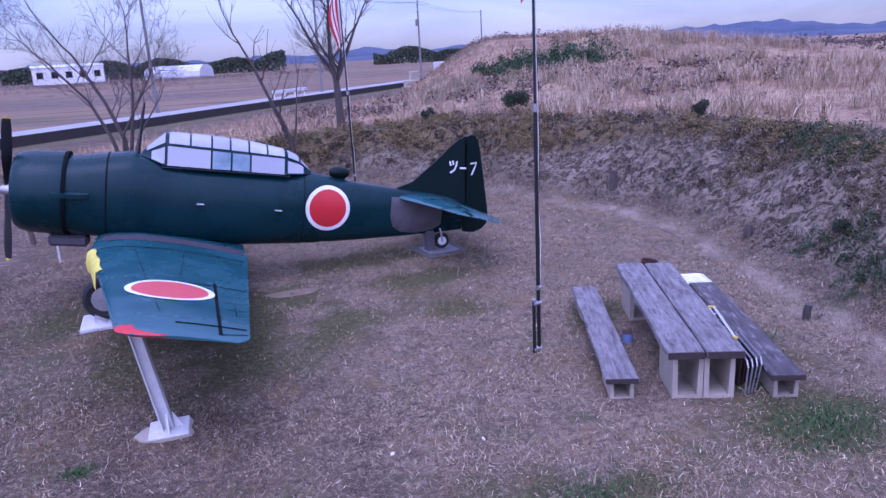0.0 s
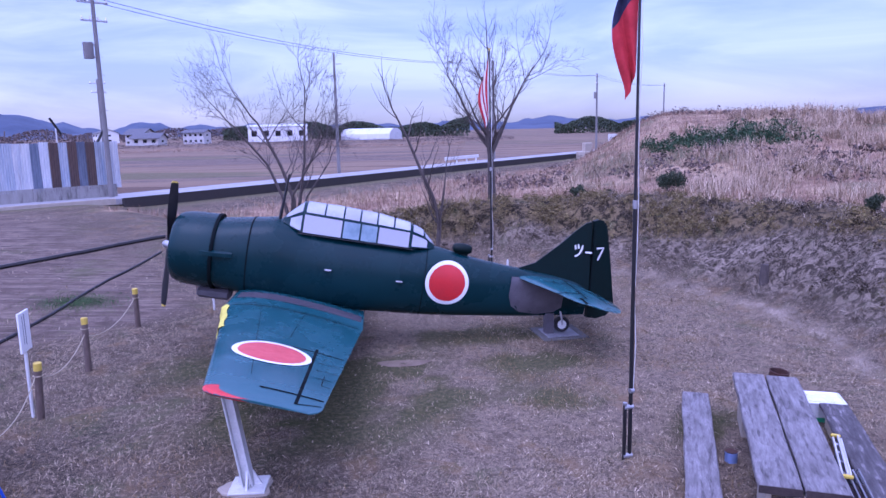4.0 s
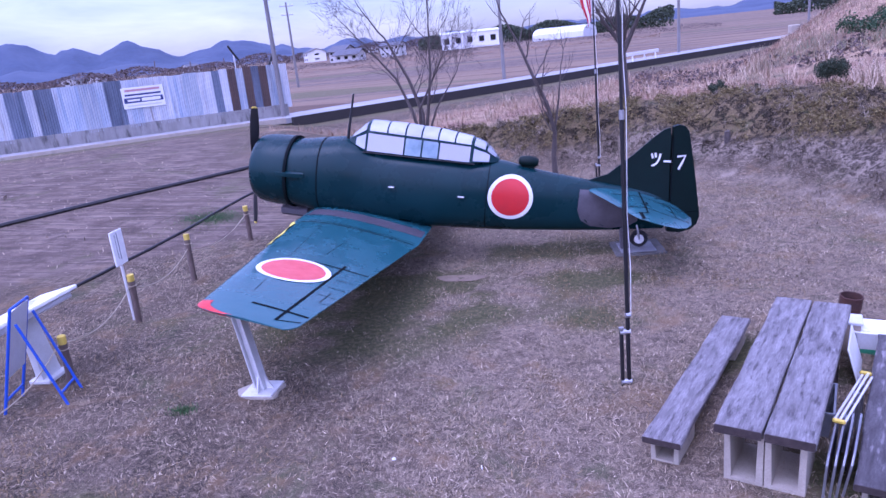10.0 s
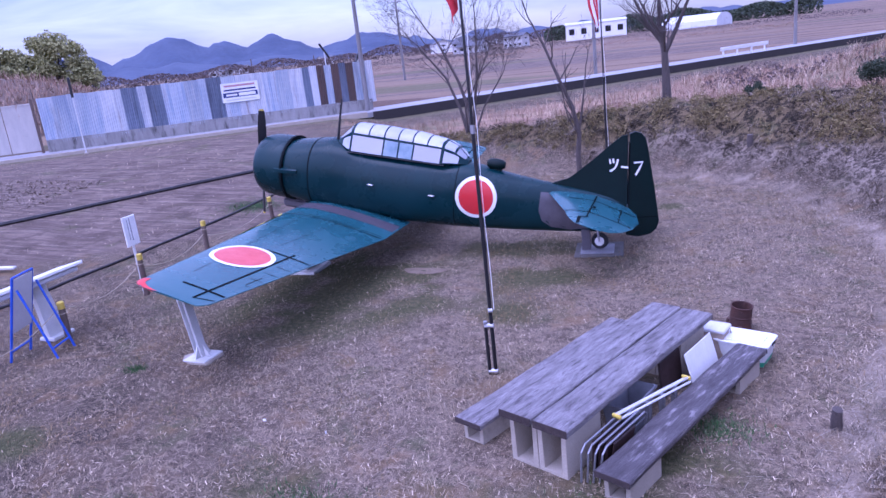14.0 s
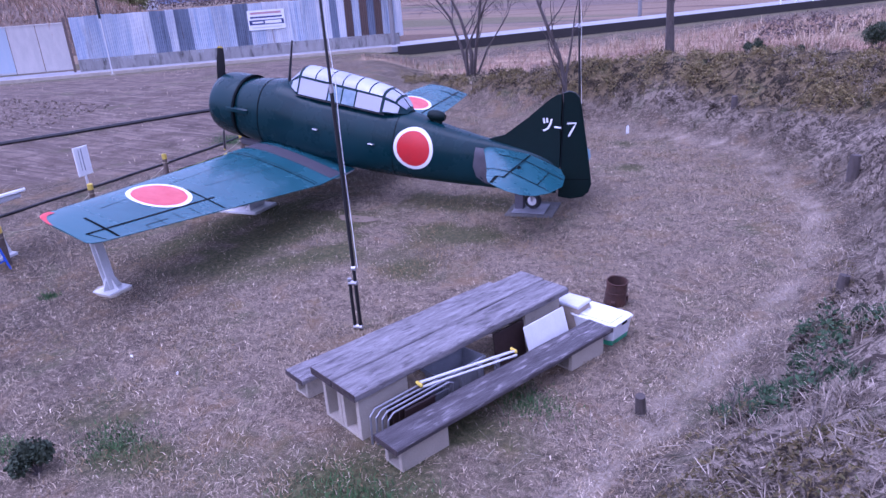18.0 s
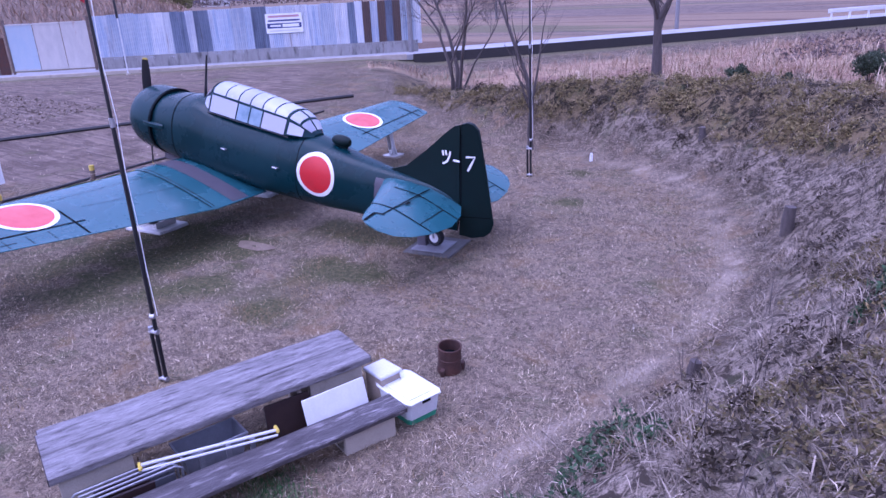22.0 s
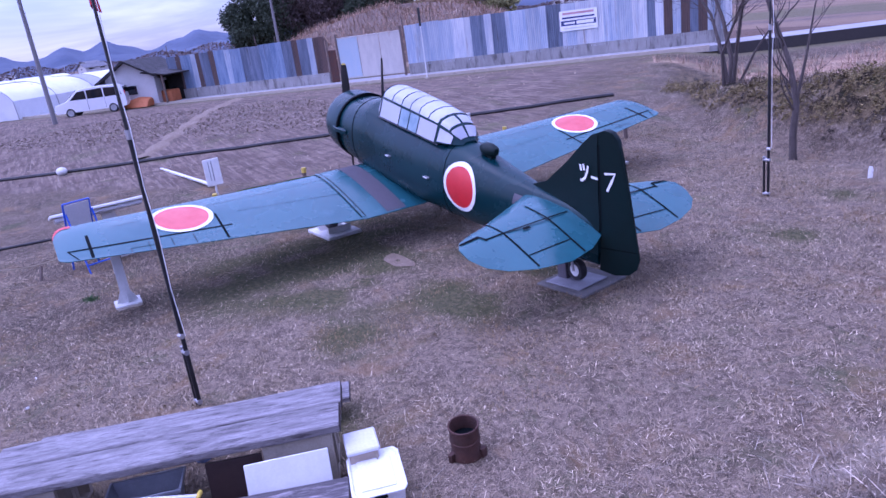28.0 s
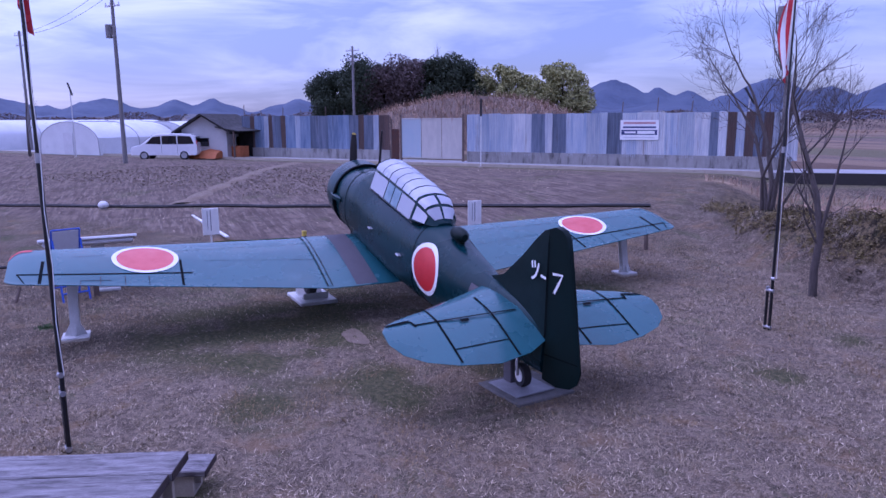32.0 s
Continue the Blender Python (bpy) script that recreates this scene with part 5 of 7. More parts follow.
# ---------------------------------------------------------------- flag poles, posts and signs
def flag_pole(x, y, h, flag, label):
    z = gz(x, y)
    p = thing("flag_pole", label, "flag pole", pose(x, y, z), group="flag poles")
    part("lower_pole", Geo().tube([(0, 0, 0), (0, 0, h * 0.5)], [0.026, 0.024], 12), MAT["black"], p)
    part("upper_pole", Geo().tube([(0, 0, h * 0.5), (0, 0, h)], [0.019, 0.013], 10), MAT["black"], p)
    part("joint_collar", Geo().tube([(0, 0, h * 0.5 - 0.05), (0, 0, h * 0.5 + 0.05)], 0.029, 12), MAT["steel"], p)
    part("finial", Geo().ball((0, 0, h + 0.03), 0.035), MAT["postcap"], p)
    part("ground_stake", Geo().tube([(-0.075, -0.02, -0.05), (-0.075, -0.02, 0.72)], 0.024, 12), MAT["black"], p, "black ground stake")
    part("stake_cap", Geo().tube([(-0.075, -0.02, 0.72), (-0.075, -0.02, 0.75)], 0.028, 12), MAT["steel"], p)
    for zz in (0.05, 0.69, 0.90):
        part("clamp", Geo().tube([(-0.09 if zz < 0.8 else -0.02, -0.02, zz), (0.03, 0.0, zz)], 0.032, 10), MAT["steel"], p, "steel pole clamp")
    rope = Geo()
    rope.tube([(0.04 + 0.012 * math.sin(2.1 * t), 0.02 + 0.01 * math.cos(3 * t), 0.9 + (h - 1.1) * t / 9) for t in range(10)], 0.005, 5)
    part("halyard", rope, MAT["white"], p, "white halyard cord")
    # a limp flag, gathered in folds below its upper corner
    top, rows = h - 0.12, []
    cols = 13
    for i in range(15):
        f = i / 14
        row = []
        for j in range(cols):
            g_ = j / (cols - 1)
            spread = 0.10 + 0.22 * math.sin(math.pi * min(1, f * 1.1)) * (1 - 0.4 * f)
            xx = -0.02 - spread * g_ + 0.015 * math.sin(9 * g_ + 3 * f)
            yy = 0.05 * math.sin(11 * g_ + 2.5 * f) * (0.4 + 0.6 * f) + 0.03 * g_
            zz = top - 1.55 * f - 0.5 * g_ * (1 - 0.35 * f)
            row.append((xx, yy, zz))
        rows.append(row)
    for name, cut, mat in flag:
        g = Geo()
        if cut[0] == "rows":
            g.loft([r for r in rows[cut[1]:cut[2] + 1]], False, False)
        else:
            g.loft([[r[j] for j in range(cut[1], cut[2] + 1)] for r in rows], False, False)
        ob = part(name, g, MAT[mat], p, smooth=2)
    return p


flag_pole(3.0, -5.385, 6.4, [("flag_field", ("rows", 0, 6), "navy"), ("flag_stripe", ("rows", 6, 14), "flag_red")], "tall black telescopic pole with limp navy and red flag")
flag_pole(2.66, 5.22, 6.1, [("flag_stripe", ("cols", a, a + 2), "flag_red" if (a // 2) % 2 else "white") for a in range(0, 12, 2)], "tall black telescopic pole with limp red and white striped flag")

random.seed(5)
POSTS = [(-4.04, -7.88), (-4.70, -5.5), (-5.21, -3.2), (-5.42, -1.05), (-5.51, 1.66), (-5.05, 4.7), (-3.45, 7.5)]
for i, (x, y) in enumerate(POSTS):
    z = gz(x, y)
    h = (0.68, 0.76, 0.88, 0.97, 0.86, 0.8, 0.8)[i]
    p = thing("rope_post", "leaning round timber post with yellow painted top", "post", pose(x, y, z, random.uniform(-3, 3), random.uniform(-4, 4), 0), group="rope posts")
    part("shaft", Geo().tube([(0, 0, -0.1), (0, 0, h - 0.12)], [0.06, 0.055], 14), MAT["post"], p)
    part("painted_top", Geo().tube([(0, 0, h - 0.12), (0, 0, h - 0.01), (0, 0, h)], [0.058, 0.058, 0.05], 14), MAT["postcap"], p, "yellow painted top")
    part("rope_loop", Geo().tube([(0.064 * math.cos(a), 0.064 * math.sin(a), h - 0.2) for a in np.linspace(0, TAU, 13)], 0.009, 5), MAT["rope"], p)
for i in range(4):
    (ax, ay), (bx, by) = POSTS[i], POSTS[i + 1]
    za, zb = gz(ax, ay) + 0.64, gz(bx, by) + 0.68
    g = Geo()
    g.tube([(ax + (bx - ax) * t, ay + (by - ay) * t, za + (zb - za) * t - 0.9 * t * (1 - t)) for t in np.linspace(0, 1, 14)], 0.008, 5)
    solo("barrier_rope", g, MAT["rope"], "thin pale rope sagging between posts", "rope", group="barrier ropes")
solo("driven_stake", Geo().tube([(0, 0, -0.1), (-0.16, 0.1, 0.26)], [0.03, 0.028], 10), MAT["post"], "short dark stake driven in at a slant", "stake", pose(-4.75, -7.0, gz(-4.75, -7.0)))

# slanted reading board on a white pedestal
info = thing("information_board", "slanted white information board on a white pedestal", "sign", pose(-5.22, -5.60, gz(-5.22, -5.60), 0, 0, 4))
M = pose(0, 0, 1.12, 0, -13, 0)
part("panel", Geo().box((0, 0, 0), (0.66, 1.85, 0.06), 0.012, M), MAT["white"], info, "white printed panel")
part("panel_box", Geo().box((0.0, 0, -0.075), (0.5, 1.7, 0.09), 0.02, M), MAT["board"], info)
g = Geo()
for i, (a, b, w_, l_) in enumerate(((-0.1, -0.5, 0.18, 0.3), (0.05, 0.1, 0.12, 0.5), (-0.12, 0.5, 0.2, 0.22), (0.14, -0.2, 0.03, 0.7))):
    g.box((a, b, 0.028), (w_, l_, 0.004), 0, M)
part("print_block", g, MAT["board"], info, "faded print blocks")
part("pedestal", Geo().loft([[(sx * a, sy * b + dy, z) for sx, sy in ((-1, -1), (1, -1), (1, 1), (-1, 1))] for a, b, dy, z in ((0.05, 0.20, 0.30, 0.05), (0.05, 0.13, 0.15, 1.02))]), MAT["stand"], info, "white flat pedestal")
part("pedestal_foot", Geo().box((0, 0.30, 0.03), (0.34, 0.46, 0.06), 0.01), MAT["stand"], info)

# blue A-frame board
fr = thing("a_frame_sign", "blue tubular A-frame stand holding a pale board", "sign", pose(-5.13, -6.11, gz(-5, -6.2), 0, 0, 19.5))
H, LEAN, W = 1.42, 0.42, 0.26
g = Geo()
for s in (-1, 1):
    part("front_leg", Geo().tube([(0, s * W, 0), (LEAN, s * W, H)], 0.021, 8), MAT["blue_paint"], fr)
    part("rear_leg", Geo().tube([(0.80, s * W * 0.95, 0), (LEAN + 0.02, s * W, H * 0.86)], 0.019, 8), MAT["blue_paint"], fr)
for zz in (0.18, 0.55, H):
    part("cross_bar", Geo().tube([(LEAN * zz / H, -W, zz), (LEAN * zz / H, W, zz)], 0.018, 8), MAT["blue_paint"], fr)
part("cross_bar", Geo().tube([(0.74, -W * 0.95, 0.17), (0.74, W * 0.95, 0.17)], 0.017, 8), MAT["blue_paint"], fr)
part("board_panel", Geo().box((0, 0, 0), (0.012, 2 * W - 0.03, 0.94), 0.003, pose(LEAN * 0.66 + 0.012, 0, H * 0.66, 0, math.degrees(math.atan2(LEAN, H)), 0)), MAT["board"], fr, "pale blue-white board")

sg = thing("notice_sign", "small white upright notice on a white post", "sign", pose(-5.36, -3.12, gz(-5.36, -3.12), 0, 0, 6))
part("post", Geo().tube([(0, 0, -0.1), (0, 0, 1.15)], 0.024, 10), MAT["stand"], sg)
part("plate", Geo().box((0.02, 0, 1.33), (0.03, 0.36, 0.60), 0.006), MAT["white"], sg, "white notice plate")
part("writing", Geo().box((0.037, 0.0, 1.36), (0.003, 0.022, 0.46)).box((0.037, -0.07, 1.36), (0.003, 0.015, 0.42)), MAT["grey_bin"], sg, "column of faded writing")
sg2 = copy_thing(sg, pose(-4.2, 2.9, gz(-4.2, 2.9) - 0.05, 0, 0, 2))
sg["group"] = sg2["group"] = "notice signs"

solo("kerb_slab", Geo().box((0, 0, 0.06), (5.6, 0.11, 0.07), 0.015), MAT["stand"], "long pale concrete slab lying in the field", "slab", pose(-13.1, -2.6, gz(-13.1, -2.6), 0, 0, 6.5))


# ---------------------------------------------------------------- hoses and path across the field
def ground_line(pts, r, lift, step=0.6):
    out = []
    for (ax, ay), (bx, by) in zip(pts, pts[1:]):
        k = max(2, int(math.hypot(bx - ax, by - ay) / step))
        for i in range(k):
            t = i / k
            x, y = ax + (bx - ax) * t, ay + (by - ay) * t
            x, y = x + 0.05 * math.sin(0.9 * y), y + 0.05 * math.sin(1.1 * x)
            out.append((x, y, gz(x, y) + lift))
    return Geo().tube(out, r, 6)


solo("hose", ground_line([(-8.87, -8.8), (-8.0, -3.6), (-7.9, 0.6), (-7.65, 5.1), (-7.35, 9.6)], 0.035, 0.03), MAT["hose"], "black irrigation hose across the dry ground", "hose", group="hoses")
solo("hose", ground_line([(-35.51, -26.44), (-21.87, -8.95), (-13.66, 2.98), (-9.67, 8.8), (-7.57, 11.8)], 0.07, 0.05), MAT["hose"], "thick black pipe along the field edge", "hose", group="hoses")
g = Geo()
rows = []
for i in range(41):
    t = i / 40
    x, y = -18.6 - 15.4 * t, -3.3 + 7.8 * t
    wv = 0.10 * math.sin(5.1 * i) + 0.06 * math.sin(11.3 * i)
    rows.append([(x + a * 0.25, y - a * 0.45 + wv, gz(x + a * 0.25, y - a * 0.45 + wv) + h) for a, h in ((-1.5, -0.03), (-0.8, 0.05), (0, 0.09), (0.8, 0.05), (1.5, -0.03))])
g.loft(rows, False, False)
solo("field_ridge", g, MAT["bare_soil"], "low pale earth ridge between field plots", "ridge", kind="structure", smooth=1)
g = Geo().ball((0, 0, 0.14), 0.22, 12, 8, (1, 0.9, 0.75))
solo("boulder", g, MAT["stand"], "pale round stone beside the pipe", "stone", pose(-19.4, -6.0, gz(-19.4, -6.0)))
bare = Geo()
bo = [(0.44 * math.cos(a) * (1 + 0.18 * math.sin(3 * a)), 0.22 * math.sin(a) * (1 + 0.2 * math.cos(2 * a))) for a in np.linspace(0, TAU, 25)[:-1]]
bare.loft([[(0.2 + a * k, -1.38 + b * k, gz(0.2 + a * k, -1.38 + b * k) + 0.012) for a, b in bo] for k in (1, 0.6, 0.15)], False)
solo("bare_patch", bare, MAT["bare_soil"], "bare earth patch in the lawn", "soil", kind="structure", smooth=2)

scraps = [(0.55, -7.1, 0.012, 0.004), (1.5, -7.2, 0.011, 0.006), (3.4, 7.2, 0.018, 0.20)]
for i, (x, y, r, h) in enumerate(scraps):
    a = 1.9 * i
    g = Geo().loft([[(k * r * (1 + 0.4 * math.sin(2 * q + i)) * math.cos(q) * 1.8, k * r * math.sin(q) * 0.6, z) for q in np.linspace(0, TAU, 9)[:-1]] for k, z in ((1.0, -0.01), (1.0, h * 0.7 + 0.02), (0.6, h + 0.025))])
    solo("litter_scrap", g, MAT["white"], "small pale scrap lying in the grass", "scrap", pose(x, y, gz(x, y), 0, 0, math.degrees(a)), group="scraps on the lawn")

# ---------------------------------------------------------------- fence across the lane
FA, FD = Vector((-42.31, 3.965, 0)), Vector((0.781, 0.624, 0))
FZ = 1.0
FENCE_ROT = math.degrees(math.atan2(FD.y, FD.x))


def fence_pose(s, z=0.0, out=0.0):
    p = FA + FD * s
    return pose(p.x + FD.y * out, p.y - FD.x * out, FZ + z, 0, 0, FENCE_ROT)


def corrugated(w, h, waves, depth=0.022):
    g = Geo()
    k = waves * 6
    xs = [w * (i / k - 0.5) for i in range(k + 1)]
    f = [(x, depth * math.cos(TAU * waves * (x / w + 0.5)), 0) for x in xs]
    g.loft([[(x, y, 0) for x, y, _ in f], [(x, y, h) for x, y, _ in f]], False, False)
    b = [(x, y + 0.004) for x, y, _ in f]
    g.loft([[(x, y, 0) for x, y in b], [(x, y, h) for x, y in b]], False, False)
    return g


SHEET = {w: mesh_of("sheet", corrugated(w, 2.45, int(w * 9)), None, 1.2) for w in (0.45, 0.8, 0.95)}
SHEETS = {}
for key, base, other, stain in (("pale", (0.50, 0.53, 0.56), (0.27, 0.34, 0.45), (0.20, 0.18, 0.17)), ("white", (0.62, 0.62, 0.61), (0.36, 0.40, 0.47), (0.24, 0.20, 0.18)), ("blue", (0.12, 0.18, 0.28), (0.30, 0.37, 0.47), (0.10, 0.09, 0.09)), ("slate", (0.18, 0.215, 0.28), (0.08, 0.10, 0.14), (0.05, 0.045, 0.045)), ("rusty", (0.075, 0.05, 0.045), (0.13, 0.08, 0.06), (0.03, 0.022, 0.02))):
    m = material(key + "_sheet_metal", base, 0.6, metal=0.1, other=other, scale=1.3, amount=0.9, fine=26, fine_amount=0.25, bump=0.1, stretch=(3, 3, 0.35), rand=0.14, stain=stain, stain_scale=1.0, stain_lo=0.58, stain_hi=0.78)
    SHEETS[key] = {}
    for w, me in SHEET.items():
        c = me.copy()
        c.materials.append(m)
        SHEETS[key][w] = c


def build_fence(name, s0, s1, plan, label):
    f = thing(name, label, "fence", fence_pose(s0))
    L = s1 - s0
    g = Geo()
    k = int(L / 2.0)
    for i in range(k):
        part("footing_block", Geo().box((L * (i + 0.5) / k, 0, 0.21), (L / k - 0.012, 0.16, 0.80), 0.01), MAT["fence_base"], f)
    s, i = 0.0, 0
    rng = random.Random(int(s0 * 7) + 3)
    while s < L - 0.2:
        key, w = plan(s / L, rng)
        w = min((0.45, 0.8, 0.95), key=lambda v: abs(v - min(w, L - s)))
        ob = new("sheet", SHEETS[key][w])
        ob.parent = f
        ob.matrix_basis = pose(s + w / 2, -0.05 - 0.012 * (i % 2), 0.44 + rng.uniform(-0.03, 0.03), rng.uniform(-0.8, 0.8), rng.uniform(-0.6, 0.6), 0)
        s += w * 0.96
        i += 1
    for z in (0.62, 2.7):
        part("rail", Geo().box((L / 2, 0.06, z), (L, 0.06, 0.07)), MAT["rust"], f)
    for i in range(int(L / 1.9) + 1):
        h = rng.choice((3.0, 3.3, 3.5, 3.7))
        part("stake", Geo().tube([(1.9 * i + rng.uniform(-0.3, 0.3), 0.1, 0), (1.9 * i + rng.uniform(-0.2, 0.2), 0.1, h)], 0.028, 6), MAT["post"], f)
    return f


def left_plan(t, rng):
    r = rng.random()
    if t > 0.93:
        return "rusty", 0.45
    return ("rusty", 0.45) if r < 0.1 else (("pale", 0.45) if r < 0.17 else (("slate", 0.8) if r < 0.55 else ("blue", 0.95)))


# where each kind of sheet ends along the right fence, in metres
RIGHT = [(20.9, "pale"), (21.6, "slate"), (22.0, "white"), (22.8, "slate"), (23.2, "white"), (23.5, "rusty"), (25.5, "pale"), (26.0, "slate"), (30.9, "white"), (31.4, "slate"), (31.7, "white"), (31.9, "rusty"), (32.4, "white"), (32.8, "rusty"), (33.2, "slate"), (33.6, "rusty"), (40.0, "pale")]


def right_plan(t, rng):
    s = 16.6 + 18.3 * t
    for e, key in RIGHT:
        if s < e - 0.1:
            if key in ("pale", "white") and rng.random() < 0.35:
                key = "white" if key == "pale" else "pale"
            return key, 0.45 if e - s < 0.7 or key in ("slate", "rusty") else 0.8


MAT["fence_base"] = material("stained_concrete", (0.30, 0.29, 0.27), 0.9, other=(0.2, 0.19, 0.175), scale=2, fine=40, fine_amount=0.4, bump=0.3, stretch=(2, 2, 0.5), stain=(0.06, 0.055, 0.05), stain_scale=1.6, stain_lo=0.52, stain_hi=0.72, rand=0.15)
MAT["gate_cream"] = material("faded_cream_gate", (0.50, 0.47, 0.42), 0.65, other=(0.38, 0.36, 0.33), scale=1.5, bump=0.1, stretch=(2, 2, 0.6), stain=(0.30, 0.16, 0.09), stain_scale=1.1, stain_lo=0.63, stain_hi=0.72)
MAT["gate_blue"] = material("faded_blue_gate", (0.34, 0.42, 0.47), 0.65, other=(0.42, 0.46, 0.48), scale=1.5, bump=0.1, stretch=(2, 2, 0.6))
build_fence("sheet_fence", -2.2, 10.9, left_plan, "tall fence of blue-grey corrugated sheets on concrete")
right = build_fence("sheet_fence", 16.6, 34.9, right_plan, "tall fence of pale patched corrugated sheets on concrete")

door = thing("fence_door", "narrow rusty brown door in the sheet fence", "door", fence_pose(11.0))
part("door_leaf", Geo().box((0.3, 0, 0.95), (0.56, 0.05, 2.05), 0.01), MAT["rust"], door)
part("door_post", Geo().box((-0.02, 0, 1.3), (0.09, 0.1, 2.7), 0.01), MAT["post"], door)
gate = thing("double_gate", "pair of faded cream metal gates with rust marks", "gate", fence_pose(11.75))
for i in range(3):
    leaf = part("gate_leaf", Geo().box((0.78 + 1.5 * i, 0, 1.38), (1.46, 0.05, 2.56), 0.012), MAT["gate_blue" if i == 0 else "gate_cream"], gate)
    for z in (2.62, 0.16):
        part("gate_rail", Geo().box((0.78 + 1.5 * i, -0.035, z), (1.46, 0.03, 0.06)), MAT["gate_cream"], leaf)
for x in (0.0, 4.56):
    part("gate_post", Geo().box((x, 0, 1.35), (0.12, 0.12, 3.1), 0.01), MAT["post"], gate)

sign = thing("fence_sign", "white company sign with red and blue lines on the fence", "sign", fence_pose(26.2, 1.4, 0.12))
part("sign_panel", Geo().box((1.05, 0, 0.55), (2.1, 0.03, 1.08), 0.004), MAT["white"], sign)
part("writing", Geo().box((1.05, -0.018, 0.93), (1.75, 0.004, 0.12)), MAT["sign_red"], sign, "faded red line of writing")
part("writing", Geo().box((1.05, -0.018, 0.70), (1.8, 0.004, 0.09)), MAT["sign_blue"], sign, "blue line of writing")
part("name_band", Geo().box((1.05, -0.018, 0.42), (1.95, 0.004, 0.27)), MAT["sign_blue"], sign, "dark blue band with white bars")
part("band_bar", Geo().box((0.55, -0.021, 0.42), (0.62, 0.003, 0.10)).box((1.42, -0.021, 0.42), (0.95, 0.003, 0.17)), MAT["white"], sign)
part("writing", Geo().box((1.05, -0.018, 0.14), (1.7, 0.004, 0.07)), MAT["board"], sign)


# ---------------------------------------------------------------- shed, sheds behind, van
def build_house(name, label, m, w, l, h, roof_h, wall, roof, eave=0.5, storeys=1, windows=2, group=""):
    b = thing(name, label, "building", m, group)
    g = Geo()
    g.loft([[(-w / 2, y, 0), (w / 2, y, 0), (w / 2, y, h), (0, y, h + roof_h), (-w / 2, y, h)] for y in (-l / 2, l / 2)])
    part("wall", g, wall, b)
    for s in (-1, 1):
        g = Geo()
        k = roof_h / (w / 2)
        o = [(0, h + roof_h + 0.14), (s * (w / 2 + eave), h - eave * k + 0.14), (s * (w / 2 + eave), h - eave * k), (0, h + roof_h)]
        g.loft([[(a, y, c) for a, c in o] for y in (-l / 2 - eave, l / 2 + eave)])
        part("roof", g, roof, b)
    for st in range(storeys):
        z = h * (st + 0.55) / storeys
        for i in range(windows):
            y = l * ((i + 0.5) / windows - 0.5)
            for s in (-1, 1):
                wd = part("window", Geo().box((s * (w / 2 + 0.02), y, z), (0.06, l / windows * 0.5, h / storeys * 0.42), 0.01), MAT["plaster"], b)
                part("pane", Geo().box((s * (w / 2 + 0.045), y, z), (0.03, l / windows * 0.44, h / storeys * 0.36)), MAT["glass_dark"], wd)
        for s in (-1, 1):
            wd = part("window", Geo().box((0, s * (l / 2 + 0.02), z), (w * 0.26, 0.06, h / storeys * 0.36), 0.01), MAT["plaster"], b)
            part("pane", Geo().box((0, s * (l / 2 + 0.045), z), (w * 0.22, 0.03, h / storeys * 0.3)), MAT["glass_dark"], wd)
    return b


build_house("shed", "white plastered shed with dark pitched roof beside the fence", pose(-45.65, 1.13, 0.95, 0, 0, 60), 3.4, 5.5, 2.0, 1.0, MAT["plaster"], MAT["dark_timber"], 0.55, 1, 1)
leanto = thing("lean_to", "open dark timber lean-to at the shed side", "shelter", pose(-42.96, 1.97, 0.95, 0, 0, 40))
part("roof", Geo().box((0, 0, 2.05), (2.2, 2.6, 0.08), 0.01, pose(0, 0, 0, 0, 8, 0)), MAT["dark_timber"], leanto)
part("back_wall", Geo().box((-0.2, 1.1, 1.0), (1.7, 0.08, 2.0)), MAT["dark_timber"], leanto)
for x in (-0.9, 0.8):
    part("post", Geo().box((x, -1.1, 1.0), (0.1, 0.1, 2.0)), MAT["post"], leanto)
part("stored_sheet", Geo().box((0, 0.2, 0.4), (1.2, 0.9, 0.8), 0.05), MAT["orange"], leanto, "orange sheet over stored goods")
tarp = Geo()
tarp.loft([[(x, y * (1 - 0.25 * (z > 0.3)), z * (1 + 0.1 * math.sin(3 * x))) for y, z in ((-0.7, 0), (-0.6, 0.4), (0, 0.6), (0.6, 0.4), (0.7, 0))] for x in np.linspace(-1.4, 1.4, 7)])
solo("covered_pile", tarp, MAT["orange"], "low pile under an orange sheet by the shed", "pile", pose(-43.4, -0.27, 0.9, 0, 0, 48))
solo("black_hut", Geo().box((0, 0, 1.1), (3.2, 2.6, 2.2), 0.03).prism([(-1.8, 2.2), (1.8, 2.2), (1.7, 2.42), (0, 2.7), (-1.7, 2.42)], -1.5, 1.5), MAT["dark_timber"], "small black boarded hut near the greenhouses", "hut", pose(-57.94, -7.93, 0.9, 0, 0, 20))


def greenhouse(x, y, l, w, h, rot, label):
    g_ = thing("greenhouse", label, "greenhouse", pose(x, y, 0.85, 0, 0, rot), group="greenhouses")
    rows = []
    for i in range(int(l / 2) + 1):
        yy = -l / 2 + i * l / int(l / 2)
        rows.append([(w / 2 * math.cos(math.pi * j / 12) * (1.0 if 0 < j < 12 else 1.0), yy, h * (0.35 + 0.65 * math.sin(math.pi * j / 12)) if 0 < j < 12 else 0) for j in range(13)])
    part("cover", Geo().loft(rows), MAT["film"], g_, "milky plastic film")
    for i in range(0, len(rows), 2):
        part("hoop", Geo().tube([(a * 1.005, b, c * 1.01) for a, b, c in rows[i]], 0.03, 5, False), MAT["steel_bright"], g_)
    part("end_door", Geo().box((0, -l / 2 - 0.03, 0.9), (1.2, 0.05, 1.8)), MAT["board"], g_)


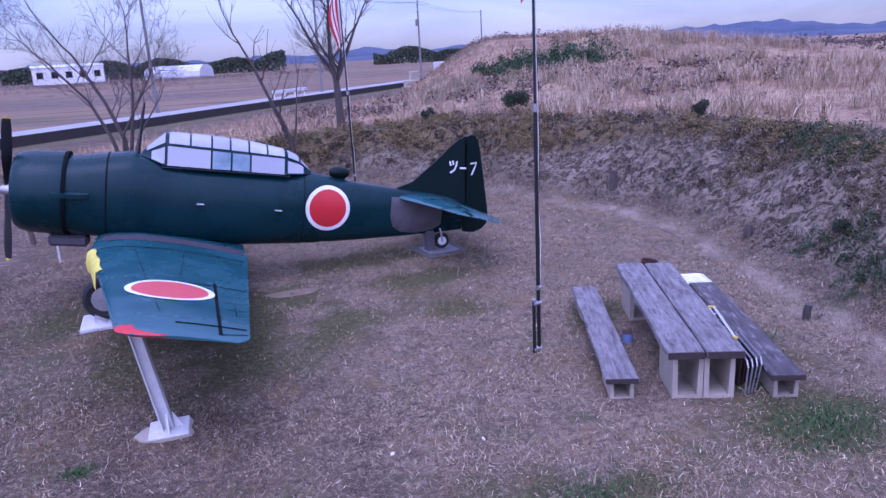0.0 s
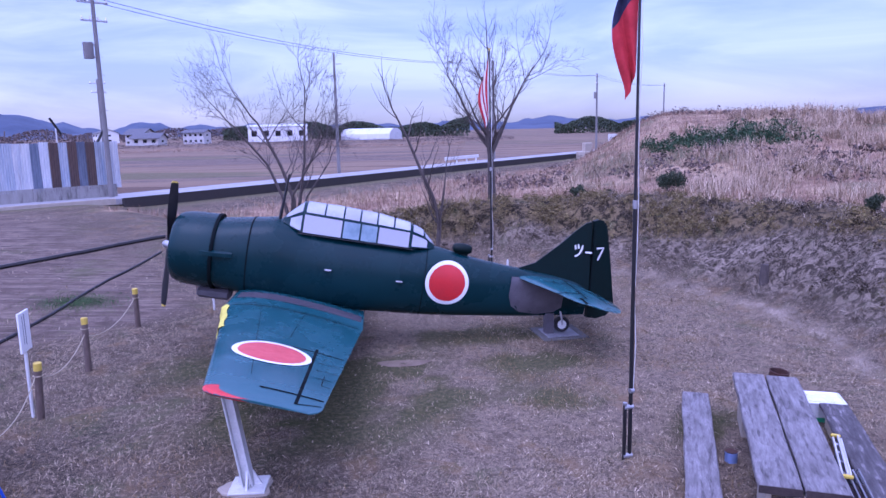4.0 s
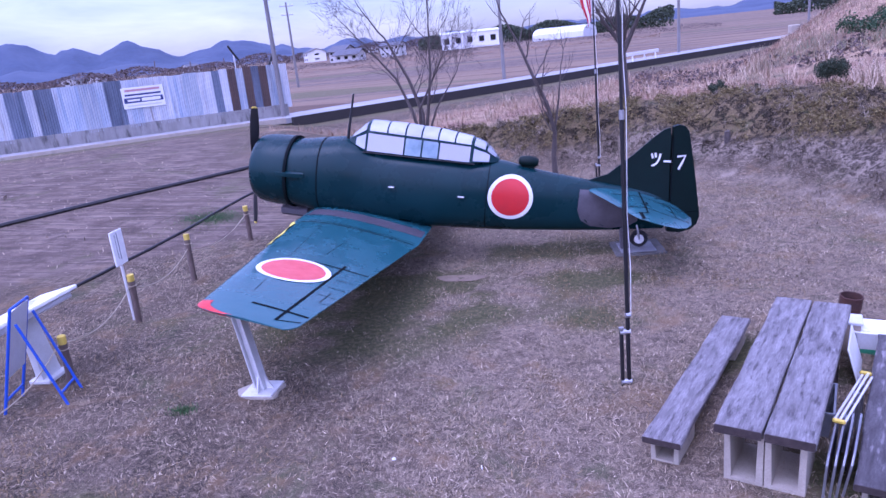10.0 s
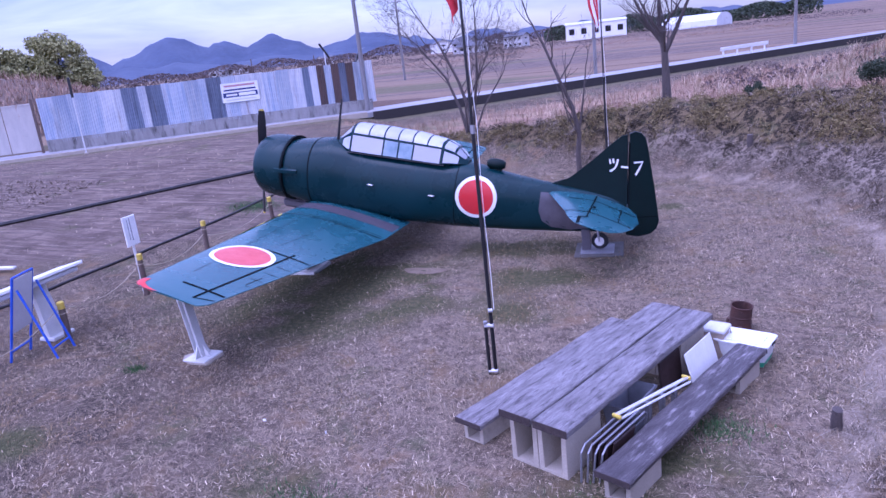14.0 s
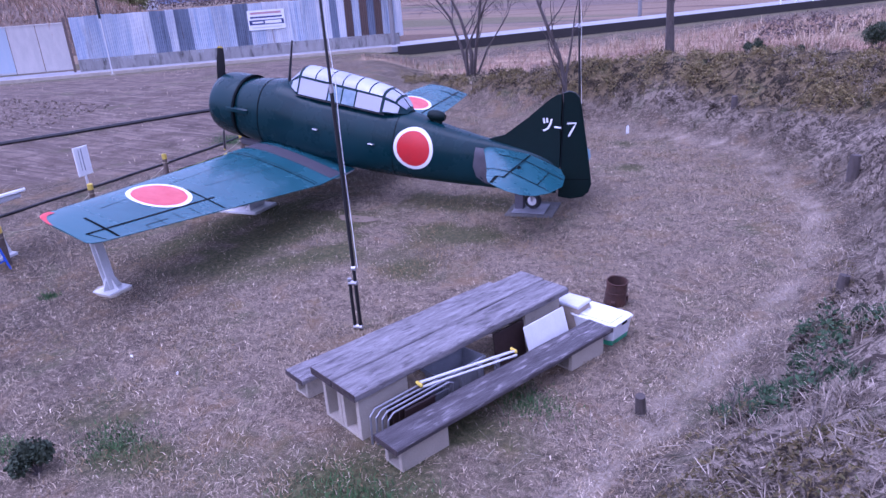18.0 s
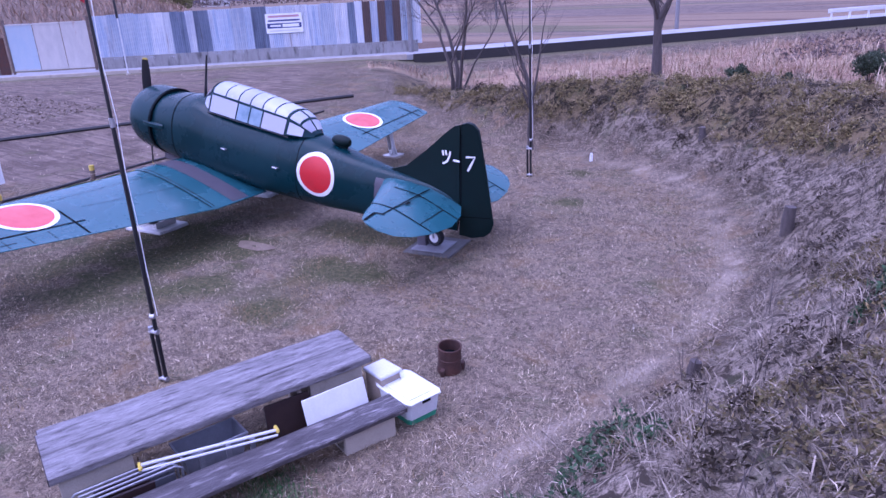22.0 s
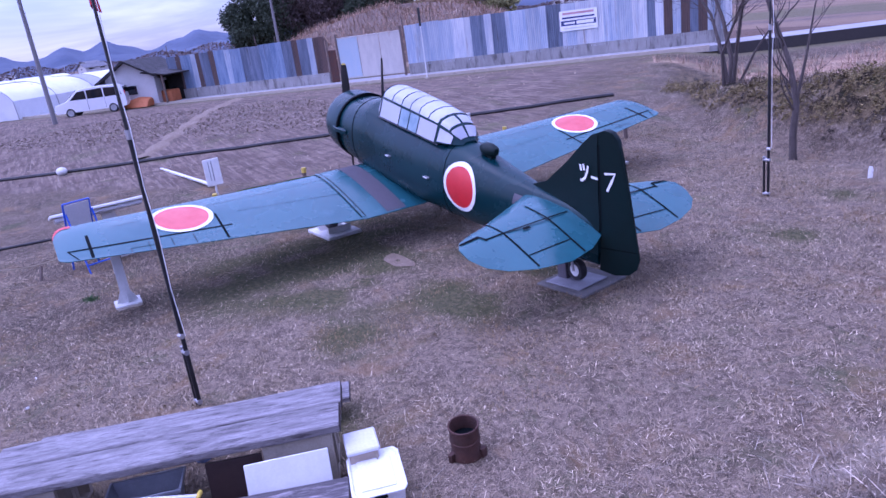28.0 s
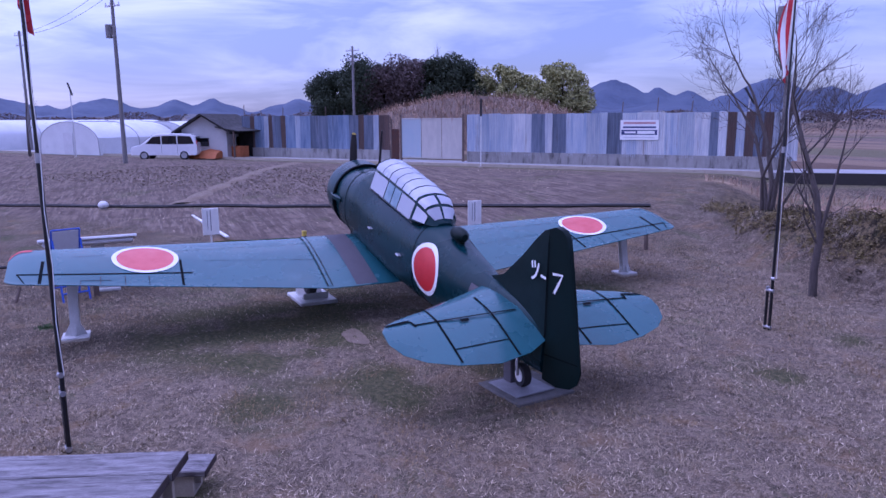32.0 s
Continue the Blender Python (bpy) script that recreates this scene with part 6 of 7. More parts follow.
greenhouse(-73.47, -12.6, 22, 7.0, 2.9, 30, "long milky tunnel greenhouse")
greenhouse(-82.85, -20.0, 24, 7.0, 2.9, 30, "long milky tunnel greenhouse")
greenhouse(-64.02, -0.09, 26, 7.5, 2.7, 40, "long milky tunnel greenhouse")
greenhouse(-68.04, 7.17, 26, 7.5, 2.7, 40, "long milky tunnel greenhouse")
greenhouse(-9.5, 251.6, 19, 13, 4.2, 70, "white arched hall across the fields")


def build_van():
    v = thing("minivan", "white minivan standing on the lane", "car", pose(-43.9, -2.75, ROAD_Z - 0.1, 0, 0, 71.0))
    prof = [(-2.3, 0.35), (-2.32, 0.7), (-2.22, 0.92), (-1.55, 1.08), (-0.75, 1.72), (-0.45, 1.82), (0.8, 1.86), (1.9, 1.80), (2.18, 1.62), (2.3, 1.0), (2.3, 0.4), (2.2, 0.32)]
    g = Geo()
    g.loft([[(a * k, y, 0.3 + (c - 0.3) * kk) for a, c in prof] for y, k, kk in ((-0.86, 0.985, 0.975), (-0.83, 1.0, 1.0), (0.83, 1.0, 1.0), (0.86, 0.985, 0.975))])
    part("body", g, MAT["car_white"], v, "white body")
    for s in (-1, 1):
        y = s * 0.864
        for o in ([(-1.25, 1.14), (-0.72, 1.62), (-0.2, 1.66), (-0.2, 1.1)], [(-0.12, 1.1), (-0.12, 1.67), (0.9, 1.70), (0.9, 1.1)], [(0.98, 1.1), (0.98, 1.70), (1.9, 1.64), (2.1, 1.12)]):
            part("side_window", Geo().loft([[(a, y - s * 0.03, c) for a, c in o], [(a, y + s * 0.004, c) for a, c in o]]), MAT["glass_dark"], v)
        part("door_line", Geo().box((-0.16, y, 0.75), (0.015, 0.012, 0.7)).box((0.94, y, 0.75), (0.015, 0.012, 0.7)), MAT["gap"], v)
        part("headlight", Geo().box((-2.2, s * 0.62, 0.83), (0.16, 0.36, 0.14), 0.03), MAT["glass_dark"], v)
        part("tail_light", Geo().box((2.26, s * 0.74, 1.1), (0.08, 0.16, 0.5), 0.02), MAT["red"], v)
        for x in (-1.4, 1.38):
            w = part("wheel", Geo().loft([[(x + r * math.cos(TAU * j / 20), s * 0.76 + yy, 0.32 + r * math.sin(TAU * j / 20)) for j in range(20)] for r, yy in ((0.28, -0.11), (0.32, -0.08), (0.32, 0.08), (0.28, 0.115))]), MAT["rubber"], v)
            part("rim", Geo().loft([[(x + r * math.cos(TAU * j / 16), s * 0.76 + s * yy, 0.32 + r * math.sin(TAU * j / 16)) for j in range(16)] for r, yy in ((0.21, 0.10), (0.21, 0.122), (0.06, 0.112))]), MAT["steel"], w)
    g = Geo()
    g.loft([[(-1.52, y * 0.9, 1.1), (-0.78, y * 0.84, 1.70), (-0.80, y * 0.84, 1.74), (-1.56, y * 0.9, 1.12)] for y in (-0.83, 0.83)])
    part("windscreen", g, MAT["glass_dark"], v)
    part("rear_window", Geo().box((2.24, 0, 1.42), (0.06, 1.3, 0.42), 0.02, pose(0, 0, 0)), MAT["glass_dark"], v)
    part("bumper", Geo().box((-2.28, 0, 0.45), (0.12, 1.6, 0.2), 0.04), MAT["car_white"], v)


build_van()


# ---------------------------------------------------------------- poles and wires
def utility_pole(x, y, h, rot, transformer=True, z=None, r=0.15, label="tall concrete utility pole with crossarms"):
    z = gz(x, y) if z is None else z
    p = thing("utility_pole", label, "utility pole", pose(x, y, z, 0, 0, rot), group="utility poles")
    part("shaft", Geo().tube([(0, 0, -0.2), (0, 0, h)], [r, r * 0.62], 12), MAT["pole"], p)
    for zz, w in ((h - 0.4, 1.5), (h - 1.3, 1.3)):
        arm = part("crossarm", Geo().box((0, 0, zz), (w, 0.08, 0.09), 0.01), MAT["steel"], p)
        for xx in (-0.45, -0.15, 0.15, 0.45):
            part("insulator", Geo().tube([(xx * w, 0, zz + 0.04), (xx * w, 0, zz + 0.2)], [0.05, 0.035], 8), MAT["white"], arm)
    if transformer:
        part("transformer", Geo().tube([(-0.42, 0, h - 3.2), (-0.42, 0, h - 2.4)], 0.25, 14), MAT["pole"], p, "grey transformer can")
        part("bracket", Geo().box((-0.2, 0, h - 2.5), (0.6, 0.1, 0.1)).box((-0.2, 0, h - 3.1), (0.6, 0.1, 0.1)), MAT["steel"], p)
    for zz in np.arange(2.0, h - 2, 0.9):
        part("step_bolt", Geo().tube([(0.1, 0, zz), (0.26, 0, zz)], 0.012, 5), MAT["steel"], p)
    return p


MAT["pole"] = material("grey_pole_concrete", (0.22, 0.21, 0.205), 0.8, other=(0.15, 0.14, 0.135), scale=2, fine=30, fine_amount=0.3, bump=0.1, stretch=(1, 1, 0.4))
POLES = [(-15.1, 25.1, 10.5, 40, True), (-38.94, -5.5, 11.0, 40, True), (-66.27, -14.13, 11.0, 40, False), (9.98, 59.13, 10.0, 55, False), (26.23, 79.1, 10.0, 55, True), (44.61, 104.13, 10.0, 55, False), (-30.18, 62.3, 9.0, 20, False), (-55.57, 14.49, 9.5, 40, False)]
for x, y, h, rot, tr in POLES:
    utility_pole(x, y, h, rot, tr)
lp = thing("lamp_pole", "slim grey steel pole by the lane", "pole", pose(-4.4, 41.5, gz(-4.4, 41.5)))
part("shaft", Geo().tube([(0, 0, -0.1), (0, 0, 9.0)], [0.14, 0.08], 10), MAT["pole"], lp)
part("cap", Geo().tube([(0, 0, 9.0), (0, 0, 9.1)], 0.1, 10), MAT["steel"], lp)
part("arm", Geo().box((0.25, 0, 8.3), (0.6, 0.06, 0.06)), MAT["steel"], lp)


def wire(a, b, sag, r=0.014, label="thin black overhead power line"):
    a, b = Vector(a), Vector(b)
    g = Geo()
    g.tube([a + (b - a) * t - Vector((0, 0, 4 * sag * t * (1 - t))) for t in np.linspace(0, 1, 18)], r, 4, False)
    return solo("power_line", g, MAT["hose"], label, "power line", group="power lines")


tops = {i: Vector((p[0], p[1], gz(p[0], p[1]) + p[2] - 0.25)) for i, p in enumerate(POLES)}
for i, j, sag in ((2, 1, 0.6), (1, 0, 0.9), (0, 3, 1.0), (3, 4, 0.5), (4, 5, 0.5)):
    for dx in (-0.45, 0.45):
        wire(tops[i] + Vector((dx * 0.7, -dx * 0.7, 0)), tops[j] + Vector((dx * 0.7, -dx * 0.7, 0)), sag)
for x, y, h, tilt in ((-15.6, 25.6, 3.3, 28), (-17.8, 25.5, 3.9, -30), (-25.5, 13.4, 3.4, 0), (-48, -9, 5.0, -25)):
    z = gz(x, y)
    lamp = thing("field_lamp", "thin white pole with a slim dark lamp head", "lamp", pose(x, y, z, 0, 0, 40), group="field lamps")
    part("pole", Geo().tube([(0, 0, -0.1), (0, 0, h)], 0.035, 8), MAT["stand"], lamp)
    part("head", Geo().box((0, 0, h), (0.12, 0.10, 1.0), 0.02, pose(0, 0, 0) @ Matrix.Translation((0, 0, h)) @ pose(0, 0, 0, 0, tilt, 0) @ Matrix.Translation((0, 0, -h))), MAT["black"], lamp, "dark lamp head")
    part("foot", Geo().box((0, 0, 0.05), (0.2, 0.2, 0.1), 0.01), MAT["concrete"], lamp)


# ---------------------------------------------------------------- trees
def grow(g, twigs, p, d, r, length, depth, rng, spread, upward):
    """One limb, wandering, with side limbs; thin ends go to the twigs."""
    k = 5
    pts, rs = [p], [r]
    q = d.normalized()
    for i in range(k):
        q = (q + Vector((rng.gauss(0, 0.10), rng.gauss(0, 0.10), rng.gauss(0, 0.06) + upward))).normalized()
        pts.append(pts[-1] + q * length / k)
        rs.append(r * (1 - 0.5 * (i + 1) / k))
    (g if r > 0.012 else twigs).tube(pts, rs, 7 if r > 0.03 else (5 if r > 0.012 else 3), False)
    if depth == 0:
        return
    for i in range(rng.choice((2, 3, 3)) + (1 if depth > 2 else 0)):
        t = rng.uniform(0.35, 0.95)
        j = min(k - 1, int(t * k))
        at = pts[j] + (pts[j + 1] - pts[j]) * (t * k - j)
        a = rng.uniform(0, TAU)
        side = q.cross(Vector((math.cos(a), math.sin(a), 0.3))).normalized()
        nd = (q * 0.9 + side * spread).normalized()
        grow(g, twigs, at, nd, max(0.004, r * (1 - 0.5 * t) * rng.uniform(0.5, 0.7)), length * rng.uniform(0.55, 0.75), depth - 1, rng, spread, upward)
    grow(g, twigs, pts[-1], q, r * 0.5, length * 0.7, depth - 1, rng, spread, upward)


def bare_tree(x, y, stems, label, depth, seed, spread=0.7, upward=0.05):
    rng = random.Random(seed)
    t = thing("bare_tree", label, "tree", pose(x, y, gz(x, y) - 0.05), group="bare trees")
    trunk, limbs, twigs = Geo(), Geo(), Geo()
    for path, r, lens in stems:
        pts = [Vector(p) for p in path]
        k = len(pts)
        trunk.tube(pts, [r * (1 - 0.55 * i / (k - 1)) for i in range(k)], 10)
        d = (pts[-1] - pts[-2]).normalized()
        grow(limbs, twigs, pts[-1], d, r * 0.42, lens, depth, rng, spread, upward)
        for i in range(1, k):
            for _ in range(2 if i > 1 else 1):
                a = rng.uniform(0, TAU)
                at = pts[i - 1] + (pts[i] - pts[i - 1]) * rng.uniform(0.4, 1)
                if at.z > 0.9:
                    grow(limbs, twigs, at, Vector((math.cos(a) * 0.8, math.sin(a) * 0.8, 0.8)), r * 0.28, lens * 0.8, depth - 1, rng, spread, upward)
    part("trunk", trunk, MAT["bark"], t)
    tagged(part("branching", limbs, MAT["bark"], t), kind="stuff")
    tagged(part("twiggery", twigs, MAT["bark"], t, smooth=0), kind="stuff")
    return t


bare_tree(-3.63, 11.86, [([(0.05, 0, 0), (0.1, 0, 0.8), (-0.3, 0.1, 2.0), (-0.9, 0.1, 3.3)], 0.085, 1.5), ([(-0.1, 0.1, 0), (-0.3, 0.1, 0.9), (-0.8, 0.2, 2.1), (-1.6, 0.2, 3.1)], 0.07, 1.3), ([(0.15, 0, 0), (0.35, -0.1, 1.0), (0.55, -0.1, 2.2), (0.6, 0, 3.4)], 0.07, 1.4), ([(0.0, -0.2, 0), (0.1, -0.4, 1.0), (0.9, -0.6, 2.3)], 0.06, 1.2), ([(0.2, 0.2, 0), (0.5, 0.5, 0.9), (1.2, 0.6, 1.9)], 0.045, 0.9)], "bare many-stemmed tree behind the bank", 4, 5, 0.75, 0.06)
bare_tree(1.36, 7.8, [([(0, 0, 0), (-0.02, 0, 0.6), (0.05, 0, 1.3), (-0.12, 0, 2.1), (-0.5, 0, 3.0), (-0.85, 0, 3.9)], 0.085, 1.2), ([(0.02, 0, 1.2), (0.2, 0.05, 2.2), (0.3, 0.1, 3.0)], 0.04, 0.8)], "thin leaning bare tree at the foot of the bank", 2, 11, 0.6, 0.05)
bare_tree(3.56, 11.8, [([(0, 0, 0), (-0.02, 0, 1.0), (-0.05, 0, 2.0), (-0.2, 0, 2.9)], 0.17, 1.7), ([(-0.04, 0, 2.0), (0.35, 0.1, 2.8), (0.75, 0.1, 3.7)], 0.09, 1.5), ([(-0.1, 0, 2.3), (-0.6, 0.1, 3.0), (-1.0, 0.1, 3.8)], 0.08, 1.4)], "tall bare tree with a thick grey trunk", 4, 23, 0.75, 0.05)
bare_tree(-52.0, -12.5, [([(0, 0, 0), (0.1, 0, 1.2), (0, 0, 2.4)], 0.12, 1.5)], "bare garden tree near the greenhouses", 2, 31, 0.8, 0.03)


def leaf_cloud(centres, radii, count, size, rng, squash=0.8, hollow=0.45):
    """Small leaf quads spread through overlapping clumps."""
    c = np.array(centres)
    w = np.array(radii) ** 2
    pick = rng.choice(len(c), count, p=w / w.sum())
    d = rng.normal(size=(count, 3))
    d /= np.linalg.norm(d, axis=1)[:, None]
    r = np.array(radii)[pick] * (hollow + (1 - hollow) * rng.random(count) ** 0.5)
    r *= 1 + 0.18 * np.sin(5 * d[:, 0] + pick) * np.cos(4 * d[:, 1] + 2 * pick)
    p = c[pick] + d * r[:, None] * np.array([1, 1, squash])
    return leaf_quads(p, size, rng)


def leaf_quads(p, size, rng, flat=0.0, aspect=0.6):
    n = len(p)
    a = rng.normal(size=(n, 3))
    a[:, 2] *= 1 - flat
    a /= np.linalg.norm(a, axis=1)[:, None]
    b = np.cross(a, rng.normal(size=(n, 3)))
    b /= np.linalg.norm(b, axis=1)[:, None] + 1e-9
    s = size * rng.uniform(0.6, 1.4, n)[:, None]
    v = np.stack([p - a * s, p + b * s * aspect, p + a * s, p - b * s * aspect], 1).reshape(-1, 3)
    return v, np.arange(4 * n).reshape(-1, 4)


RNG = np.random.default_rng(7)


def leafy_tree(x, y, z, h, w, label, mat, seed, size=0.22, count=2600, clumps=16, category="tree", name="evergreen_tree", group="evergreen trees", low=0.35):
    rng = np.random.default_rng(seed)
    t = thing(name, label, category, pose(x, y, z), group=group)
    g = Geo()
    g.tube([(0, 0, -0.3), (0.05 * w, 0, h * 0.3), (0, 0.04 * w, h * 0.65)], [0.05 * w, 0.04 * w, 0.015 * w], 8)
    cs, rs = [], []
    for i in range(clumps):
        a, f = rng.uniform(0, TAU), rng.random()
        zz = h * (low + (0.9 - low) * f)
        rr = w * 0.5 * math.sqrt(max(0.05, 1 - ((f - 0.35) / 0.72) ** 2)) * rng.uniform(0.25, 0.85)
        cs.append((rr * math.cos(a), rr * math.sin(a), zz))
        rs.append(w * rng.uniform(0.17, 0.28))
        if i % 3 == 0:
            g.tube([(0, 0, h * 0.35), (rr * 0.5 * math.cos(a), rr * 0.5 * math.sin(a), (zz + h * 0.35) / 2), cs[-1]], [0.02 * w, 0.013 * w, 0.005 * w], 5)
    part("trunk", g, MAT["bark"], t)
    v, f = leaf_cloud(cs, rs, count, size, rng)
    ob = new("crown", quick("crown", v, f, mat))
    ob.parent = t
    return t


def leaf_material(name, a, b, c=None):
    return material(name, a, 0.75, other=b, scale=4.0, amount=1.0, fine=11, fine_amount=0.45, bump=0, rand=0.4, island=True, spec=0.2, stain=c, stain_scale=2.2, stain_lo=0.5, stain_hi=0.64)


MAT["leaf_dark"] = leaf_material("dark_evergreen_leaves", (0.042, 0.060, 0.035), (0.06, 0.074, 0.042))
MAT["leaf_brown"] = leaf_material("brown_winter_leaves", (0.15, 0.108, 0.098), (0.09, 0.072, 0.064))
MAT["bamboo"] = leaf_material("bamboo_leaves", (0.42, 0.40, 0.17), (0.26, 0.27, 0.11))


MAT["straw"] = leaf_material("dry_straw", (0.355, 0.275, 0.175), (0.085, 0.062, 0.038), (0.58, 0.475, 0.335))
MAT["bank_straw"] = leaf_material("tangled_bank_straw", (0.24, 0.19, 0.135), (0.060, 0.046, 0.032), (0.42, 0.35, 0.265))
MAT["weed"] = leaf_material("mixed_weed_leaves", (0.13, 0.105, 0.045), (0.17, 0.125, 0.06), (0.07, 0.075, 0.03))
MAT["litter"] = leaf_material("coarse_bank_leaves", (0.29, 0.225, 0.095), (0.095, 0.068, 0.040), (0.165, 0.145, 0.055))
MAT["rust_grass"] = leaf_material("tall_reddish_grass", (0.36, 0.235, 0.16), (0.22, 0.13, 0.09), (0.46, 0.36, 0.23))
MAT["pale_grass"] = leaf_material("tall_pale_grass", (0.50, 0.39, 0.26), (0.32, 0.225, 0.15), (0.56, 0.46, 0.33))
MAT["loose_straw"] = leaf_material("bleached_straw", (0.44, 0.385, 0.30), (0.24, 0.20, 0.15))
MAT["brush"] = leaf_material("dead_brush", (0.060, 0.044, 0.030), (0.028, 0.022, 0.016), (0.095, 0.075, 0.042))
MAT["thicket"] = leaf_material("bramble_leaves", (0.05, 0.10, 0.045), (0.035, 0.062, 0.03))
MAT["ochre_grass"] = leaf_material("ochre_dry_grass", (0.29, 0.195, 0.09), (0.13, 0.095, 0.045))
MAT["moss_grass"] = leaf_material("olive_moss_grass", (0.085, 0.105, 0.036), (0.13, 0.115, 0.05))
MAT["green_grass"] = leaf_material("short_green_grass", (0.045, 0.11, 0.035), (0.07, 0.12, 0.04))

# wooded mound behind the gate
MOUND = (-54.38, 26.2, 0.7, 0, 0, 55)
mound = Geo()
rows = []
for i in range(15):
    r = i / 14
    rows.append([(15 * r * math.cos(TAU * j / 36), 11 * r * math.sin(TAU * j / 36), 5.0 * (1 - r ** 2.2) ** 0.8 * (1 + 0.10 * math.sin(3 * TAU * j / 36 + 4 * r)) - 0.3) for j in range(36)])
mound.loft(rows, False)
solo("grass_mound", mound, material("dry_mound_grass", (0.20, 0.145, 0.105), 0.95, other=(0.10, 0.072, 0.055), scale=0.7, fine=5, fine_amount=0.6, bump=0.6, bump_scale=5), "dry grassy mound behind the sheet fence", "mound", pose(*MOUND), smooth=2)
for i, (dx, dy, h, w, mat) in enumerate(((-11.5, -7.4, 8.2, 6.0, "leaf_dark"), (-8.0, -5.2, 9.8, 6.6, "leaf_dark"), (-5.0, -2.8, 9.6, 6.2, "leaf_brown"), (-2.2, -0.6, 9.4, 6.0, "leaf_brown"), (0.6, 1.4, 9.8, 6.0, "leaf_dark"), (3.6, 3.0, 9.0, 5.2, "leaf_dark"))):
    leafy_tree(-64 + dx * 0.55 + 3, 24 + dy * 1.15, 0.8, h, w, "broad dark evergreen tree on the mound" if mat == "leaf_dark" else "brown-leaved tree on the mound", MAT[mat], 40 + i, 0.12, 17000, 34)
bare_tree(-61, 25.5, [([(0, 0, 0), (0, 0, 4.5), (0.1, 0, 8.0)], 0.16, 1.3)], "bare tree rising from the wooded mound", 2, 61, 0.6, 0.08)
for i in range(7):
    leafy_tree(-58 + 1.0 * i, 29.5 + 1.35 * i + 0.6 * math.sin(2 * i), 2.6, 6.4 + 0.8 * math.sin(i * 1.7), 3.6, "yellow-green bamboo clump behind the fence", MAT["bamboo"], 70 + i, 0.12, 5000, 20, "bamboo", "bamboo_clump", "bamboo grove", 0.25)

# bushes on and behind the bank
for i, (x, y, s) in enumerate(((6.15, 10.0, 0.45), (9.2, 9.4, 0.85), (11.6, 2.8, 0.45), (7.4, 10.2, 0.25), (9.6, -7.2, 0.4), (1.68, -9.15, 0.36), (8.75, -4.7, 0.3))):
    rng = np.random.default_rng(100 + i)
    b = thing("bush", "small dark green bush in the dry grass", "bush", pose(x, y, gz(x, y) - 0.03), group="bushes")
    g = Geo()
    cs, rs = [], []
    for k in range(7):
        a = rng.uniform(0, TAU)
        top = Vector((s * 0.55 * math.cos(a) * rng.random(), s * 0.55 * math.sin(a) * rng.random(), s * rng.uniform(0.4, 0.85)))
        g.tube([(0, 0, 0), top * 0.6, top], [0.014, 0.01, 0.004], 5)
        cs.append(tuple(top))
        rs.append(s * 0.3)
    part("stems", g, MAT["bark"], b)
    v, f = leaf_cloud(cs, rs, int(1500 + 2600 * s), 0.018 + 0.010 * s, rng, 1.0, 0.1)
    ob = new("foliage", quick("foliage", v, f, MAT["leaf_dark"]))
    ob.parent = b


# ---------------------------------------------------------------- grass
def blades(p, length, width, lean, rng, mat, name, label, category="grass"):
    """Bent blades, two quads each, from their feet."""
    n = len(p)
    a = rng.uniform(0, TAU, n)
    d = np.stack([np.cos(a), np.sin(a), np.zeros(n)], 1)
    s = np.stack([-np.sin(a), np.cos(a), np.zeros(n)], 1)
    L = length * rng.uniform(0.5, 1.3, n)[:, None]
    ln = lean * rng.uniform(0.3, 1.3, n)[:, None]
    up = np.array([0, 0, 1.0])
    m = p + d * L * 0.35 * ln + up * L * 0.62 / np.sqrt(1 + ln**2) * 1.0
    t = p + d * L * 0.95 * ln / np.sqrt(1 + ln**2) + up * L * np.maximum(0.05, 1 / np.sqrt(1 + ln**2) - 0.12 * ln)
    w = width * rng.uniform(0.6, 1.4, n)[:, None]
    v = np.stack([p - s * w, p + s * w, m + s * w * 0.8, m - s * w * 0.8, t + s * w * 0.15, t - s * w * 0.15], 1).reshape(-1, 3)
    i = np.arange(n)[:, None] * 6
    q = np.concatenate([i + np.array([0, 1, 2, 3]), i + np.array([3, 2, 4, 5])])
    return tagged(new(name, quick(name, v, q, mat)), label, category, kind="stuff")


def scatter(n, x0, x1, y0, y1, keep, rng):
    x, y = rng.uniform(x0, x1, n), rng.uniform(y0, y1, n)
    k = rng.random(n) < keep(x, y)
    x, y = x[k], y[k]
    return np.stack([x, y, height(x, y) - 0.005], 1)


def lawn_keep(x, y):
    c, z = cover(x, y), zones(x, y)
    mat = (0.30 + 0.70 * sstep(vnoise(x, y, 1.2, 3), 0.34, 0.62)) * (0.60 + 0.40 * sstep(vnoise(x, y, 0.45, 12), 0.34, 0.60))
    tuft = sstep(vnoise(x, y, 0.16, 8), 0.36, 0.62)
    return (1 - c[:, 0]) * (1 - c[:, 1]) * (1 - 0.85 * z[:, 1]) * (0.6 + 0.45 * z[:, 2]) * mat * (0.25 + 0.75 * tuft)


def bank_keep(x, y):
    c = cover(x, y)
    return clamp01(c[:, 1] + 0.35 * c[:, 3]) * (0.5 + 0.5 * patch(x, y, 2.2, 2))


def tall_keep(x, y):
    return cover(x, y)[:, 2] * (0.35 + 0.65 * patch(x, y, 0.5, 4))


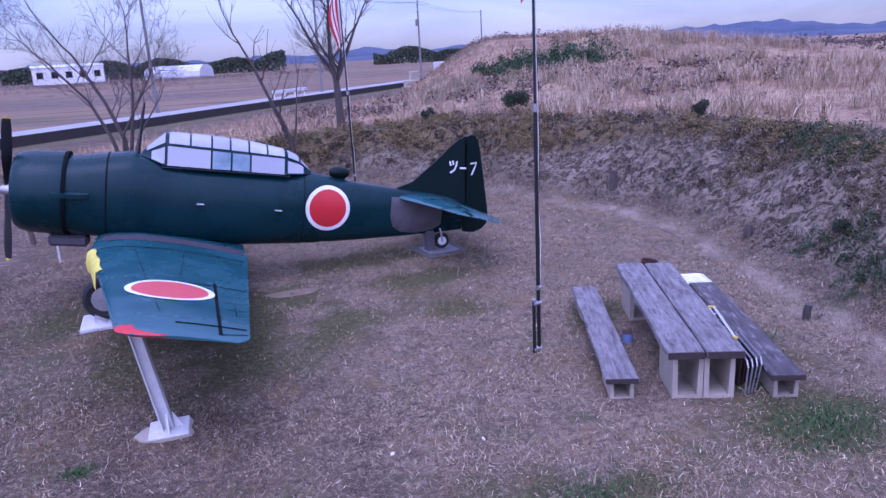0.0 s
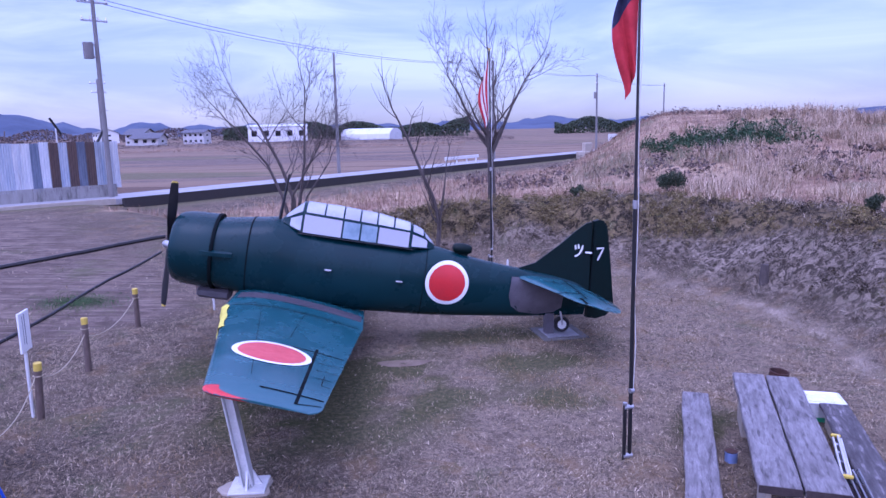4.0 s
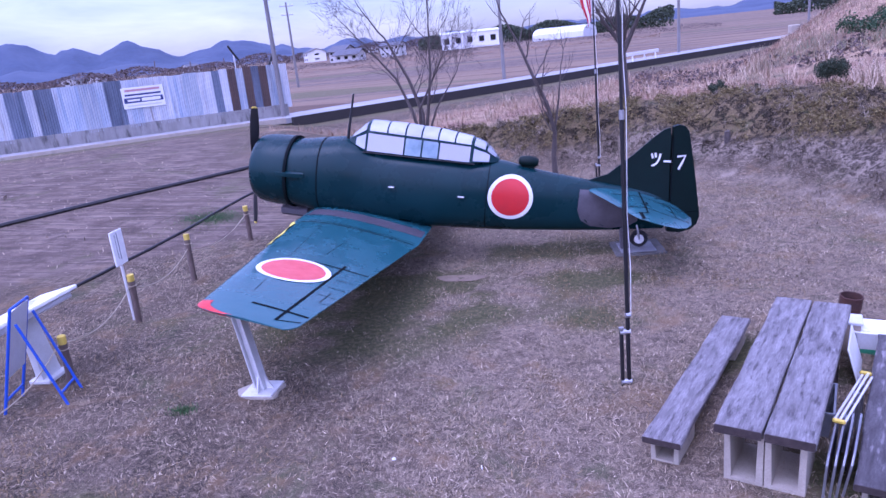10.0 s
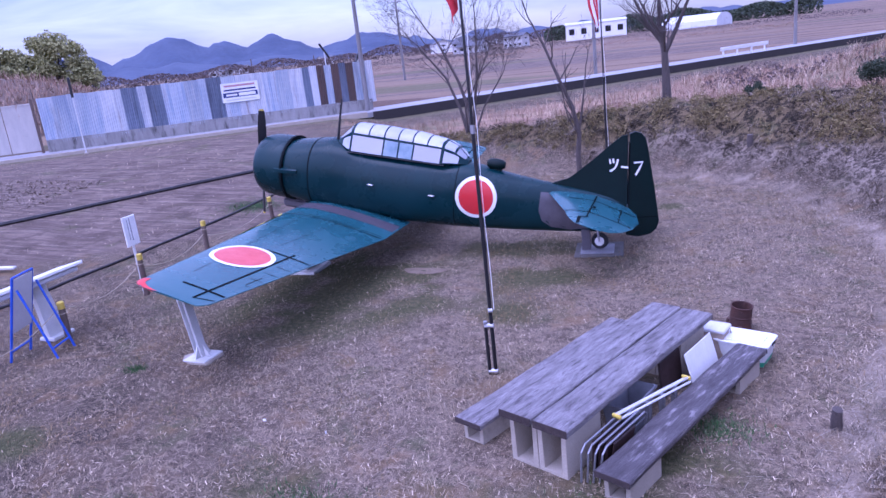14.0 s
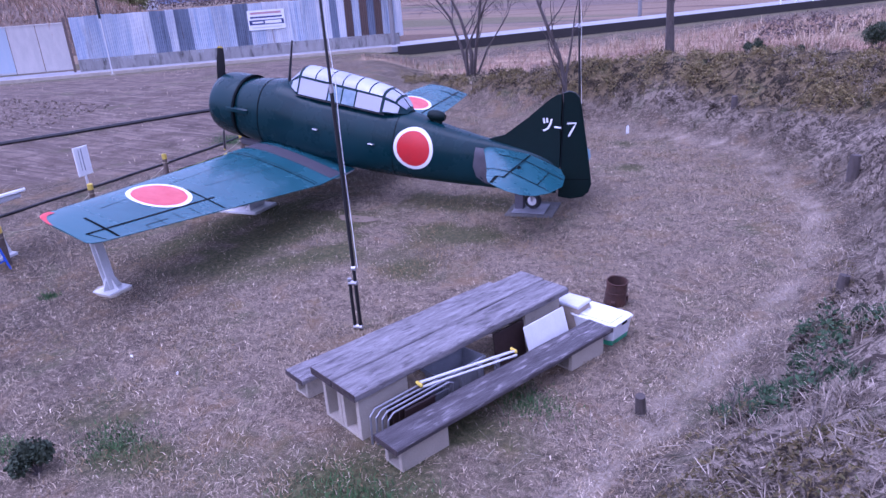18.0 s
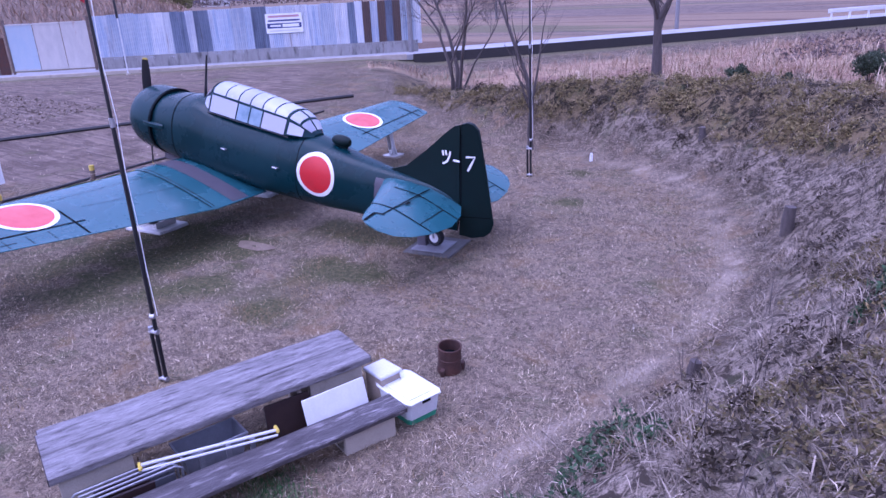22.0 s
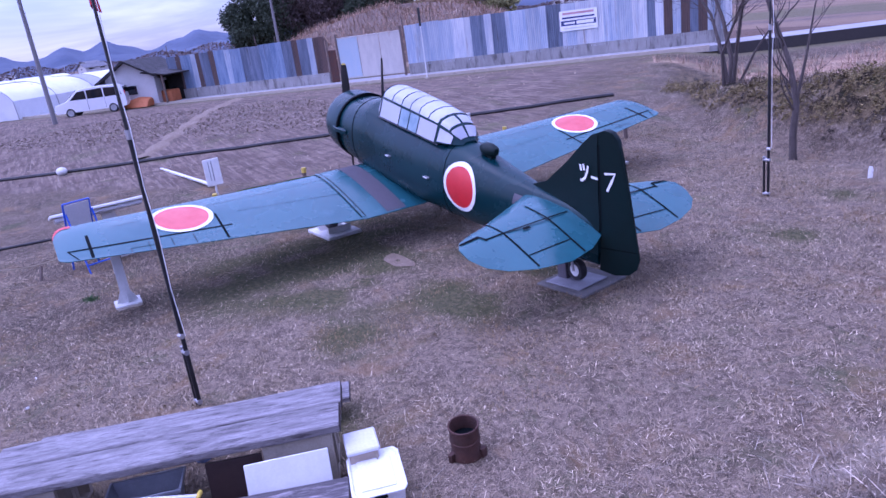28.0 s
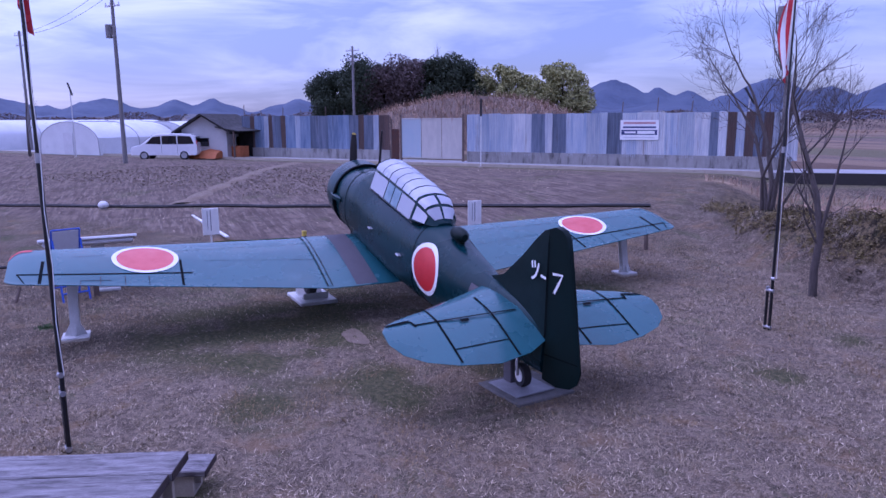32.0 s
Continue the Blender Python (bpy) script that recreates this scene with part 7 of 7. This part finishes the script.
def clumps(centres, per, spread, rise, rng):
    """Points gathered in low tussocks round their centres."""
    n = len(centres)
    k = np.repeat(np.arange(n), per)
    r = spread * rng.uniform(0.5, 1.5, n)[k]
    a, q = rng.uniform(0, TAU, len(k)), np.sqrt(rng.random(len(k)))
    p = centres[k].copy()
    p[:, 0] += r * q * np.cos(a)
    p[:, 1] += r * q * np.sin(a)
    p[:, 2] = height(p[:, 0], p[:, 1]) + r * rise * (1 - q * q) * rng.uniform(0.5, 1.1, len(k))
    return p


def leafy_keep(x, y):
    return cover(x, y)[:, 1] * zones(x, y)[:, 0] * (1 - cover(x, y)[:, 2])


def low_keep(x, y):
    return clamp01(cover(x, y)[:, 1] * (1 - zones(x, y)[:, 0]) + 0.5 * cover(x, y)[:, 3])


blades(scatter(780000, -7.5, 8.6, -11.8, 9.5, lawn_keep, RNG), 0.075, 0.0036, 2.4, RNG, MAT["straw"], "lawn_straw", "short matted straw-coloured lawn grass")


def moss_keep(x, y):
    z = zones(x, y)[:, 1]
    fleck = sstep(vnoise(x, y, 2.6, 5), 0.40, 0.62)
    faint = 0.22 * sstep(vnoise(x, y, 0.7, 17), 0.50, 0.66)
    return (1 - cover(x, y)[:, 1]) * clamp01(z * (0.25 + 0.85 * fleck) + faint * fleck)


def ochre_keep(x, y):
    c = cover(x, y)
    return (1 - c[:, 0]) * (1 - c[:, 1]) * sstep(vnoise(x, y, 0.9, 21), 0.46, 0.66) * (0.2 + 0.8 * sstep(vnoise(x, y, 3.0, 23), 0.36, 0.6))


blades(scatter(210000, -10, 9, -11.5, 9.5, moss_keep, RNG), 0.050, 0.0034, 1.4, RNG, MAT["moss_grass"], "lawn_green", "short mossy olive grass patches in the lawn")
blades(scatter(200000, -7, 9, -11.5, 9.5, ochre_keep, RNG), 0.075, 0.0034, 2.0, RNG, MAT["ochre_grass"], "lawn_ochre", "ochre brown dry grass patches in the lawn")
spots = [(-2.5, -6.2, 0.16), (2.0, -8.5, 0.42), (0.1, -9.25, 0.5), (0.95, -9.1, 0.3), (4.9, -8.3, 0.6), (-7.6, 3.6, 0.8), (5.7, -6.2, 0.4)]
pts = np.concatenate([RNG.normal(size=(int(150 + 4500 * r * r), 2)) * (0.6 * r, 0.4 * r) + (cx, cy) for cx, cy, r in spots])
pts = np.column_stack([pts, height(pts[:, 0], pts[:, 1])])
blades(pts, 0.06, 0.004, 1.0, RNG, MAT["green_grass"], "green_tufts", "fresh green grass patches in the dry lawn")
# lower bank: flattened grey straw lying in tangles
c_ = scatter(11000, -9, 12.5, -14, 13, low_keep, RNG)
blades(clumps(c_, 26, 0.16, 0.35, RNG), 0.17, 0.0036, 2.6, RNG, MAT["bank_straw"], "bank_straw", "tangled flattened grey straw on the lower bank")
p = scatter(9000, -7, 9.5, -11.5, 9.5, lambda x, y: (0.02 + 0.9 * np.exp(-((np.where(line_distance(x, y, FOOT)[1] < 0, 1, -1) * line_distance(x, y, FOOT)[0] - 0.1) / 0.9) ** 2)) * (1 - cover(x, y)[:, 0]), RNG)
p[:, 2] += 0.02
blades(p, 0.17, 0.0022, 5.0, RNG, MAT["loose_straw"], "loose_straw", "loose pale straw stems lying on the lawn edge")
# upper bank: lumps of olive and brown leaves over ground painted dark as shaded hollows
c_ = scatter(16000, -10, 12.5, -6, 14, lambda x, y: leafy_keep(x, y) * sstep(vnoise(x, y, 0.6, 5), 0.44, 0.56), RNG)
v, f = leaf_quads(clumps(c_, 40, 0.16, 1.1, RNG), 0.036, RNG, 0.45, 0.34)
tagged(new("bank_leaf_litter", quick("bank_leaf_litter", v, f, MAT["litter"])), "lumpy cover of olive and brown leaves on the bank", "weeds", kind="stuff")
c_ = scatter(1500, -9, 12.5, -12, 13.5, lambda x, y: cover(x, y)[:, 1] * (1 - cover(x, y)[:, 2]) * sstep(vnoise(x, y, 1.6, 9), 0.40, 0.6), RNG)
blades(clumps(c_, 60, 0.17, 1.0, RNG), 0.20, 0.0045, 1.6, RNG, MAT["bank_straw"], "bank_tussocks", "dry grass tussocks on the bank")
c_ = scatter(1500, -9, 12.5, -10, 13.5, lambda x, y: cover(x, y)[:, 1] * (1 - cover(x, y)[:, 2]) * sstep(vnoise(x, y, 1.3, 14), 0.42, 0.6), RNG)
v, f = leaf_quads(clumps(c_, 70, 0.20, 1.2, RNG), 0.034, RNG, 0.3, 0.34)
tagged(new("bank_brush", quick("bank_brush", v, f, MAT["brush"])), "dark brown dead brush in lumps on the bank", "weeds", kind="stuff")
blades(scatter(60000, -10, 12.5, -8, 14, leafy_keep, RNG), 0.18, 0.003, 1.5, RNG, MAT["bank_straw"], "bank_stalks", "dead stalks among the bank weeds")
# green and brown weeds on the bank near the path
c_ = scatter(2600, 6.0, 12.5, -13, -0.5, lambda x, y: cover(x, y)[:, 1] * (wobble(x, y, 1.9, 9) > 0.05), RNG)
v, f = leaf_quads(clumps(c_, 40, 0.13, 0.9, RNG), 0.026, RNG, 0.3, 0.28)
tagged(new("bank_weeds", quick("bank_weeds", v, f, MAT["weed"])), "low clumps of olive and brown weeds on the bank", "weeds", kind="stuff")
c_ = scatter(900, 7.6, 12.0, -12, -2.5, lambda x, y: cover(x, y)[:, 1] * (wobble(x, y, 1.2, 4) > 0.25), RNG)
blades(clumps(c_, 34, 0.12, 0.3, RNG), 0.13, 0.005, 1.3, RNG, MAT["thicket"], "bank_green", "green weed clumps on the bank")
c_ = scatter(420, 7.4, 12.0, -12, -1.0, lambda x, y: cover(x, y)[:, 1] * (wobble(x, y, 1.2, 4) > 0.2), RNG)
v, f = leaf_quads(clumps(c_, 90, 0.17, 1.5, RNG), 0.028, RNG, 0.3, 0.4)
tagged(new("bank_shrubs", quick("bank_shrubs", v, f, MAT["thicket"])), "dark green leafy weed clumps on the bank", "weeds", kind="stuff")
c_ = scatter(160, 7.6, 12.0, -12, 2.0, lambda x, y: cover(x, y)[:, 1] * 0.6, RNG)
blades(clumps(c_, 5, 0.10, 0.1, RNG), 0.45, 0.005, 0.5, RNG, MAT["bark"], "dead_stems", "thin dark dead weed stems on the bank")
# beyond the bank: reddish grass, pale tussocks, green scrub
blades(scatter(80000, -16, 34, 8, 52, tall_keep, RNG), 0.42, 0.009, 0.9, RNG, MAT["rust_grass"], "tall_grass", "tall reddish dry grass beyond the bank")
c_ = scatter(2300, -4, 34, 3, 34, lambda x, y: cover(x, y)[:, 2] * (wobble(x, y, 0.8, 4) > -0.1) * (0.15 + 0.85 * sstep(x - 0.5 * y, 3.0, 6.0)), RNG)
blades(clumps(c_, 34, 0.26, 0.15, RNG), 0.85, 0.010, 0.8, RNG, MAT["pale_grass"], "pale_tussocks", "tall pale dry grass tussocks behind the bank")
c_ = scatter(3000, 4, 70, 14, 80, lambda x, y: cover(x, y)[:, 2] * (wobble(x, y, 0.33, 8) > 0.0) * sstep(0.64 * x + 0.77 * y, 18, 26), RNG)
v, f = leaf_quads(clumps(c_, 26, 0.5, 1.0, RNG), 0.10, RNG, 0.3, 0.4)
tagged(new("scrub", quick("scrub", v, f, MAT["leaf_brown"])), "dark low scrub on the hill slope", "scrub", kind="stuff")
c_ = scatter(700, 15, 25, 24, 31, lambda x, y: np.exp(-((x - 19.5) / 3.6) ** 2 - ((y - 27.6) / 2.2) ** 2), RNG)
v, f = leaf_quads(clumps(c_, 60, 0.42, 1.3, RNG), 0.075, RNG, 0.3, 0.5)
tagged(new("green_thicket", quick("green_thicket", v, f, MAT["thicket"])), "green bramble thicket on the hill slope", "scrub", kind="stuff")
blades(scatter(16000, -30, -7, -14, 18, lambda x, y: cover(x, y)[:, 0] * patch(x, y, 0.8, 6) * 0.8, RNG), 0.11, 0.007, 1.6, RNG, MAT["straw"], "field_stubble", "sparse dry stubble on the field")
p = scatter(26000, -34, -16, -16, 6, lambda x, y: (0.25 + 0.75 * vnoise(x, y, 0.8, 3)) * sstep(-0.624 * x + 0.781 * y, 12, 13) * (1 - sstep(-0.624 * x + 0.781 * y, 19.5, 21)), RNG)
p[:, 2] += 0.03
v, f = leaf_quads(p, 0.05, RNG, 0.85, 0.6)
tagged(new("field_clods", quick("field_clods", v, f, MAT["dry_soil"])), "turned clods and dead leaves on the field", "soil", kind="stuff")

a_ = RNG.uniform(0, TAU, 14000)
r_ = np.sqrt(RNG.random(14000)) * 0.97
mp_ = np.stack([15 * r_ * np.cos(a_), 11 * r_ * np.sin(a_), 5.0 * (1 - r_ ** 2.2) ** 0.8 * (1 + 0.10 * np.sin(3 * a_ + 4 * r_)) - 0.35], 1)
mo = blades(mp_, 0.8, 0.02, 1.0, RNG, MAT["rust_grass"], "mound_grass", "long dry grass over the mound")
mo.matrix_basis = pose(*MOUND)


# ---------------------------------------------------------------- distance
PEAKS = [(189.3, 1.75, 4), (182.3, 1.74, 3), (177.7, 1.5, 2.5), (174.8, 1.68, 2.5), (168.2, 1.6, 3.5), (160, 1.5, 4), (152, 1.7, 4), (143.8, 3.1, 3.6), (140.6, 2.3, 2.5), (138.3, 2.0, 2.5), (132.8, 2.85, 4), (128.8, 2.3, 2.5), (125.5, 2.35, 3), (118.3, 1.8, 4), (114.4, 1.0, 3), (109.2, 1.0, 2.5), (105, 0.9, 2), (101, 0.7, 3), (92, 0.6, 5), (78, 0.8, 5), (66, 1.0, 6), (50, 1.2, 9), (200, 1.6, 6), (212, 1.4, 6), (225, 1.5, 8)]


def mountains(name, label, r, scale, seed, mat):
    """A ridge of pointed peaks: bearing and rise in degrees, and how wide each spreads."""
    g = Geo()
    n = 900
    rows = []
    for i in range(n + 1):
        a = TAU * i / n
        deg = math.degrees(a)
        el = 0.55
        for az, top, w in PEAKS:
            q = abs((deg - az - 7 * (scale < 1) + 180) % 360 - 180) / w
            el = max(el, top * math.exp(-abs(q) ** 1.35 * 0.75))
        el += 0.09 * math.sin(47 * a + seed) + 0.07 * (1 - 2 * abs(math.sin(83 * a + seed))) + 0.035 * math.sin(231 * a) + 0.02 * math.sin(517 * a + 1)
        h = 4 + r * math.tan(radians(max(0.15, el * scale)))
        c, s = math.cos(a), math.sin(a)
        rows.append([(r * 0.86 * c, r * 0.86 * s, -2), (r * 0.94 * c, r * 0.94 * s, h * (0.5 + 0.08 * math.sin(120 * a))), (r * c, r * s, h), (r * 1.15 * c, r * 1.15 * s, -2)])
    g.loft(rows, False, False)
    return solo(name, g, mat, label, "mountains", kind="structure", smooth=3)


# the blue of distance haze is mixed into the hills' base colour
MAT["hills"] = material("hazed_wooded_hills", (0.058, 0.080, 0.135), 0.95, other=(0.036, 0.054, 0.10), scale=0.006, amount=0.9, fine=0.05, fine_amount=0.4, bump=0)
mountains("backdrop_hills", "distant wooded mountain ridge, blue haze in its colour", 2900, 1.0, 0.7, MAT["hills"])
mountains("backdrop_foothills", "lower dark wooded hills, blue haze in their colour", 1900, 0.45, 2.9, MAT["hills"])

# houses, halls and woods across the fields
build_house("farmhouse", "two-storey farmhouse with grey tiled roof", pose(-87.6, 236.6, 0.9, 0, 0, 70), 6.5, 7, 4.0, 1.6, MAT["plaster"], MAT["roof"], 0.8, 2, 3, "houses")
build_house("farmhouse", "low farmhouse wing with grey tiled roof", pose(-82.2, 229.4, 0.9, 0, 0, 80), 6, 9, 2.6, 1.4, MAT["plaster"], MAT["roof"], 0.8, 1, 3, "houses")
build_house("farmhouse", "beige two-storey house with flat-pitched roof", pose(-70.4, 243.0, 0.9, 0, 0, 80), 6, 7.5, 4.0, 0.9, MAT["plaster"], MAT["roof"], 0.6, 2, 4, "houses")
build_house("warehouse", "long white warehouse across the fields", pose(-46.5, 267.5, 0.9, 0, 0, 102), 12, 22, 5.6, 0.8, MAT["white"], MAT["film"], 0.3, 1, 5, "halls")
for i in range(26):
    rng = random.Random(300 + i)
    a = radians(rng.uniform(104, 236))
    r = rng.uniform(380, 800)
    x, y = r * math.cos(a), r * math.sin(a)
    build_house("house", "distant house with dark tiled roof", pose(x, y, 0.9, 0, 0, rng.uniform(0, 180)), rng.uniform(7, 10), rng.uniform(9, 14), rng.uniform(3, 5.5), rng.uniform(1.2, 2), MAT["plaster"] if i % 3 else MAT["white"], MAT["roof"], 0.6, 1 + i % 2, 2, "distant houses")


def woods(name, label, a0, a1, r, h, n, mat, seed):
    rng = np.random.default_rng(seed)
    a = np.radians(rng.uniform(a0, a1, n))
    rr = r * rng.uniform(0.94, 1.08, n)
    env = h * (0.55 + 0.45 * np.abs(np.sin(a * 41 + seed) * np.cos(a * 17)))
    p = np.stack([rr * np.cos(a), rr * np.sin(a), 0.5 + env * rng.random(n) ** 0.6], 1)
    v, f = leaf_quads(p, h * 0.055, rng, 0.0, 0.8)
    tagged(new(name, quick(name, v, f, mat)), label, "woods", kind="stuff")


woods("far_woods", "dark line of distant woods", 84, 104, 330, 9, 16000, MAT["leaf_dark"], 1)
woods("far_woods", "dark line of distant woods", 62, 77, 330, 8, 14000, MAT["leaf_dark"], 2)
woods("field_scrub", "low brown scrub along the field edges", 84, 128, 135, 1.3, 12000, MAT["rust_grass"], 5)
woods("field_scrub", "low brown scrub along the field edges", 84, 126, 105, 0.7, 9000, MAT["rust_grass"], 8)
woods("field_scrub", "low brown scrub along the field edges", 80, 130, 190, 2.0, 12000, MAT["leaf_brown"], 6)
woods("far_woods", "brown scrub line across the fields", 98, 150, 420, 8, 22000, MAT["leaf_brown"], 3)
woods("far_woods", "grey-brown trees at the foot of the mountains", 150, 240, 480, 9, 24000, MAT["leaf_brown"], 4)
# guard rail and white box sign by the lane
rail = thing("guard_rail", "short white guard rail on the far lane edge", "guard rail", pose(5.9, 50.0, ROAD_Z, 0, 0, 54.5))
part("beam", Geo().box((0, 0, 0.65), (6.0, 0.06, 0.28), 0.02), MAT["white"], rail)
for x in (-2.6, -0.9, 0.9, 2.6):
    part("post", Geo().tube([(x, 0.05, -0.1), (x, 0.05, 0.75)], 0.06, 8), MAT["white"], rail)
bs = thing("board_sign", "pale sign board beside the lane at the hill foot", "sign", pose(25.04, 67.39, gz(23.5, 66.5), 0, 0, 30))
part("panel", Geo().box((0, 0, 1.2), (1.9, 0.08, 1.5), 0.02), MAT["white"], bs)
for x in (-0.8, 0.8):
    part("post", Geo().box((x, 0, 0.3), (0.1, 0.1, 0.9)), MAT["steel"], bs)
mon = thing("stone_marker", "grey stone monument by the lane", "monument", pose(22.06, 67.98, gz(20.6, 67), 0, 0, 30))
part("plinth", Geo().box((0, 0, 0.4), (2.2, 1.4, 0.9), 0.05), MAT["concrete"], mon)
part("stele", Geo().box((0, 0, 1.3), (1.2, 0.5, 1.1), 0.08), MAT["concrete"], mon)
